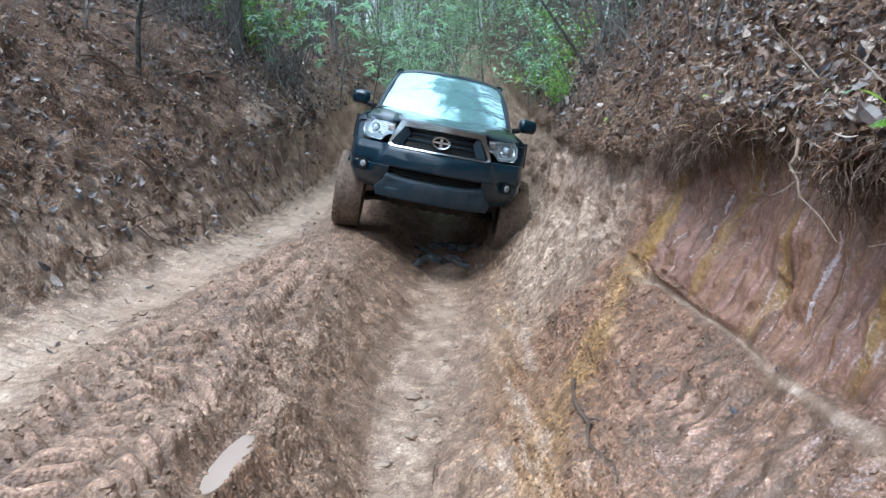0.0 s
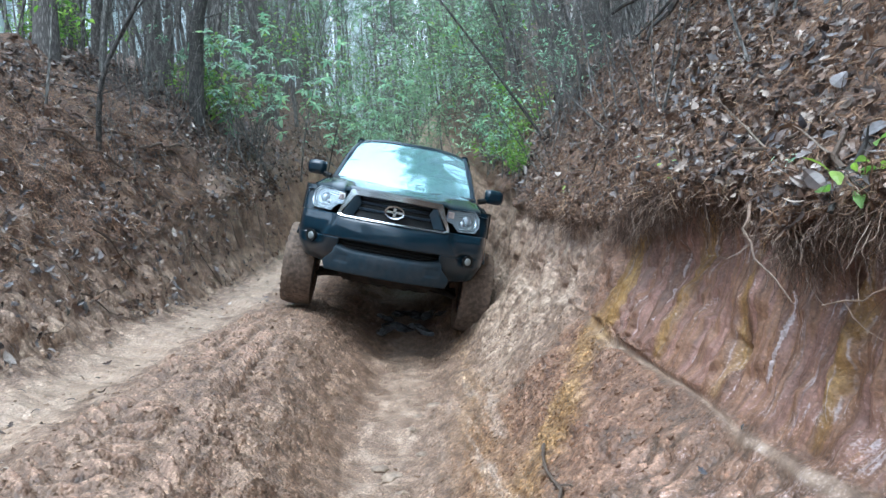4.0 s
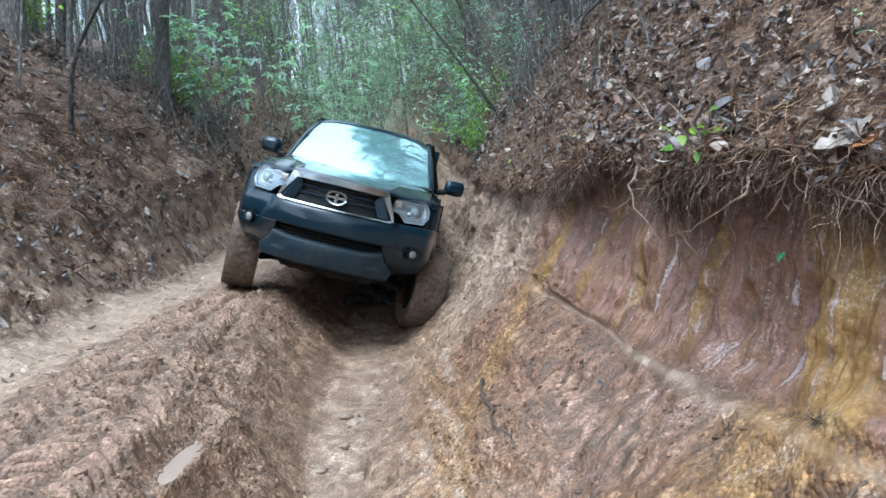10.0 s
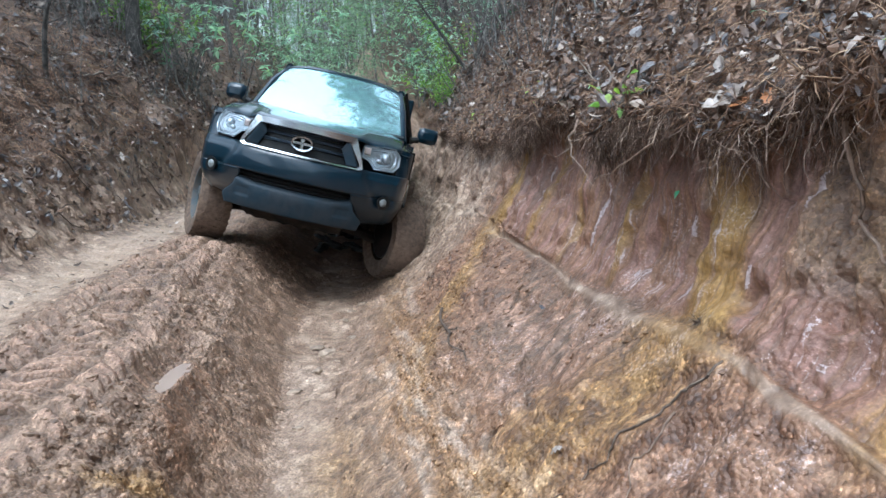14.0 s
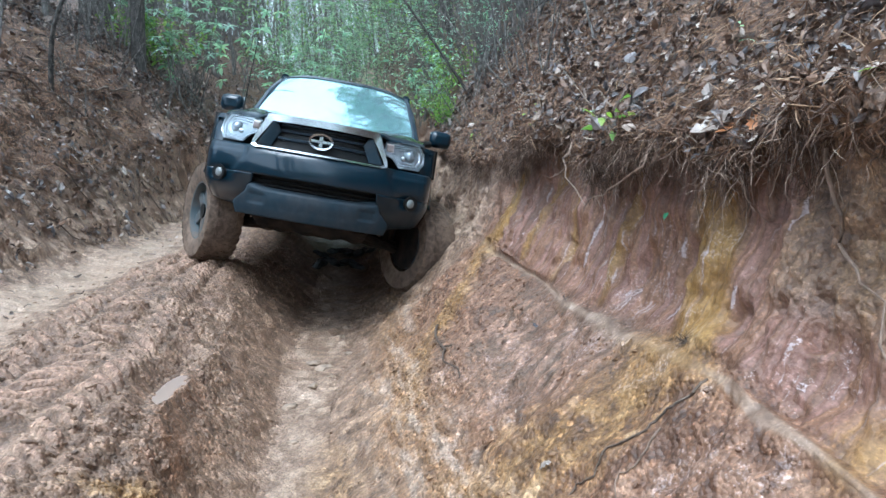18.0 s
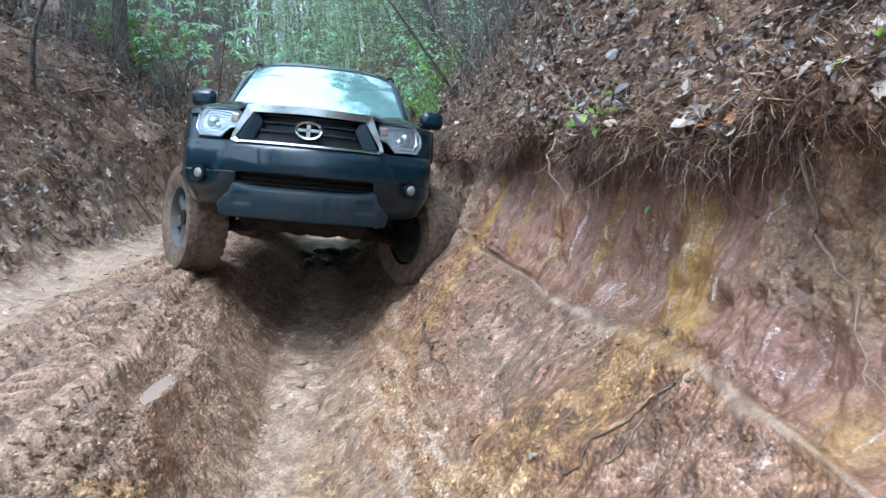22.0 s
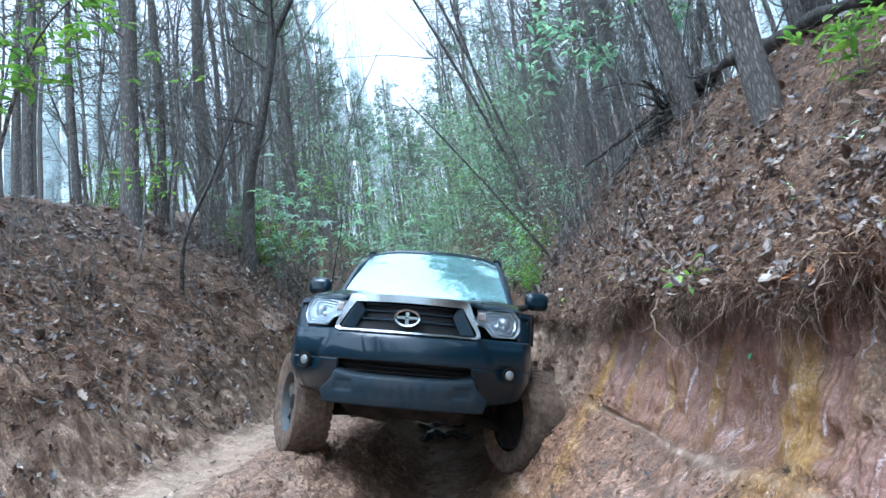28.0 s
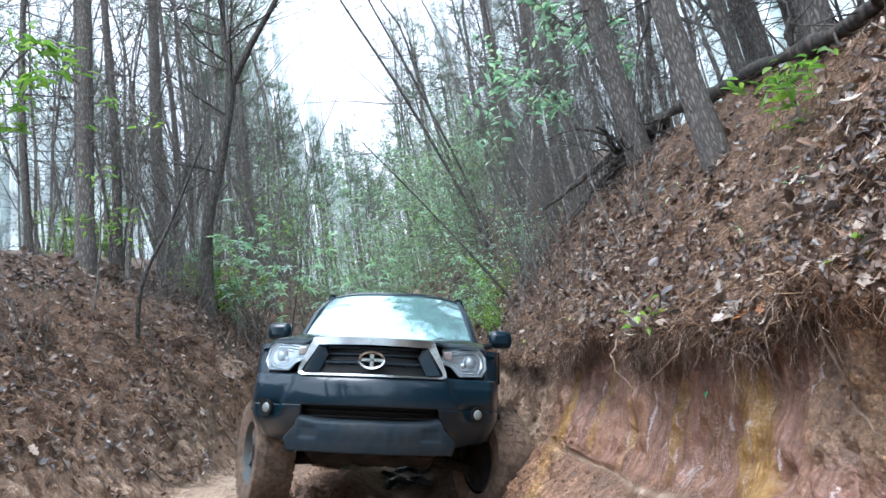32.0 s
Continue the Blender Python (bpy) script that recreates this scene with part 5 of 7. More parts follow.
def lobed_leaf(lobes, width, curl, cup):
    """A dead oak leaf: a lobed outline in two halves along a bent midrib. Length 1."""
    k = lobes * 2 + 1
    verts, tris = [], []
    for i in range(k + 1):
        s = i / k
        w = width * math.sin(math.pi * min(1, s * 0.93 + 0.05)) ** 0.7 * (1.0 if i % 2 else 0.5)
        if i in (0, k):
            w = 0.02
        z = curl * (s - 0.5) ** 2 * 2
        verts += [(s - 0.5, 0, z - 0.02), (s - 0.5 + 0.06 * (i % 2), w, z + cup * w), (s - 0.5 + 0.06 * (i % 2), -w, z + cup * w * 0.7)]
    for i in range(k):
        a, b = 3 * i, 3 * i + 3
        tris += [(a, b, b + 1), (a, b + 1, a + 1), (a, a + 2, b + 2), (a, b + 2, b)]
    return np.array(verts, float), np.array(tris)


def simple_leaf(width, curl, cup, k=4):
    verts, tris = [], []
    for i in range(k + 1):
        s = i / k
        w = width * math.sin(math.pi * (0.04 + 0.93 * s)) ** 0.8
        z = curl * (s - 0.4) ** 2
        verts += [(s, 0, -z), (s, w, -z + cup * w), (s, -w, -z + cup * w)]
    for i in range(k):
        a, b = 3 * i, 3 * i + 3
        tris += [(a, b, b + 1), (a, b + 1, a + 1), (a, a + 2, b + 2), (a, b + 2, b)]
    return np.array(verts, float), np.array(tris)


def island_mat(name, stops, rough, spec=0.5, thin=0.0, scale=60, relief=0.2):
    """A material whose colour changes from piece to piece, with fine veins."""
    m, n, l, b = material(name, rough)
    g = n.new("ShaderNodeNewGeometry")
    v = place(n, l)
    f = tex_noise(n, l, scale, 5, 0.7, v)
    c = ramp(n, l, g.outputs["Random Per Island"], stops)
    l.new(mix(n, l, 1.0, c, ramp(n, l, f, [(0.3, (0.62, 0.60, 0.58)), (0.7, (1.2, 1.2, 1.2))]), "MULTIPLY"), b.inputs["Base Color"])
    b.inputs["Specular IOR Level"].default_value = spec
    l.new(calc(n, l, "ADD", rough, calc(n, l, "MULTIPLY", calc(n, l, "SUBTRACT", g.outputs["Random Per Island"], 0.5), 0.3)), b.inputs["Roughness"])
    if relief:
        bump(n, l, b, f, relief, 0.004)
    if thin:
        t = n.new("ShaderNodeBsdfTranslucent")
        l.new(mix(n, l, 1.0, c, (1.5, 1.7, 1.0), "MULTIPLY"), t.inputs["Color"])
        s = n.new("ShaderNodeMixShader")
        s.inputs[0].default_value = thin
        l.new(b.outputs[0], s.inputs[1])
        l.new(t.outputs[0], s.inputs[2])
        l.new(s.outputs[0], n["Material Output"].inputs["Surface"])
    return m


DEAD = island_mat("dead_leaf", [(0.0, (0.030, 0.021, 0.018)), (0.25, (0.077, 0.050, 0.037)), (0.45, (0.135, 0.083, 0.055)), (0.62, (0.205, 0.124, 0.078)), (0.7, (0.075, 0.076, 0.086)), (0.8, (0.20, 0.185, 0.185)), (0.9, (0.30, 0.235, 0.185)), (0.975, (0.56, 0.49, 0.43)), (1.0, (0.055, 0.062, 0.075))], 0.42, 0.45)
STRAW = island_mat("pine_straw", [(0.0, (0.065, 0.038, 0.025)), (0.5, (0.163, 0.091, 0.053)), (0.85, (0.273, 0.172, 0.104)), (1.0, (0.468, 0.338, 0.221))], 0.6, 0.3)
ROOT = island_mat("root_bark", [(0.0, (0.048, 0.031, 0.024)), (0.55, (0.12, 0.079, 0.058)), (0.85, (0.216, 0.15, 0.108)), (1.0, (0.504, 0.408, 0.324))], 0.75, 0.25)
TWIG = island_mat("twig_bark", [(0.0, (0.06, 0.046, 0.036)), (0.6, (0.138, 0.102, 0.078)), (1.0, (0.264, 0.222, 0.18))], 0.75, 0.25)
CLOD = island_mat("clay_clod", [(0.0, (0.09, 0.058, 0.042)), (0.3, (0.19, 0.125, 0.085)), (0.6, (0.28, 0.185, 0.13)), (0.85, (0.36, 0.245, 0.175)), (0.94, (0.38, 0.245, 0.11)), (1.0, (0.52, 0.42, 0.34))], 0.55, 0.4, scale=40, relief=0.4)
# stops lifted well above leaf green: reflected sky put into the colour
GREEN = island_mat("laurel_leaf", [(0.0, (0.15, 0.28, 0.24)), (0.5, (0.28, 0.46, 0.41)), (0.85, (0.42, 0.60, 0.55)), (1.0, (0.40, 0.55, 0.32))], 0.3, 1.0, 0.4)
gloss = GREEN.node_tree.nodes["Principled BSDF"]
gloss.inputs["Coat Weight"].default_value, gloss.inputs["Coat Roughness"].default_value = 0.9, 0.28
# new-leaf green paled towards grey-teal: distance haze put into the colour
SPRING2 = island_mat("haze_paled_leaf", [(0.0, (0.13, 0.205, 0.165)), (0.6, (0.20, 0.30, 0.245)), (1.0, (0.30, 0.40, 0.30))], 0.3, 0.8, 0.45)
SPRING = island_mat("spring_leaf", [(0.0, (0.10, 0.20, 0.05)), (0.6, (0.18, 0.32, 0.075)), (1.0, (0.30, 0.42, 0.09))], 0.36, 0.6, 0.4)
NEEDLE = island_mat("pine_needles", [(0.0, (0.05, 0.09, 0.065)), (0.7, (0.09, 0.15, 0.11)), (1.0, (0.14, 0.20, 0.13))], 0.5, 0.5, 0.4)
ROOTSKIN = plain("root_skin", (0.19, 0.13, 0.092), 0.6, 0.0, 0.45, 45, 0.5, 0.006)
STONE = plain("wet_stone", (0.27, 0.205, 0.15), 0.75, 0.0, 0.45, 18, 0.5, 0.015)


def bark(name, dark, light, scale):
    m, n, l, b = material(name, 0.85)
    v = place(n, l, (1, 1, 0.28))
    f = tex_noise(n, l, scale, 5, 0.65, v, 0.2)
    plate = n.new("ShaderNodeTexVoronoi")
    plate.feature, plate.inputs["Scale"].default_value = "DISTANCE_TO_EDGE", scale * 0.9
    l.new(mix(n, l, 0.05, v, tex_noise(n, l, 9, 3, 0.6, v)), plate.inputs["Vector"])
    f = calc(n, l, "ADD", calc(n, l, "MULTIPLY", f, 0.62), calc(n, l, "MULTIPLY", calc(n, l, "MULTIPLY", plate.outputs["Distance"], 2.2, True), 0.42))
    g = tex_noise(n, l, 1.3, 3, 0.6, place(n, l))
    c = ramp(n, l, f, [(0.40, dark), (0.5, [0.5 * (a + d) for a, d in zip(dark, light)]), (0.62, light)])
    l.new(mix(n, l, calc(n, l, "MULTIPLY", g, 0.35), c, (0.085, 0.09, 0.078)), b.inputs["Base Color"])
    bump(n, l, b, f, 0.8, 0.03)
    return m


BARK = bark("pine_bark", (0.07, 0.061, 0.055), (0.20, 0.182, 0.168), 38)
GREYBARK = bark("grey_bark", (0.09, 0.084, 0.076), (0.29, 0.276, 0.255), 30)
DARKBARK = bark("dark_wet_bark", (0.024, 0.021, 0.019), (0.10, 0.088, 0.078), 26)
BIRCH = bark("pale_bark", (0.20, 0.19, 0.17), (0.58, 0.56, 0.52), 18)
ROTTEN = bark("rotten_log_bark", (0.018, 0.014, 0.012), (0.08, 0.06, 0.05), 20)

OAK = [lobed_leaf(3, 0.28, c, q) for c, q in ((0.25, 0.25), (-0.4, -0.4), (0.6, 0.5), (0.1, -0.2))] + [simple_leaf(0.22, 0.5, 0.4), simple_leaf(0.3, -0.4, -0.3), simple_leaf(0.16, 0.9, 0.6)]


def litter(name, label, count, y0, y1, u0, u1, size, tilt, ypow=1.0, thin=None):
    y = y0 + (y1 - y0) * npr.random(count) ** ypow
    u = u0 + (u1 - u0) * npr.random(count)
    if thin is not None:
        keep = npr.random(count) < thin(y, u)
        y, u = y[keep], u[keep]
    p, n = on_sheet_many(y, u)
    clump = fbm(p * 2.1, 2, 131)
    keep = npr.random(len(y)) < np.clip(0.65 + 0.7 * clump, 0.12, 1)
    p, n = p[keep], n[keep]
    s = size * npr.uniform(0.55, 1.35, len(p))
    ob = new(name, scattered(name, OAK, p + n * (0.012 + 0.02 * npr.random((len(p), 1))), frames_on(n, tilt), s, DEAD))
    return tagged(ob, label, "leaves", kind="stuff")


litter("leaf_litter", "wet brown oak leaves on the bank above the cut", 30000, -0.6, 9.0, 17.05, 20.6, 0.055, 0.5, 1.25, lambda y, u: 0.4 + 0.6 * smooth(17.3, 18.6, u))
litter("leaf_litter", "rotted scraps of leaf over the bank above the cut", 26000, -0.6, 8.0, 16.9, 20.2, 0.024, 0.6, 1.25)
litter("leaf_litter", "wet brown leaves caught on the steep bank", 15000, 0.5, 13.0, 2.3, 5.05, 0.06, 0.5, 1.0, lambda y, u: np.clip(1.15 - 0.9 * smooth(3.3, 4.6, u), 0.25, 1))
litter("leaf_litter", "brown leaf carpet along the bank's crest", 11000, 2.0, 14.0, 0.9, 2.6, 0.085, 0.4, 1.0)
litter("leaf_litter", "brown leaf carpet on the wood floor", 17000, 10.0, 40.0, 1.0, 4.3, 0.095, 0.35, 1.3)
litter("leaf_litter", "brown leaf carpet on the far bank", 9000, 8.0, 34.0, 17.3, 20.8, 0.10, 0.35, 1.2)
litter("scattered_leaves", "few muddy leaves on the trail edge", 200, 1.0, 9.0, 5.0, 7.0, 0.05, 0.3, 1.0)
litter("scattered_leaves", "few muddy leaves on the clay slope", 34, 0.2, 6.0, 12.0, 14.2, 0.032, 0.3, 1.0)
litter("leaf_litter", "large curled dead leaves and clumps on the steep bank", 1900, 0.5, 13.0, 2.3, 4.95, 0.095, 0.8, 1.0, lambda y, u: np.clip(1.1 - 0.7 * smooth(3.3, 4.7, u), 0.2, 1))


# pine straw and thin dead stems, lying and hanging
def straw(name, label, count, y0, y1, u0, u1, length, tilt, drop=0.0, ypow=1.0, wide=0.0016, flow=False):
    y = y0 + (y1 - y0) * npr.random(count) ** ypow
    p, n = on_sheet_many(y, u0 + (u1 - u0) * npr.random(count))
    fr = frames_on(n, tilt)
    if flow:
        down = np.array([0, 0, -1.0]) - n * (-n[:, 2:3])
        d = down / (np.linalg.norm(down, axis=1, keepdims=True) + 1e-6) + npr.normal(0, 0.8, n.shape) + n * 0.1
        fr[:, :, 0] = d / np.linalg.norm(d, axis=1, keepdims=True)
        fr[:, :, 1] = np.cross(n, fr[:, :, 0])
        fr[:, :, 1] /= np.linalg.norm(fr[:, :, 1], axis=1, keepdims=True)
        fr[:, :, 2] = np.cross(fr[:, :, 0], fr[:, :, 1])
    if drop:
        d = np.stack([npr.normal(-0.1, 0.4, count), npr.normal(0, 0.6, count), np.full(count, -1.0) * drop], -1)
        fr[:, :, 0] = d / np.linalg.norm(d, axis=1, keepdims=True)
        fr[:, :, 1] = np.cross(fr[:, :, 2], fr[:, :, 0])
        fr[:, :, 1] /= np.linalg.norm(fr[:, :, 1], axis=1, keepdims=True)
        fr[:, :, 2] = np.cross(fr[:, :, 0], fr[:, :, 1])
    tm = []
    for bend in (0.05, -0.12, 0.2, -0.3):
        w = wide / length
        v = [(0, -w, 0), (0, w, 0), (0, 0, w * 1.5)]
        v += [(0.5, -w + bend * 0.6, 0.05), (0.5, w + bend * 0.6, 0.05), (0.5, bend * 0.6, 0.05 + w * 1.5), (1.0, bend * 1.6, 0.02)]
        t = [(0, 1, 4), (0, 4, 3), (1, 2, 5), (1, 5, 4), (2, 0, 3), (2, 3, 5), (3, 4, 6), (4, 5, 6), (5, 3, 6)]
        tm.append((np.array(v, float), np.array(t)))
    s = length * npr.uniform(0.5, 1.5, count)
    return tagged(new(name, scattered(name, tm, p + n * 0.012, fr, s, STRAW)), label, "straw", kind="stuff")


straw("pine_straw", "rusty pine straw on the bank above the cut", 20000, -0.5, 7.0, 16.8, 20.0, 0.065, 0.5, 0, 1.25, 0.0013)
straw("pine_straw", "pine straw and rootlets sliding down the steep bank", 10000, 1.0, 9.0, 2.6, 4.1, 0.10, 0.4, 0, 1.0, 0.0016, True)
straw("pine_straw", "reddish-brown pine straw sliding down the bank", 17000, -0.4, 7.5, 17.02, 19.6, 0.062, 0.3, 0, 1.25, 0.0011, True)
straw("hanging_rootlets", "fringe of thin rootlets under the bank's lip", 900, -0.4, 7.0, 16.4, 17.2, 0.04, 0.6, 0.7, 1.1, 0.0013)


# roots
def wander(p, d, length, steps, wild, sag=0.0, r=rnd):
    out, p, d = [Vector(p)], Vector(p), Vector(d).normalized()
    for _ in range(steps):
        d = (d + Vector((r.gauss(0, wild), r.gauss(0, wild), r.gauss(0, wild) - sag))).normalized()
        p = p + d * (length / steps)
        out.append(p.copy())
    return out


def taper(r0, n, end=0.25):
    return [r0 * (1 - (1 - end) * k / n) for k in range(n + 1)]


bm = bmesh.new()
for k in range(3400):
    y = -0.4 + 7.2 * rnd.random() ** 1.2 if k % 3 else rnd.uniform(0.6, 3.5)
    p, n = on_sheet(y, rnd.uniform(16.2, 17.15))
    path = wander(p - n * 0.01, (-0.5 - rnd.random() * 0.5, rnd.gauss(0, 1.0), rnd.gauss(-0.6, 0.6)), rnd.uniform(0.05, 0.2), 8, 0.6, 0.24)
    tube(path, taper(rnd.uniform(0.0012, 0.0034), 8), 4, False, bm)
# thick mats of longer rootlets in clumps
for k in range(64):
    y0, u0 = (rnd.uniform(0.75, 3.6) if k % 4 else rnd.uniform(-0.3, 6.0)), rnd.uniform(16.25, 16.95)
    lean, reach = rnd.gauss(0, 0.35), rnd.uniform(0.10, 0.26)
    for _ in range(26):
        p, n = on_sheet(y0 + rnd.gauss(0, 0.045), u0 + rnd.gauss(0, 0.10))
        path = wander(p - n * 0.01, n * 0.5 + Vector((-0.15, lean + rnd.gauss(0, 0.45), -0.7)), reach * rnd.uniform(0.35, 1.1), 8, 0.26, 0.16)
        tube(path, taper(rnd.uniform(0.0009, 0.0024), 8), 4, False, bm)
tagged(finish(bm, "root_fringe", ROOT, None, "tangle of thin bare roots hanging from the cut's lip"), "", "roots", kind="stuff")


def root_thing(path, r0, label, name="exposed_root"):
    bm = tube(path, [r * rnd.uniform(0.8, 1.15) for r in taper(r0, len(path) - 1, 0.35)], 7)
    for _ in range(2):
        k = rnd.randrange(1, len(path) - 1)
        d = path[k + 1 if k + 1 < len(path) else k] - path[k - 1]
        side = wander(path[k], d.normalized() + Vector((rnd.gauss(0, 0.6), rnd.gauss(0, 0.6), rnd.gauss(-0.2, 0.5))), rnd.uniform(0.05, 0.16), 4, 0.3, 0.1)
        tube(side, taper(r0 * 0.45, 4), 5, False, bm)
    ob = finish(bm, name, ROOTSKIN, None)
    return tagged(ob, label, "root", "roots under the lip")


for k in range(46):
    y = -0.2 + 5.6 * (k + rnd.random()) / 46
    p, n = on_sheet(y, rnd.uniform(16.5, 17.0))
    path = wander(p - n * 0.02, (-0.45, rnd.gauss(0, 0.7), -0.5), rnd.uniform(0.09, 0.22), 8, 0.3, 0.22)
    root_thing(path, rnd.uniform(0.002, 0.0052), "pale bare root dangling from the undercut bank")
for pts, r0 in (
    ([(1.12, 0.60, 1.24), (1.11, 0.57, 1.18), (1.12, 0.58, 1.12), (1.13, 0.57, 1.06), (1.11, 0.53, 0.99), (1.10, 0.47, 0.95), (1.09, 0.41, 0.91), (1.07, 0.37, 0.86), (1.05, 0.33, 0.79), (1.02, 0.29, 0.74)], 0.0058),
    ([(0.97, 1.20, 1.31), (0.93, 1.16, 1.27), (0.89, 1.24, 1.22), (0.86, 1.32, 1.19), (0.84, 1.42, 1.18)], 0.0035),
    ([(1.00, 2.00, 1.44), (0.92, 1.9, 1.36), (0.90, 1.8, 1.28), (0.93, 1.7, 1.17)], 0.005),
):
    pts = [Vector(p) for p in pts]
    pts = [a.lerp(b, f) + Vector((rnd.gauss(0, 0.005), rnd.gauss(0, 0.010), rnd.gauss(0, 0.006))) for a, b in zip(pts, pts[1:]) for f in (0, 0.5)] + pts[-1:]
    root_thing(pts, r0, "thick gnarled root running down the clay cut")


def lying(points_uy, r0, lift, name, label, cat, mat, side=6):
    """A stick or root that follows the ground from (y, u) to (y, u)."""
    path = []
    for (y0, u0), (y1, u1) in zip(points_uy, points_uy[1:]):
        for k in range(6):
            p, n = on_sheet(y0 + (y1 - y0) * k / 6 + rnd.gauss(0, 0.003), u0 + (u1 - u0) * k / 6)
            path.append(p + n * (lift + 0.6 * r0))
    ob = finish(tube(path, [r * rnd.uniform(0.8, 1.2) for r in taper(r0, len(path) - 1, 0.4)], side), name, mat, None)
    return tagged(ob, label, cat)


lying([(0.79, 13.92), (0.80, 13.8), (0.84, 13.66), (0.85, 13.5), (0.91, 13.36), (0.90, 13.2), (0.95, 13.05), (0.94, 12.9), (0.97, 12.78), (1.02, 12.6), (1.08, 12.42), (1.2, 12.25)], 0.0040, 0.001, "surface_root", "brown root crossing the ochre clay slope", "root", TWIG)
lying([(0.80, 13.6), (0.78, 13.45), (0.80, 13.3), (0.74, 13.16), (0.75, 13.05)], 0.0032, 0.001, "surface_root", "thin root beside a thicker one on the slope", "root", ROOTSKIN)
lying([(2.82, 12.8), (2.6, 12.72), (2.45, 12.74), (2.3, 12.68), (2.15, 12.78), (2.05, 12.72)], 0.008, 0.012, "dead_twig", "dark forked twig on the clay slope", "twig", TWIG)
lying([(2.5, 12.72), (2.42, 12.82), (2.36, 12.86)], 0.005, 0.014, "dead_twig", "short dark twig on the clay slope", "twig", TWIG)

lying([(7.9, 3.4), (8.6, 3.42), (9.3, 3.46), (10.4, 3.47), (11.6, 3.5)], 0.014, 0.05, "fallen_branch", "long thin dead branch lying across the leafy bank", "branch", TWIG)
lying([(6.3, 3.15), (6.9, 3.5), (7.4, 3.75), (7.7, 3.95)], 0.012, 0.04, "fallen_branch", "crooked dead branch sliding down the bank", "branch", TWIG)
for k in range(96):
    left = k % 2 == 0
    y, u = (rnd.uniform(2.5, 11), rnd.uniform(2.8, 4.9)) if left else (rnd.uniform(0.0, 8) , rnd.uniform(17.2, 19.8))
    dy, du = rnd.gauss(0, 0.35), rnd.gauss(0, 0.35)
    pts = [(y + dy * s, u + du * s + rnd.gauss(0, 0.03)) for s in (0, 0.3, 0.6, 1.0)]
    path = []
    for a, b in pts:
        p, n = on_sheet(a, b)
        path.append(p + n * rnd.uniform(0.01, 0.05))
    bm = tube(path, taper(rnd.uniform(0.004, 0.011), 3), 6)
    tube(wander(path[1], (path[2] - path[1]) + Vector((rnd.gauss(0, 0.1), rnd.gauss(0, 0.1), 0.05)), rnd.uniform(0.1, 0.3), 4, 0.15), taper(0.004, 4), 5, False, bm)
    tagged(finish(bm, "fallen_branch", TWIG, None), "thin dead branch lying in the leaves", "branch", "dead branches on the banks")

# short thick mossy branch stub on the lip
p, n = on_sheet(1.62, 17.15)
bm = tube([p + Vector((-0.08, -0.06, -0.04)), p + Vector((-0.04, -0.02, 0.015)), p + Vector((0.0, 0.0, 0.045)), p + Vector((0.05, 0.025, 0.075)), p + Vector((0.11, 0.06, 0.13)), p + Vector((0.16, 0.07, 0.165)), p + Vector((0.175, 0.075, 0.175))], [0.006, 0.010, 0.014, 0.012, 0.017, 0.014, 0.006], 10)
tube([p + Vector((0.05, 0.025, 0.075)), p + Vector((0.06, 0.0, 0.12)), p + Vector((0.055, -0.02, 0.16))], [0.006, 0.004, 0.002], 6, True, bm)
tagged(finish(bm, "branch_stub", ROTTEN, None), "short dark mossy branch stub on the bank's lip", "branch")


# clods and stones
def lump(seed, rough=0.3, sub=1):
    bm = bmesh.new()
    bmesh.ops.create_icosphere(bm, subdivisions=sub, radius=1)
    r = random.Random(seed)
    off = Vector((r.random() * 50, r.random() * 50, r.random() * 50))
    for v in bm.verts:
        v.co = v.co * (1 + rough * noise.noise(v.co * 1.3 + off) + rough * 0.6 * noise.noise(v.co * 3 + off))
        v.co.z *= 0.62
    return bm


def lump_template(seed):
    bm = lump(seed, 0.5, 1)
    bm.verts.ensure_lookup_table()
    v = np.array([w.co[:] for w in bm.verts])
    t = np.array([[w.index for w in f.verts] for f in bm.faces])
    bm.free()
    return v, t


LUMPS = [lump_template(k) for k in range(6)]


def clods(name, label, count, y0, y1, u0, u1, size, ypow=1.0, weight=None, same=True):
    y = y0 + (y1 - y0) * npr.random(count) ** ypow
    u = u0 + (u1 - u0) * npr.random(count)
    if weight is not None:
        keep = npr.random(count) < weight(y, u)
        y, u = y[keep], u[keep]
    p, n = on_sheet_many(y, u)
    keep = npr.random(len(p)) < np.clip(0.5 + 0.9 * fbm(p * 2.7, 2, 171), 0.05, 1)
    p, n = p[keep], n[keep]
    s = size * np.exp(npr.normal(0, 0.55, len(p)))
    me = scattered(name, LUMPS[:1], p - n * (0.25 * s)[:, None], frames_on(n, 0.35), np.clip(s, 0.0025, 0.028), EARTH if same else CLOD)
    if same:
        i = np.clip(np.searchsorted(Y_STEPS, y[keep]), 0, len(Y_STEPS) - 1)
        j = np.clip(np.searchsorted(U_ALL, u[keep]), 0, len(U_ALL) - 1)
        each = len(LUMPS[0][0])
        for key, val in MASKS.items():
            a = me.attributes.new(key, "FLOAT", "POINT")
            w = 0.3 + 0.5 * npr.random(len(i)) if key == "chunk" else np.clip(val[i, j], 0, 1.5) * (key != "press")
            a.data.foreach_set("value", np.repeat(w, each).astype(np.float32))
    return tagged(new(name, me), label, "clods", kind="stuff")


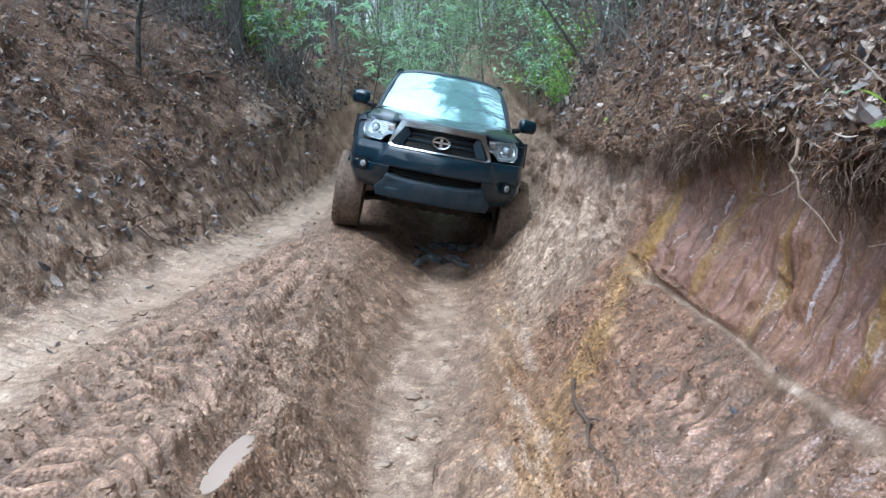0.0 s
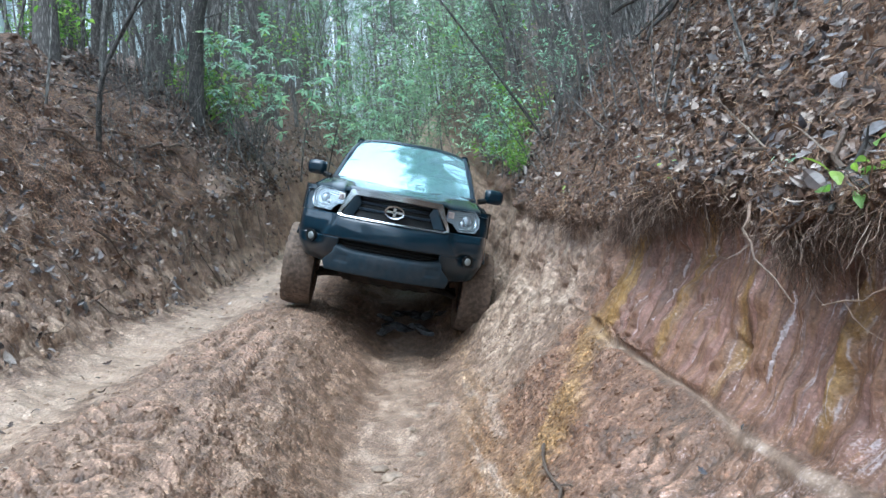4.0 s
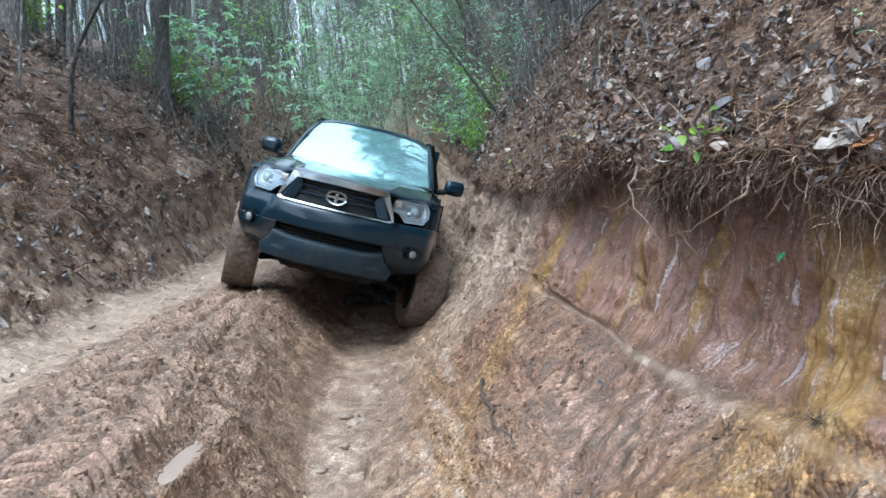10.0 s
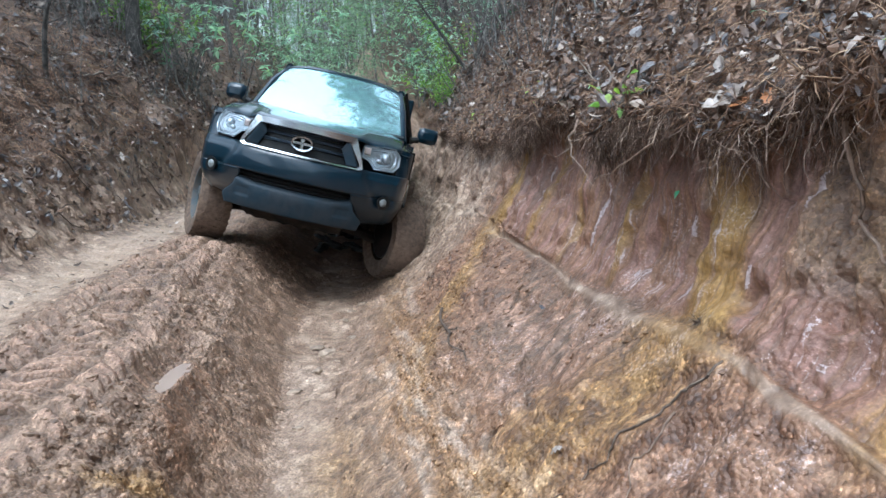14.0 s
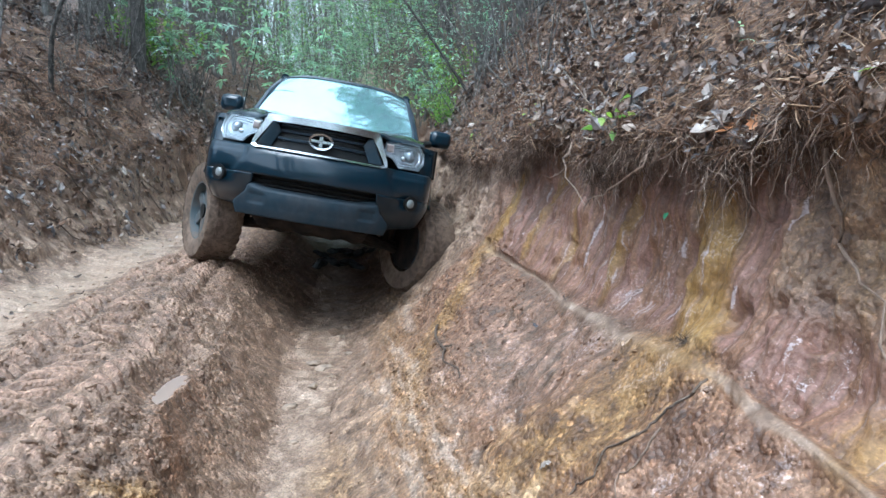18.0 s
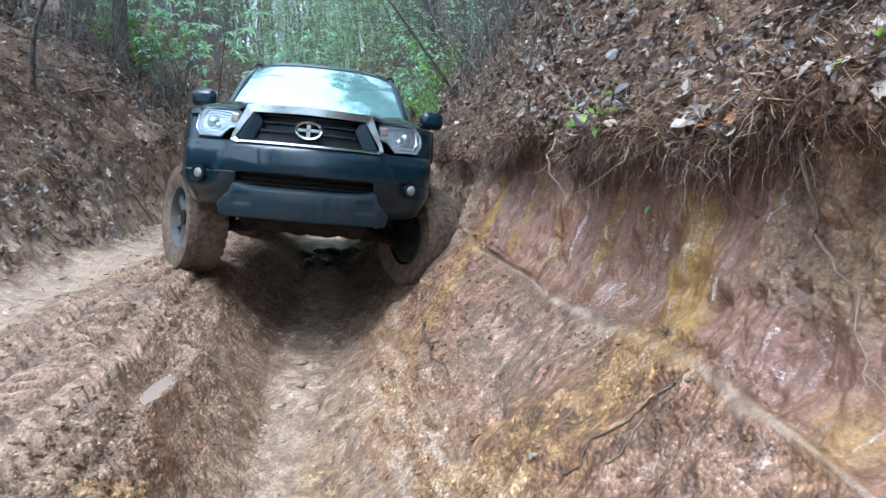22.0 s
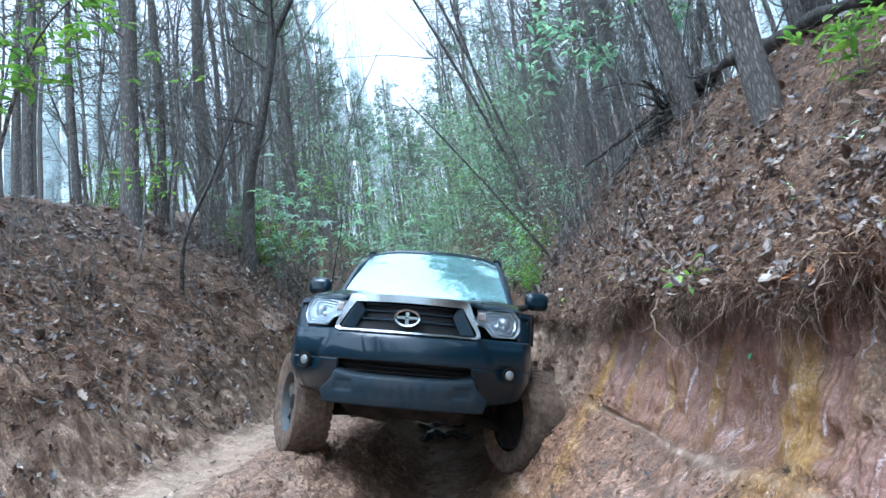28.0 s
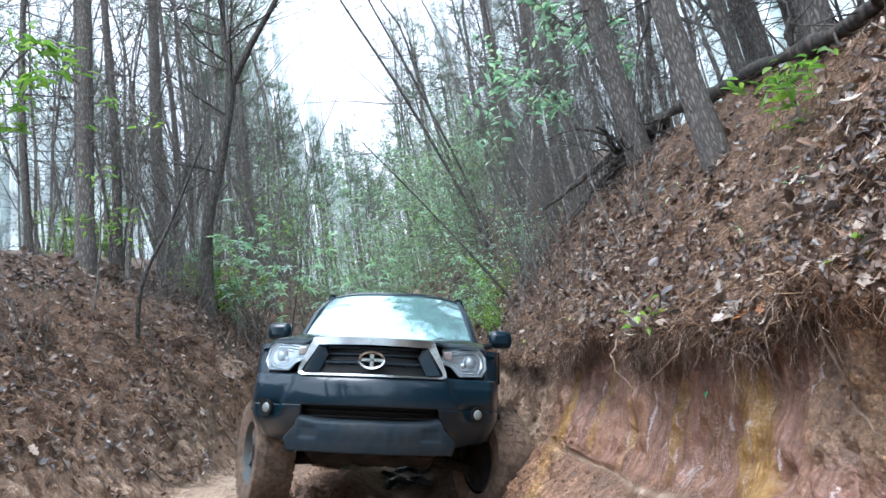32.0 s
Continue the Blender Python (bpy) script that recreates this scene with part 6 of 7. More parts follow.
clods("mud_clods", "broken wet clods on the churned mound", 18000, 0.6, 7.5, 6.7, 9.7, 0.0065, 1.4, lambda y, u: 1 - 0.4 * hump(u, 7.6, 0.7))
clods("mud_clods", "crumbs of clay on the slope under the cut", 26000, 0.0, 6.0, 11.9, 13.9, 0.0046, 1.4, lambda y, u: 1 - 0.4 * hump(u, 13.6, 0.35))
clods("mud_clods", "gravel and crumbs in the gully", 2500, 0.6, 7.0, 9.6, 11.9, 0.007, 1.1)
clods("mud_clods", "crumbs along the smooth track", 1600, 1.5, 8.0, 5.0, 6.9, 0.007, 1.1)
clods("earth_crumbs", "crumbling earth on the steep bank", 2200, 1.5, 9.0, 3.8, 5.1, 0.014, 1.0)
clods("earth_crumbs", "dark clumps of earth hanging at the lip of the cut", 5000, -0.3, 6.0, 16.3, 17.4, 0.018, 1.1)

for x, y, s, lab in (
    (-0.15, 4.02, 0.055, "rounded grey stone in the gully"), (-0.22, 4.16, 0.04, "flat grey stone in the gully"), (-0.10, 3.75, 0.03, "small stone in the gully"),
    (0.14, 5.3, 0.05, "dark wet stone in the gully"), (-0.03, 4.75, 0.03, "small stone in the gully"), (-0.33, 3.3, 0.035, "small ochre stone in the gully"),
    (0.03, 5.0, 0.03, "small stone in the gully"), (-0.28, 2.75, 0.025, "small stone in the gully"), (-0.22, 1.9, 0.10, "large flat stone half sunk in the gully"),
    (-0.36, 1.62, 0.07, "pale flat stone in the gully"), (-0.2, 3.5, 0.025, "small stone in the gully"), (0.02, 4.35, 0.03, "small stone in the gully"),
):
    bm = lump(int(1000 * (x + y)), 0.45, 3)
    bmesh.ops.scale(bm, vec=(s * rnd.uniform(1, 1.4), s * rnd.uniform(0.9, 1.2), s * 0.8), verts=bm.verts)
    ob = finish(bm, "stone", STONE, None, sharp=60)
    ob.matrix_basis = pose(x, y, ground_z(x, y) + s * 0.12, rnd.uniform(-10, 10), rnd.uniform(-10, 10), rnd.uniform(0, 360))
    tagged(ob, lab, "stone", "stones in the gully")
for y, u, s, lab in ((1.60, 12.62, 0.085, "slab of broken clay on the slope"), (1.50, 12.75, 0.05, "piece of broken clay on the slope"), (0.95, 12.9, 0.05, "ochre clay lump on the slope"), (0.62, 13.3, 0.05, "lump of pale clay on the slope"), (1.85, 13.55, 0.05, "pressed clay lump on the slope"), (2.0, 8.6, 0.045, "ochre clay lump on the mound"), (2.9, 8.95, 0.035, "pink clay lump on the mound")):
    p, n = on_sheet(y, u)
    bm = lump(int(y * 997), 0.5, 3)
    bmesh.ops.scale(bm, vec=(s * 1.0, s * 0.75, s * 0.45), verts=bm.verts)
    ob = finish(bm, "clay_lump", EARTH, None, sharp=60)
    i, j = int(np.searchsorted(Y_STEPS, y)), int(np.searchsorted(U_ALL, u))
    for key, val in MASKS.items():
        a = ob.data.attributes.new(key, "FLOAT", "POINT")
        a.data.foreach_set("value", np.full(len(ob.data.vertices), 0.62 if key == "chunk" else np.clip(val[i, j], 0, 1), np.float32))
    ob.matrix_basis = Matrix.Translation(p - n * s * 0.08) @ n.to_track_quat("Z", "Y").to_matrix().to_4x4() @ pose(0, 0, 0, 0, 0, rnd.uniform(0, 360))
    tagged(ob, lab, "clay lump")

# puddle in a tyre print on the mound
WATER, wa, wb_, wc = material("muddy_water", 0.06)
# muddy base kept pale to stand in for the sky's reflection
wc.inputs["Base Color"].default_value = rgb((0.43, 0.345, 0.29))
wc.inputs["Coat Weight"].default_value, wc.inputs["Coat Roughness"].default_value = 0.5, 0.15
bump(wa, wb_, wc, tex_noise(wa, wb_, 14, 3, 0.5, place(wa, wb_)), 0.05, 0.004)
bm = bmesh.new()
edge = []
for k in range(48):
    a = 6.28318 * k / 48
    dy = POOL[3] * 1.5 * math.sin(a)
    edge.append(bm.verts.new((POOL[0] - 0.03 * dy + POOL[2] * 1.5 * math.cos(a), POOL[1] + dy, POOL_Z)))
bm.faces.new(edge)
bmesh.ops.recalc_face_normals(bm, faces=bm.faces)
puddle = finish(bm, "puddle", WATER, None)
tagged(puddle, "shallow milky-brown puddle in a tyre print", "water", kind="structure")

# wet dark rubble and standing water far down the gully
WETROCK = plain("wet_slate", (0.085, 0.09, 0.095), 0.12, 0.0, 0.5, 22, 0.5, 0.02)
for k in range(14):
    x, y, s = rnd.gauss(0.03, 0.2), rnd.uniform(7.7, 8.6), rnd.uniform(0.04, 0.10)
    bm = lump(700 + k, 0.9, 2)
    bmesh.ops.scale(bm, vec=(s * rnd.uniform(0.9, 1.5), s, s * 0.8), verts=bm.verts)
    ob = finish(bm, "stone", WETROCK, None, sharp=35)
    ob.matrix_basis = pose(x, y, ground_z(x, y) + s * 0.15, rnd.uniform(-25, 25), rnd.uniform(-25, 25), rnd.uniform(0, 360))
    tagged(ob, "wet dark broken rock in the gully", "stone", "dark rocks up the gully")


# ---- trees and shrubs ----
def joined(parts):
    """Meshes given as (verts, faces) arrays joined."""
    vs, fs, base = [], [], 0
    for v, f in parts:
        vs.append(v)
        fs.append(f + base)
        base += len(v)
    return np.concatenate(vs), np.concatenate(fs)


def tube_np(path, radii, sides=5):
    p = np.array([q[:] for q in path], float)
    d = np.gradient(p, axis=0)
    d /= np.linalg.norm(d, axis=1, keepdims=True) + 1e-9
    a = np.cross(d, np.array([0.31, 0.87, 0.2]))
    a /= np.linalg.norm(a, axis=1, keepdims=True) + 1e-9
    b = np.cross(d, a)
    t = np.linspace(0, 2 * np.pi, sides, endpoint=False)
    ring = np.cos(t)[None, :, None] * a[:, None] + np.sin(t)[None, :, None] * b[:, None]
    v = (p[:, None] + ring * np.array(radii)[:, None, None]).reshape(-1, 3)
    i = np.arange(len(p) - 1)[:, None] * sides
    s = np.arange(sides)[None]
    q = np.stack([i + s, i + (s + 1) % sides, i + sides + (s + 1) % sides, i + sides + s], -1).reshape(-1, 4)
    return v, q


def branch_tree(r, p, d, length, radius, depth, wild, up, spread, out, tips, sides=5, kids=(2, 4)):
    steps = max(4, int(length / 0.28)) if depth else 4
    path = [Vector(p)]
    d = Vector(d).normalized()
    for _ in range(steps):
        d = (d + Vector((r.gauss(0, wild), r.gauss(0, wild), r.gauss(0, wild) + up))).normalized()
        path.append(path[-1] + d * (length / steps))
    out.append(tube_np(path, taper(radius, steps, 0.3), sides if depth > 1 else 3))
    if depth == 0:
        tips.extend(path[1:])
        return
    for _ in range(r.randint(*kids)):
        k = r.randint(max(1, int(steps * 0.3)), steps)
        side = Vector((r.gauss(0, 1), r.gauss(0, 1), r.gauss(0.15, 0.4))).normalized()
        branch_tree(r, path[k], d * (1 - spread) + side * spread, length * r.uniform(0.35, 0.65), max(0.0025, radius * (1 - 0.65 * k / steps) * 0.55), depth - 1, wild * 1.2, up * 0.6, spread, out, tips, sides, kids)
    tips.append(path[-1])


def leaf_cloud(points, per, radius, size, templates, r, droop=0.2):
    """Leaves set round twig points, as one (verts, tris)."""
    pts = np.array([p[:] for p in points for _ in range(per)], float)
    g = np.random.default_rng(r.randint(0, 10**6))
    pts = pts + g.normal(0, radius, pts.shape)
    n = g.normal(0, 0.45, pts.shape) + np.array([0, 0, 1.0])
    n /= np.linalg.norm(n, axis=1, keepdims=True)
    x = np.cross(g.normal(0, 1, pts.shape), n)
    x /= np.linalg.norm(x, axis=1, keepdims=True)
    fr = np.stack([x, np.cross(n, x), n], -1)
    s = size * g.uniform(0.6, 1.3, len(pts))
    vs, ts, base = [], [], 0
    pick = g.integers(0, len(templates), len(pts))
    for k, (tv, tt) in enumerate(templates):
        sel = np.where(pick == k)[0]
        v = np.einsum("nij,vj->nvi", fr[sel], tv) * s[sel][:, None, None] + pts[sel][:, None]
        vs.append(v.reshape(-1, 3))
        ts.append((tt[None] + (base + np.arange(len(sel)) * len(tv))[:, None, None]).reshape(-1, 3))
        base += len(sel) * len(tv)
    return np.concatenate(vs), np.concatenate(ts)


LEAVES = [simple_leaf(0.17, 0.35, 0.25, 3), simple_leaf(0.2, 0.6, -0.15, 3), simple_leaf(0.15, 0.2, 0.4, 3)]
TUFT = []
for k in range(3):
    v, t = [], []
    for j in range(9):
        a = Vector((rnd.gauss(0, 1), rnd.gauss(0, 1), rnd.gauss(0.3, 0.7))).normalized()
        b = a.orthogonal().normalized() * 0.035
        i = len(v)
        v += [tuple(b), tuple(-b), tuple(a * rnd.uniform(0.6, 1))]
        t.append((i, i + 1, i + 2))
    TUFT.append((np.array(v), np.array(t)))


def tree(name, label, cat, wood, wood_mat, crown=None, crown_mat=None, crown_name="crown", group=""):
    root = tagged(new(name), label, cat, group)
    v, f = joined(wood)
    t = new("trunk", raw_mesh("trunk", v, f, wood_mat, True))
    t.parent = root
    if crown is not None:
        c = new(crown_name, raw_mesh(crown_name, crown[0], crown[1], crown_mat))
        c.parent = root
    return root


def pine(seed, height, radius, lean=0.0, full=1):
    """Tall straight pine: bare lower trunk with dead stubs, needles high up."""
    r = random.Random(seed)
    n = 16
    path = [Vector((lean * height * (k / n) ** 1.5 + 0.04 * math.sin(k * 0.9 + seed), 0.05 * math.cos(k * 0.7 + seed), height * k / n - 0.25)) for k in range(n + 1)]
    wood = [tube_np(path, [radius * (1.25 if k == 0 else 1.0 - 0.75 * k / n) for k in range(n + 1)], 9)]
    tips = []
    for k in range(36):
        z = r.uniform(0.12, 0.62)
        q = path[int(z * n)].lerp(path[int(z * n) + 1], (z * n) % 1)
        a = r.uniform(0, 6.28)
        branch_tree(r, q, (math.cos(a), math.sin(a), r.uniform(-0.25, 0.2)), r.uniform(0.5, 2.2), 0.012, 1, 0.10, -0.02, 0.5, wood, [], 4, (0, 2))
    for k in range(22):
        z = r.uniform(0.6, 0.99)
        q = path[int(z * n)]
        a = r.uniform(0, 6.28)
        branch_tree(r, q, (math.cos(a), math.sin(a), 0.3), (1.15 - z) * 4.2, 0.03, 1, 0.12, 0.04, 0.5, wood, tips, 4, (2, 4))
    return wood, leaf_cloud(tips, full, 0.15, 0.24, TUFT, r)


PINES = []
for k, (h, rad, ln) in enumerate(((17, 0.13, 0.0), (15, 0.10, 0.01), (19, 0.16, -0.005), (13, 0.075, 0.02))):
    w, c = pine(60 + k, h, rad, ln)
    PINES.append(tree("pine_tree", "tall grey-brown pine with dead lower branches", "tree", w, BARK, c, NEEDLE, "needles", "pines of the wood"))


def put(proto, x, y, scale=1.0, turn=None, lean=(0, 0), sink=0.0, label=""):
    z = ground_z(x, y) - sink
    m = pose(x, y, z, lean[0], lean[1], rnd.uniform(0, 360) if turn is None else turn) @ Matrix.Diagonal((scale, scale, scale, 1))
    ob = copy_thing(proto, m)
    if label:
        ob["label"] = label
    return ob


def place_first(proto, x, y, **more):
    z = ground_z(x, y)
    proto.matrix_basis = pose(x, y, z, 0, 0, rnd.uniform(0, 360))


place_first(PINES[0], -3.95, 8.6)
place_first(PINES[1], -4.75, 12.0)
place_first(PINES[2], -4.6, 14.5)
place_first(PINES[3], -5.9, 11.0)
for x, y, k, s in ((-5.15, 8.2, 3, 0.95), (-4.6, 17.0, 3, 1.0), (-3.6, 19.5, 3, 1.1), (-3.9, 13.2, 3, 1.0)):
    put(PINES[k], x, y, s)
# right crest
put(PINES[0], 2.05, 3.75, 0.72, 40, (0, -5), 0.1, "dark pine leaning over the bank's crest")
put(PINES[0], 1.72, 2.0, 0.58, 10, (0, -3), 0.12, "rough-barked pine growing out of the leafy bank")
for x, y, k, s in ((3.5, 3.4, 1, 1.0), (3.9, 2.2, 0, 0.9), (4.4, 4.6, 3, 1.0), (4.8, 6.0, 3, 0.9), (4.6, 10.2, 0, 1.0), (5.6, 7.6, 1, 1.0), (3.6, 12.5, 1, 0.95), (4.4, 14.0, 3, 1.1), (5.8, 3.0, 2, 1.0), (6.4, 4.8, 0, 1.0), (3.4, 1.0, 1, 0.95), (4.2, -0.6, 0, 1.0), (-4.9, 4.6, 1, 1.0), (-6.2, 2.0, 0, 1.0), (-5.2, -2.5, 2, 1.0), (5.0, -3.0, 1, 1.0)):
    put(PINES[k], x, y, s, None, (0, rnd.uniform(-4, 1)))
for k in range(32):
    y = rnd.uniform(19, 48)
    side = rnd.random() < 0.6
    x = -rnd.uniform(4.4 + 0.05 * y, 9 + 0.6 * y) if side else rnd.uniform(4.2 + 0.05 * y, 7 + 0.6 * y)
    put(PINES[rnd.choice((0, 1, 1, 3, 3, 3, 2))], x, y, rnd.uniform(0.8, 1.2), None, (rnd.gauss(0, 1.5), rnd.gauss(0, 1.5)))


for k in range(12):
    y = rnd.uniform(20, 45)
    x = rnd.uniform(-0.36, -0.16) * y if k % 2 else rnd.uniform(0.02, 0.2) * y
    put(PINES[rnd.choice((1, 3, 3))], x, y, rnd.uniform(0.55, 0.9), None, (rnd.gauss(0, 2), rnd.gauss(0, 2)))


w, c = pine(71, 15, 0.12, 0.0, 12)
FULLPINE = tree("pine_tree", "tall pine with a dense dark crown, placed for shade and mirroring", "tree", w, BARK, c, NEEDLE, "needles", "pines of the wood")
FULLPINE.matrix_basis = pose(3.9, 12.0, ground_z(3.9, 12.0) - 0.1, 0, 0, 30)
# crowns set where the windscreen mirrors them
for x, y, sc in ((4.8, 13.6, 1.0), (3.5, 14.6, 0.95), (4.7, 10.5, 0.9), (5.4, 11.8, 1.0)):
    put(FULLPINE, x, y, sc, None, (0, -1), 0.1)
# mostly unseen pines, added to shade the right slope and cut
for x, y, sc in ((3.6, 0.2, 1.0), (4.6, 2.6, 1.05), (3.9, -2.4, 0.95), (5.4, -0.8, 1.0), (6.2, 1.6, 1.0), (4.4, -4.6, 1.0), (6.4, 4.2, 1.0)):
    put(FULLPINE, x, y, sc, None, (0, -2), 0.1)
w, c = pine(72, 16, 0.11, 0.0, 3)
MISTPINE = tree("pine_tree", "tall slender pine with thin grey-green needles", "tree", w, BARK, c, NEEDLE, "needles", "pines of the wood")
MISTPINE.matrix_basis = pose(-4.2, 24.0, ground_z(-4.2, 24.0) - 0.1, 0, 0, 30)
for k in range(7):
    y = rnd.uniform(26, 42)
    put(MISTPINE, rnd.uniform(-0.25, -0.115) * y, y, rnd.uniform(0.75, 1.1), None, (rnd.gauss(0, 2), rnd.gauss(0, 2)))
for k in range(16):
    put(PINES[rnd.choice((1, 3, 3, 0))], rnd.uniform(4.0, 9.0), rnd.uniform(0.5, 9.0), rnd.uniform(0.8, 1.1), None, (rnd.gauss(0, 2), rnd.gauss(-2, 2)))


# bare saplings and brush
def sapling(seed, height, radius, stems=1, wild=0.07, depth=3, kids=(3, 5)):
    r = random.Random(seed)
    wood, tips = [], []
    for _ in range(stems):
        a = r.uniform(0, 6.28)
        lean = 0.25 if stems > 1 else 0.06
        branch_tree(r, (r.gauss(0, 0.04 * stems), r.gauss(0, 0.04 * stems), -0.08), (lean * math.cos(a), lean * math.sin(a), 1), height * r.uniform(0.75, 1), radius, depth, wild, 0.06, 0.55, wood, tips, 6, kids)
    return wood, tips


BARE = []
for k, (h, rad, st) in enumerate(((5.5, 0.03, 1), (4.2, 0.022, 2), (3.0, 0.014, 3), (6.5, 0.04, 1), (2.2, 0.010, 4))):
    w, tips = sapling(200 + k, h, rad, st)
    BARE.append(tree("bare_sapling", "leafless grey-brown sapling with fine twigs", "tree", w, GREYBARK, group="bare brush along the trail"))
for proto, (x, y) in zip(BARE, ((-3.2, 12.0), (-3.4, 10.2), (2.4, 8.4), (2.9, 13.0), (1.75, 6.6))):
    place_first(proto, x, y)
for k in range(104):
    y = 5.5 + 26 * rnd.random() ** 1.3
    if rnd.random() < 0.5:
        x = rnd.uniform(1.65 + 0.03 * y, 3.6 + 0.06 * y)
    else:
        y = max(y, 9.0 + 4 * rnd.random())
        x = -rnd.uniform(2.9 + 0.02 * y, 4.8 + 0.06 * y)
    put(BARE[rnd.choice((0, 1, 2, 2, 4, 4, 4, 3))], x, y, rnd.uniform(0.7, 1.25), None, (rnd.gauss(0, 5), rnd.gauss(0, 6) - 4 * (x > 0) + 4 * (x < 0)))
for k in range(30):
    y = rnd.uniform(20, 46)
    put(BARE[rnd.choice((0, 1, 3))], rnd.uniform(-3.2, 3.2), y, rnd.uniform(0.9, 1.5))

# thin brush on both banks near the cut
for k in range(34):
    if k % 3:
        y, u = rnd.uniform(2.6, 9.0), rnd.uniform(17.5, 20.2)
    else:
        y, u = rnd.uniform(4.0, 11.0), rnd.uniform(2.6, 3.8)
    p, n = on_sheet(y, u)
    copy_thing(BARE[4 if k % 2 else 2], pose(p.x, p.y, p.z, rnd.gauss(0, 12), rnd.gauss(0, 14), rnd.uniform(0, 360)) @ Matrix.Diagonal((0.5, 0.5, 0.5, 1)))
for k in range(34):
    y = rnd.uniform(9, 26)
    x = rnd.choice((-1, 1)) * rnd.uniform(3.4 + 0.03 * y, 6 + 0.12 * y)
    put(BARE[rnd.choice((0, 3, 3))], x, y, rnd.uniform(1.0, 2.0), None, (rnd.gauss(0, 4), rnd.gauss(0, 4)))
# tall bare trees on both sides of the notch
for k in range(34):
    y = rnd.uniform(17, 38)
    x = rnd.uniform(-0.30, -0.10) * y if k % 3 else rnd.uniform(0.09, 0.26) * y
    put(BARE[rnd.choice((0, 3, 3, 1))], x, y, rnd.uniform(1.5, 2.5), None, (rnd.gauss(0, 3), rnd.gauss(0, 3)))
for k in range(28):
    y = rnd.uniform(5.0, 19)
    x = -rnd.uniform(4.6 + 0.1 * y, 8 + 0.45 * y)
    put(BARE[rnd.choice((0, 1, 2, 3))], x, y, rnd.uniform(0.9, 1.6))
    if k % 2:
        put(PINES[rnd.choice((0, 1, 3))], x - rnd.uniform(0.5, 4), y + rnd.uniform(0, 6), rnd.uniform(0.8, 1.1), None, (rnd.gauss(0, 1.5), rnd.gauss(0, 1.5)))
for k in range(18):
    put(BARE[rnd.choice((0, 1, 3))], rnd.uniform(2.9, 6.5), rnd.uniform(1.2, 8.0), rnd.uniform(0.8, 1.5), None, (rnd.gauss(0, 5), rnd.gauss(-4, 5)))
for k in range(16):
    y = rnd.uniform(32, 60)
    put(MISTPINE, rnd.uniform(-0.12, 0.06) * y, y, rnd.uniform(0.5, 0.75), None, (rnd.gauss(0, 2), rnd.gauss(0, 2)))
# far wood closing the notch
for k in range(60):
    y = rnd.uniform(34, 90)
    put(PINES[rnd.choice((1, 3, 3, 0))], rnd.uniform(-0.55 * y, 0.55 * y), y, rnd.uniform(0.7, 1.2), None, (rnd.gauss(0, 2), rnd.gauss(0, 2)))
for k in range(60):
    y = rnd.uniform(24, 70)
    put(BARE[rnd.choice((0, 1, 3))], rnd.uniform(-0.25 * y, 0.25 * y), y, rnd.uniform(1.0, 2.0))


def trunk_thing(name, label, path, r0, mat, r, twigs=8, twig_len=1.2, sides=9, cat="tree"):
    n = len(path) - 1
    wood = [tube_np(path, taper(r0, n, 0.35), sides)]
    tips = []
    for _ in range(twigs):
        k = r.randint(int(n * 0.3), n)
        a = r.uniform(0, 6.28)
        branch_tree(r, path[k], (math.cos(a), math.sin(a), r.uniform(0, 0.7)), twig_len * r.uniform(0.5, 1.2), r0 * 0.22, 2, 0.12, 0.04, 0.5, wood, tips, 5, (2, 3))
    return tree(name, label, cat, wood, mat), tips


def curve(points, n=10):
    pts = [Vector(p) for p in points]
    out = []
    for a, b in zip(range(len(pts) - 1), range(1, len(pts))):
        p0, p1, p2, p3 = pts[max(a - 1, 0)], pts[a], pts[b], pts[min(b + 1, len(pts) - 1)]
        for k in range(n):
            t = k / n
            out.append(0.5 * ((2 * p1) + (p2 - p0) * t + (2 * p0 - 5 * p1 + 4 * p2 - p3) * t * t + (3 * p1 - p0 - 3 * p2 + p3) * t**3))
    return out + [pts[-1]]


r9 = random.Random(9)
# crooked forked tree on the left shoulder
bx, by = -2.95, 11.0
bz = ground_z(bx, by) - 0.1
fork = (-2.21, 11.0, 8.13)
forked = tagged(new("forked_tree"), "crooked dark bare tree forking over the trail", "tree")
main = curve([(bx, by, bz), (-2.86, 11, bz + 1.6), (-2.55, 11.05, 6.6), fork, (-2.28, 11, 9.2), (-2.15, 11.1, 11.5)], 7)
for nm, tubes in (("trunk", tube_np(main, taper(0.115, len(main) - 1, 0.35), 10)), ("limb", tube_np(curve([fork, (-1.75, 10.9, 8.9), (-1.11, 10.8, 9.9), (-0.6, 10.7, 11.2)], 6), taper(0.075, 18, 0.4), 8))):
    t = new(nm, raw_mesh(nm, tubes[0], tubes[1], DARKBARK, True))
    t.parent = forked
for k in range(16):
    q = main[r9.randint(10, len(main) - 1)]
    a = r9.uniform(0, 6.28)
    wood = []
    branch_tree(r9, q, (math.cos(a), math.sin(a), 0.5), r9.uniform(1.0, 2.2), 0.022, 2, 0.12, 0.05, 0.5, wood, [], 5, (2, 4))
    v, f = joined(wood)
    t = new("branch", raw_mesh("branch", v, f, DARKBARK, True))
    t.parent = forked
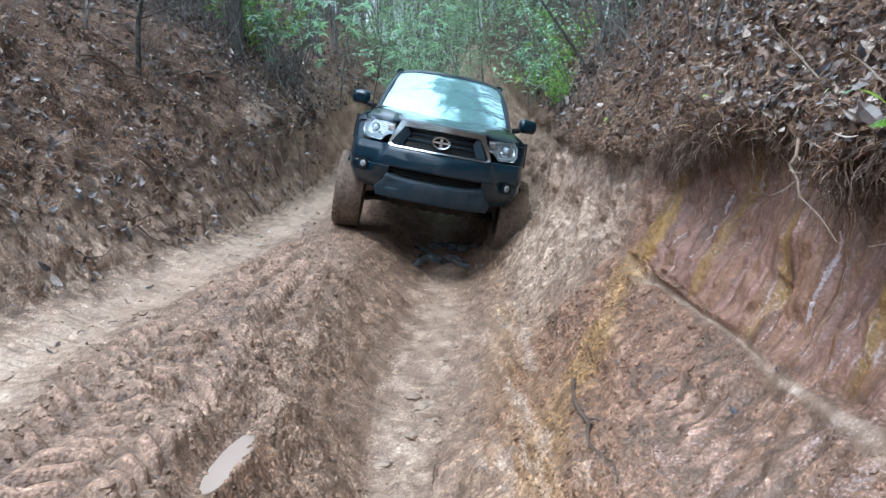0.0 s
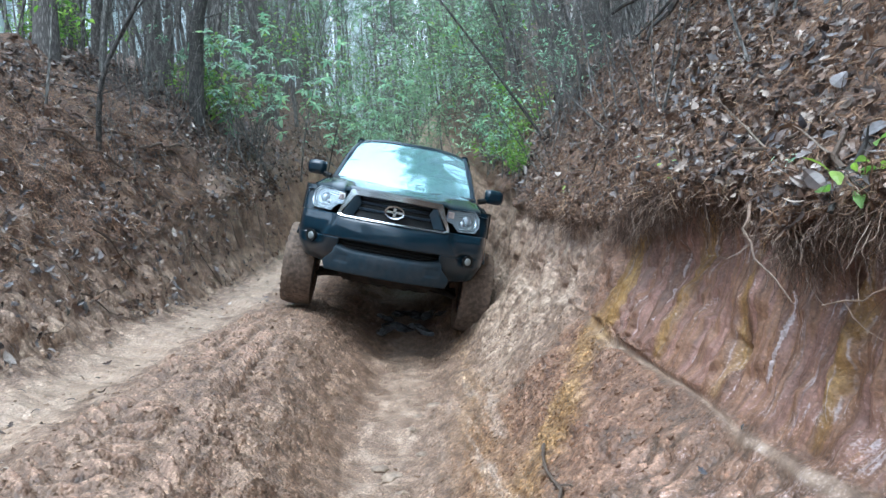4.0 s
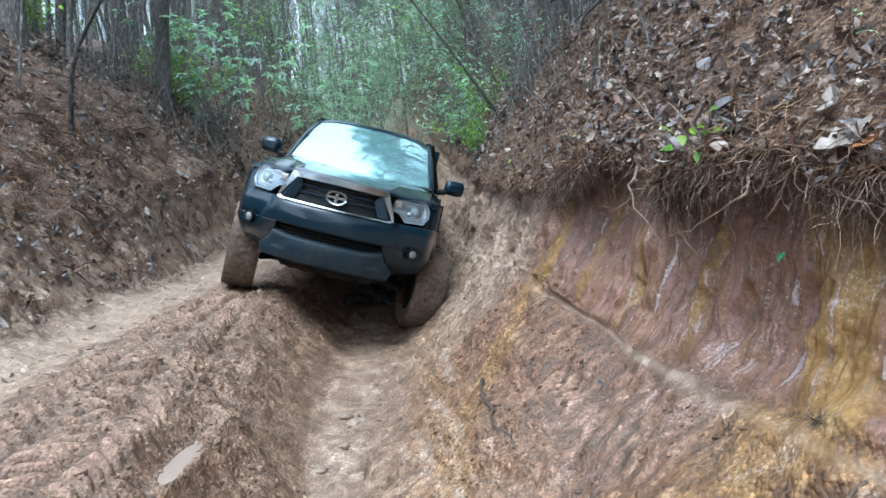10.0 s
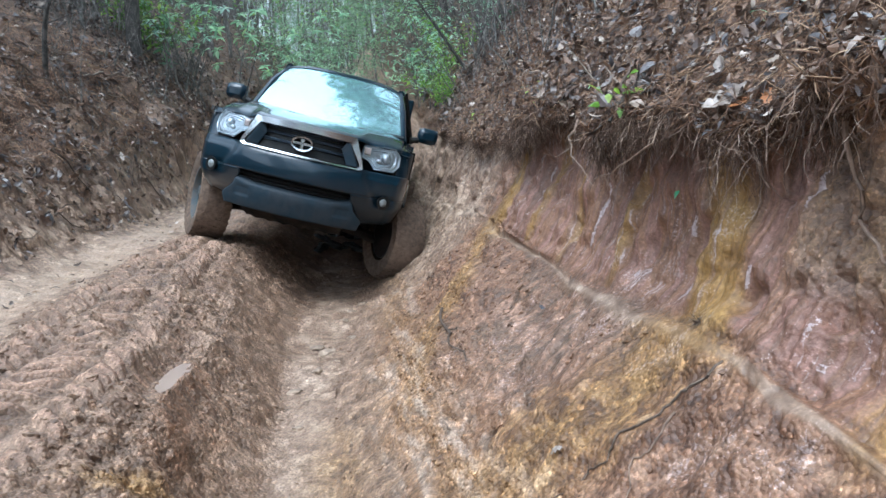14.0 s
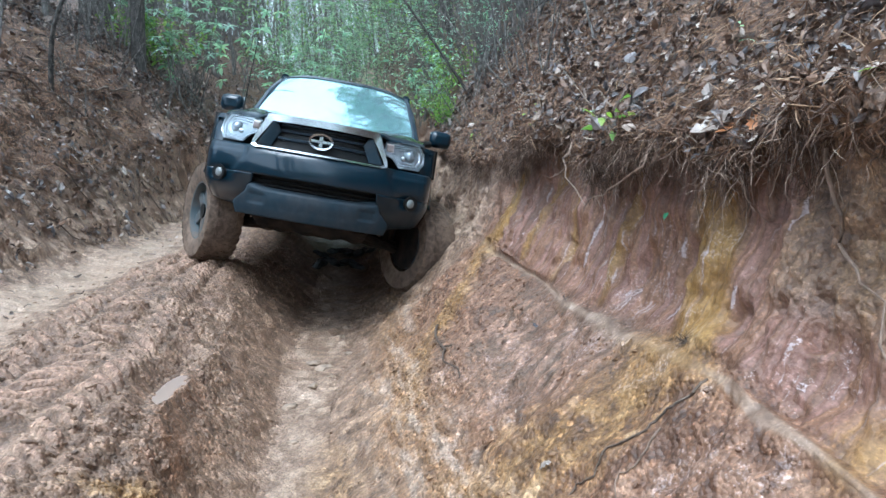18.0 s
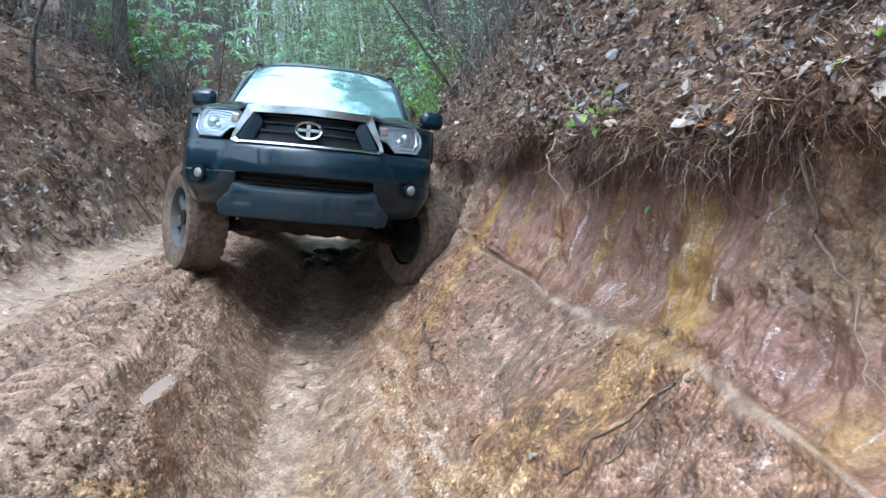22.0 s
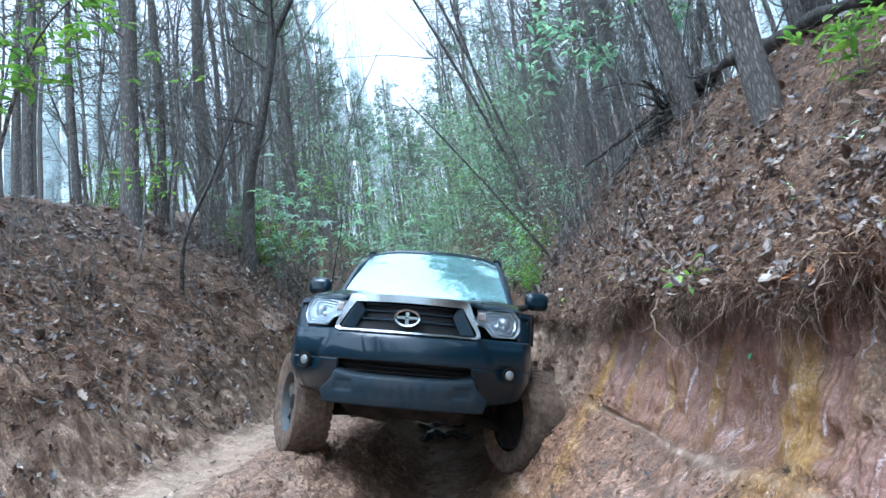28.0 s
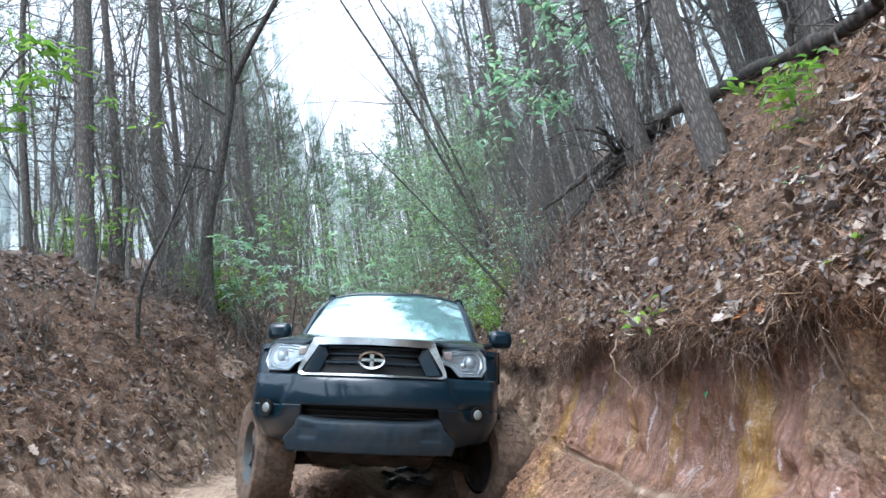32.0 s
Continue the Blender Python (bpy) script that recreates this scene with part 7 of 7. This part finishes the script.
# thin leaning stems over the trail
for pts, r0 in (([(2.5, 14.0, 4.9), (2.2, 14.0, 6.2), (1.1, 14.0, 9.2), (0.0, 14.0, 11.8), (-0.4, 14, 13.0)], 0.05), ([(2.7, 14.6, 5.2), (2.35, 14.6, 7.0), (1.5, 14.6, 9.8), (0.75, 14.6, 12.0), (0.5, 14.6, 13)], 0.045), ([(1.9, 9.0, 2.9), (1.3, 9.1, 3.9), (0.6, 9.2, 5.0), (0.0, 9.3, 5.9)], 0.022), ([(-2.9, 7.2, 2.6), (-2.75, 7.0, 3.4), (-2.35, 6.9, 4.1), (-1.9, 6.8, 5.0)], 0.03)):
    trunk_thing("leaning_sapling", "thin bare stem leaning over the trail", curve(pts, 6), r0, DARKBARK, r9, 9, 1.0)
# pale-barked sapling
trunk_thing("pale_sapling", "slender sapling with pale peeling bark", curve([(2.2, 9.6, ground_z(2.2, 9.6) - 0.1), (2.5, 9.6, 4.65), (2.82, 9.6, 5.8), (3.05, 9.6, 7.0)], 6), 0.045, BIRCH, r9, 5, 0.9)

# leafy shrubs
SHRUBS = []
for k, (h, st, per, mat, lab) in enumerate(((1.5, 5, 1, GREEN, "evergreen laurel shrub with glossy wet leaves"), (1.1, 6, 2, SPRING, "low shrub with fresh yellow-green leaves"), (2.4, 4, 1, GREEN, "tall evergreen shrub with drooping leaves"), (3.6, 3, 1, SPRING, "young tree coming into pale green leaf"))):
    r = random.Random(300 + k)
    w, tips = sapling(300 + k, h, 0.014 + 0.006 * (h > 2), st, 0.10, 2, (3, 5))
    SHRUBS.append(tree("leafy_shrub", lab, "shrub", w, GREYBARK, leaf_cloud(tips, per, 0.08, 0.115, LEAVES, r), mat, "foliage", "green undergrowth"))
for proto, (x, y) in zip(SHRUBS, ((1.75, 13.4), (-2.85, 12.3), (2.4, 14.8), (-3.0, 17.5))):
    place_first(proto, x, y)


def whorls(tips, size, r, leaves=7):
    """Rosettes of long drooping leaves at twig ends, as one (verts, tris)."""
    g = np.random.default_rng(r.randint(0, 10**6))
    vs, ts, base = [], [], 0
    for p in tips:
        axis = Vector((r.gauss(0, 0.35), r.gauss(0, 0.35), 1)).normalized()
        a0 = axis.orthogonal().normalized()
        b0 = axis.cross(a0)
        for k in range(leaves):
            a = 6.28318 * (k + 0.3 * r.random()) / leaves
            x = (math.cos(a) * a0 + math.sin(a) * b0) + axis * r.uniform(-0.45, 0.25)
            x.normalize()
            y = axis.cross(x).normalized()
            tv, tt = LEAVES[int(g.integers(0, len(LEAVES)))]
            m3 = np.array([x[:], y[:], x.cross(y)[:]]).T
            vs.append(tv @ m3.T * size * r.uniform(0.7, 1.2) + np.array(p[:]))
            ts.append(tt + base)
            base += len(tv)
    return np.concatenate(vs), np.concatenate(ts)


# rosebay shrubs on the bank beside the trail
ROSEBAYS = []
for k, (h, st) in enumerate(((2.3, 6), (1.5, 5))):
    r = random.Random(360 + k)
    w, tips = sapling(360 + k, h, 0.02, st, 0.11, 2, (4, 6))
    ends = [q for q in tips[::12] if q.z > 0.4 * h]
    ROSEBAYS.append(tree("rosebay_shrub", "evergreen shrub with whorls of glossy pale-green wet leaves", "shrub", w, GREYBARK, whorls(ends, 0.165, r), GREEN, "foliage", "evergreen shrubs by the trail"))
place_first(ROSEBAYS[0], -2.25, 12.6)
place_first(ROSEBAYS[1], -2.35, 11.9)
for x, y, k, sc in ((-2.65, 13.4, 0, 0.75), (-3.3, 12.3, 1, 0.7), (-0.9, 19.0, 1, 1.3), (-0.3, 20.5, 1, 1.5), (1.6, 12.2, 1, 0.5), (2.3, 11.6, 0, 0.5)):
    put(ROSEBAYS[k], x, y, sc)
r = random.Random(350)
w, tips = sapling(350, 5.0, 0.03, 2, 0.10, 2, (4, 6))
LEAFING = tree("leafing_tree", "slender tree in green leaf, paled for haze", "tree", w, GREYBARK, leaf_cloud(tips, 3, 0.16, 0.19, LEAVES, r), SPRING2, "foliage", "leafing trees up the trail")
place_first(LEAFING, 0.6, 24.0)
for k in range(30):
    y = 15 + 40 * rnd.random() ** 1.4
    put(LEAFING, rnd.uniform(-0.2 * y, 0.2 * y) if y > 20 else rnd.uniform(1.9, 4.0), y, rnd.uniform(0.35, 0.75), None, (rnd.gauss(0, 4), rnd.gauss(0, 4)))
for k in range(8):
    y = rnd.uniform(18, 34)
    put(LEAFING, rnd.uniform(-0.15 * y, 0.13 * y), y, rnd.uniform(0.7, 0.95))
for x, y, sc in ((0.1, 16.5, 0.4), (0.5, 15.5, 0.35), (-0.4, 17.5, 0.45), (0.9, 14.5, 0.35), (-0.6, 19.5, 0.45), (0.5, 19.0, 0.5), (1.4, 18.0, 0.5), (1.9, 15.5, 0.5), (0.0, 22.0, 0.6), (1.55, 12.6, 0.35)):
    put(LEAFING, x, y, sc)
for x, y, k, s in ((-0.9, 21.5, 0, 1.3), (-2.4, 21.0, 3, 1.0), (-0.9, 24.0, 3, 0.9), (0.6, 27.0, 3, 1.0), (1.6, 22.0, 3, 0.9), (1.9, 17.0, 3, 0.8), (2.2, 13.6, 3, 0.9), (1.55, 9.6, 0, 0.7), (1.5, 8.4, 1, 0.4), (1.7, 11.5, 1, 0.9), (2.1, 15.0, 2, 1.0), (-1.0, 28.0, 3, 1.2), (0.2, 33.0, 3, 1.3), (-2.4, 30.0, 3, 1.3), (2.6, 29.0, 3, 1.2), (1.8, 7.4, 2, 0.45), (3.2, 20.0, 3, 1.1), (-3.6, 25.0, 3, 1.1), (-5.5, 13.0, 1, 1.0), (-4.6, 10.0, 1, 0.6)):
    put(SHRUBS[k], x, y, s)


def leafy_branch(name, label, pts, r0, leaf_mat, size, per, seed, spread=0.5, twigs=12, cat="shrub", most=9999):
    r = random.Random(seed)
    path = curve(pts, 6)
    wood, tips = [tube_np(path, taper(r0, len(path) - 1, 0.3), 6)], []
    for _ in range(twigs):
        k = r.randint(int(len(path) * 0.45), len(path) - 1)
        a = Vector((r.gauss(0, 1), r.gauss(0, 1), r.gauss(0, 0.6))).normalized()
        branch_tree(r, path[k], a, spread * r.uniform(0.5, 1.2), r0 * 0.3, 1, 0.15, -0.03, 0.5, wood, tips, 4, (1, 3))
    tips = r.sample(tips, min(most, len(tips)))
    return tree(name, label, cat, wood, GREYBARK, leaf_cloud(tips, per, 0.03, size, LEAVES, r), leaf_mat, "foliage")


leafy_branch("laurel_sapling", "evergreen sapling reaching over the cut", [(2.15, 5.0, ground_z(2.15, 5.0) - 0.1), (1.95, 4.8, 3.8), (1.5, 4.4, 4.1), (1.0, 4.1, 3.7)], 0.02, GREEN, 0.09, 2, 401, 0.45, 16)
leafy_branch("laurel_sapling", "evergreen sapling high on the bank", [(2.3, 4.2, ground_z(2.3, 4.2) - 0.1), (2.0, 4.2, 4.2), (1.6, 4.1, 4.7)], 0.018, GREEN, 0.09, 2, 402, 0.5, 14)
leafy_branch("leafy_sapling", "young tree with fresh green leaves on the steep bank", [(-2.95, 3.3, ground_z(-2.95, 3.3) - 0.1), (-2.6, 3.0, 2.9), (-2.2, 2.7, 3.5), (-1.9, 2.6, 3.75)], 0.018, SPRING, 0.09, 2, 403, 0.3, 14)
leafy_branch("leafy_sapling", "thin young tree with a few green leaves", [(-3.3, 7.0, ground_z(-3.3, 7.0) - 0.1), (-3.2, 7.0, 3.9), (-3.15, 7.0, 4.8), (-3.0, 6.9, 5.6)], 0.016, SPRING, 0.10, 1, 404, 0.5, 12)
leafy_branch("leafy_sapling", "small bright-leaved sapling on the leafy bank", [(1.78, 1.35, ground_z(1.78, 1.35) - 0.05), (1.74, 1.3, 2.25), (1.68, 1.22, 2.32)], 0.007, SPRING, 0.075, 1, 405, 0.18, 9)
leafy_branch("leafy_sapling", "bright-leaved seedling high on the bank", [(2.75, 2.0, ground_z(2.75, 2.0) - 0.05), (2.7, 2.0, 3.45), (2.6, 1.95, 3.6)], 0.008, SPRING, 0.08, 2, 406, 0.25, 9)
for y, u, mat, size, seed in ((0.36, 17.35, SPRING, 0.05, 411), (1.25, 17.9, GREEN, 0.035, 412), (1.42, 17.02, SPRING, 0.075, 413), (1.9, 17.3, GREEN, 0.03, 414), (0.9, 18.2, GREEN, 0.035, 415), (2.6, 17.2, SPRING, 0.035, 416), (3.2, 17.4, GREEN, 0.035, 417), (2.2, 18.4, GREEN, 0.04, 418), (0.2, 18.1, SPRING, 0.05, 419), (4.6, 17.3, SPRING, 0.05, 420), (1.47, 17.04, SPRING, 0.07, 421)):
    p, n = on_sheet(y, u)
    leafy_branch("seedling", "small green seedling among the dead leaves", [p - n * 0.02, p + n * 0.03 + Vector((-0.01, 0, 0.01)), p + n * 0.05 + Vector((-0.03, -0.01, 0.03))], 0.002, mat, size, 1, seed, 0.03, 1, "plant", 5)

# single leaves that catch the eye
def single_leaf(p, frame3, size, mat, label, template, cat="leaf"):
    v = np.einsum("ij,vj->vi", frame3, template[0]) * size + np.array(p[:])
    ob = new("fallen_leaf", raw_mesh("fallen_leaf", v, template[1], mat))
    s = ob.modifiers.new("thickness", "SOLIDIFY")
    s.thickness = 0.0012
    return tagged(ob, label, cat)


PALE = plain("pale_leaf", (0.27, 0.225, 0.19), 0.34, 0.0, 0.3, 60, 0.3)
RUST = plain("rust_leaf", (0.34, 0.14, 0.05), 0.35, 0.0, 0.35, 50, 0.3)
SLATE = plain("slate_leaf", (0.10, 0.10, 0.105), 0.4, 0.0, 0.35, 50, 0.3)
TEAL = plain("green_leaf", (0.05, 0.25, 0.12), 0.35, 0.0, 0.2, 50, 0.2)
for k, (y, u, mat, size, lab) in enumerate((
    (0.97, 17.28, PALE, 0.15, "large pale oak leaf on the lip"), (0.90, 17.22, PALE, 0.13, "pale lobed oak leaf on the lip"), (1.03, 17.4, PALE, 0.13, "pale dry oak leaf on the bank"), (0.86, 17.3, RUST, 0.08, "curled rust-brown leaf on the lip"), (0.93, 17.26, RUST, 0.08, "rust-brown leaf on the lip"),
    (1.25, 17.5, PALE, 0.10, "pale leaf on the bank"), (0.55, 17.6, SLATE, 0.085, "wet slate-grey leaf on the bank"), (0.46, 17.45, SLATE, 0.085, "wet dark grey leaf on the bank"), (0.5, 17.25, PALE, 0.11, "pale curled leaf on the bank"), (0.62, 18.0, PALE, 0.12, "pale oak leaf on the bank"),
    (1.88, 17.35, PALE, 0.09, "pale leaf on the bank"), (2.3, 17.1, PALE, 0.10, "pale leaf at the lip"), (2.2, 17.05, PALE, 0.08, "pale leaf at the lip"), (1.1, 17.9, SLATE, 0.10, "dark wet leaf on the bank"), (2.9, 17.6, PALE, 0.09, "pale leaf on the bank"), (0.3, 17.9, PALE, 0.12, "pale leaf on the bank"), (1.6, 18.3, PALE, 0.10, "pale leaf on the bank"), (1.07, 12.95, PALE, 0.055, "pale grey leaf stuck to the ochre clay"), (6.2, 4.3, SLATE, 0.14, "wet grey leaf on the steep bank"), (5.6, 4.25, PALE, 0.11, "pale leaf on the steep bank"), (4.9, 4.4, PALE, 0.10, "pale leaf on the steep bank"), (5.0, 4.75, SLATE, 0.13, "wet grey leaf on the steep bank"),
)):
    p, n = on_sheet(y, u)
    fr = frames_on(np.array([n[:]]), 0.25)[0]
    single_leaf(p + n * 0.02, fr, 0.85 * size, mat, lab, OAK[k % 4])
single_leaf(Vector((0.965, 1.08, 1.12)), np.array([[0.05, 0.9, -0.43], [-0.1, -0.43, -0.9], [-0.99, 0.1, 0.05]]).T @ np.eye(3), 0.05, TEAL, "small green leaf dangling from a root", LEAVES[0])

# tuft of dead roots where the runnel meets the ochre seam
bm = bmesh.new()
p, n = on_sheet(1.0, 14.1)
for _ in range(40):
    tube(wander(p, n + Vector((rnd.gauss(0, 0.8), rnd.gauss(0, 0.8), rnd.gauss(0, 0.8))), rnd.uniform(0.015, 0.045), 4, 0.5), taper(0.0016, 4), 4, False, bm)
tagged(finish(bm, "root_tuft", TWIG, None), "dark tuft of dead rootlets on the clay", "root")

# fallen log along the crest of the right bank
path = curve([(2.22, 4.75, 3.26), (2.19, 3.9, 3.20), (2.17, 3.1, 3.06), (2.17, 2.38, 2.86), (2.14, 1.5, 2.62), (2.12, 0.9, 2.50)], 6)
bm = tube([q + Vector((0, 0, 0.015 * math.sin(7 * k))) for k, q in enumerate(path)], [0.052 - 0.0006 * k + 0.014 * math.sin(2.3 * k) + rnd.uniform(-0.014, 0.014) for k in range(len(path))], 14)
log = tagged(finish(bm, "fallen_log", ROTTEN, None), "rotten dark log lying along the bank's crest", "log")
for k in range(24):
    q = path[rnd.randrange(len(path))]
    bm = tube(wander(q, (rnd.gauss(-0.3, 0.6), rnd.gauss(0, 0.6), rnd.gauss(0.1, 0.6)), rnd.uniform(0.25, 0.9), 8, 0.3), taper(rnd.choice((0.005, 0.008, 0.014)), 8), 6)
    part("broken_limb", bm, ROTTEN, log)


# torn root plate at the foot of the crest pines
plate = tagged(new("root_plate"), "dark torn root mass under the crest pines", "roots")
hub_p = Vector((2.12, 4.2, 3.12))
for k in range(34):
    d = (rnd.gauss(-0.5, 0.5), rnd.gauss(-0.1, 0.8), rnd.gauss(-0.25, 0.5))
    bm = tube(wander(hub_p + Vector((rnd.gauss(0, 0.1), rnd.gauss(0, 0.25), rnd.gauss(0, 0.08))), d, rnd.uniform(0.3, 0.8), 8, 0.3, 0.08), taper(rnd.choice((0.01, 0.02, 0.035)), 8), 6)
    part("root", bm, ROTTEN, plate)
bm = lump(912, 0.7, 3)
bmesh.ops.scale(bm, vec=(0.16, 0.42, 0.22), verts=bm.verts)
bmesh.ops.translate(bm, vec=hub_p + Vector((0.1, 0, -0.08)), verts=bm.verts)
part("earth_clump", bm, ROTTEN, plate)

# ---- unseen wood added behind the start, and far woods paled for haze all round ----
# unseen trees, added to darken what the truck's paint mirrors
for k in range(70):
    y = -rnd.uniform(6, 42)
    x = rnd.choice((-1, 1)) * rnd.uniform(2.6, 5 + 0.5 * abs(y))
    put(PINES[rnd.choice((0, 1, 3, 3, 2))], x, y, rnd.uniform(0.8, 1.2), None, (rnd.gauss(0, 2), rnd.gauss(0, 2)))
for k in range(26):
    y = -rnd.uniform(6, 30)
    put(SHRUBS[rnd.choice((0, 2, 3))], rnd.choice((-1, 1)) * rnd.uniform(2.2, 3 + 0.2 * abs(y)), y, rnd.uniform(0.9, 1.6))
# pale base colour for the far crowns: the haze is painted in
HAZE_PALE = plain("far_foliage_haze_tint", (0.50, 0.57, 0.57), 0.9, 0.0, 0.3, 0.7, 0)


def far_wood(a0, a1, radius, base, height, seed, label, wide=0.022, notch=0.0):
    """A ring of distant crowns: spires of uneven height on a rising slope, lower where the trail opens a notch."""
    verts, faces = [], []
    r = random.Random(seed)
    a = a0
    while a < a1:
        w = wide * r.uniform(0.5, 1.6)
        h = height * r.uniform(0.55, 1.1)
        if notch:
            h *= 1 - notch * math.exp(-(((a - 0.03) / 0.055) ** 2))
        rad = radius * r.uniform(0.94, 1.06)
        steps = 9
        for s in (-1, 1):
            i = len(verts)
            for k in range(steps + 1):
                z = k / steps
                f = (1.05 - 0.9 * max(0.0, z - 0.3)) * r.uniform(0.45, 1.15) if k < steps else 0.08
                for e in (-1, 1):
                    b = a + e * w * f * r.uniform(0.7, 1.2)
                    q = rad + s * 1.5 * f
                    verts.append((q * math.sin(b), q * math.cos(b), base + h * z))
            faces += [(i + 2 * k, i + 2 * k + 1, i + 2 * k + 3, i + 2 * k + 2) for k in range(steps)]
        a += w * r.uniform(0.8, 1.5)
    ob = new("backdrop", raw_mesh("backdrop", verts, faces, HAZE_PALE))
    return tagged(ob, label, "woods", kind="structure")


far_wood(-1.5, 1.5, 108, 14, 17, 881, "backdrop of far hillside woods, coloured pale for haze")
far_wood(-1.4, 1.4, 80, 9, 15, 882, "backdrop of nearer hillside trees, coloured pale for haze", 0.012)
far_wood(-1.4, 1.4, 66, 9, 40, 884, "backdrop of tall trees beside the trail's notch, coloured pale for haze", 0.006, 0.55)
# unseen ring behind the start, closing off the bright horizon in reflections
far_wood(1.6, 4.7, 62, -8, 20, 883, "unseen ring of pale woods added down the valley")


# ---- movement: the truck creeps down the gully, its wheels roll and steer ----
STEER = [(0, 2), (6, 3), (8, 5), (9.5, 11), (10.5, 15), (12, 22), (14, 24), (16.5, 26), (19, 29), (22, 27), (24, 26), (26, 26), (29, 27), (32, 25)]


def motions():
    walk(truck, [(t, pose(x, y, z, rx, ry, rz)) for t, x, y, z, rx, ry, rz in TRUCK_ROWS])
    y_first = TRUCK_ROWS[0][2]
    for hub, sx, yc in wheels:
        rows = []
        for t, x, y, z, rx, ry, rz in TRUCK_ROWS:
            turn = math.degrees((y_first - y) / RAD)
            steer = float(np.interp(t, [s[0] for s in STEER], [s[1] for s in STEER])) if yc == 0 else 0
            rows.append((t, Matrix.Translation((sx * 0.85, yc, RAD - 0.005)) @ pose(0, 0, 0, 0, 0, steer) @ pose(0, 0, 0, turn, 0, 0)))
        walk(hub, rows)


motions()
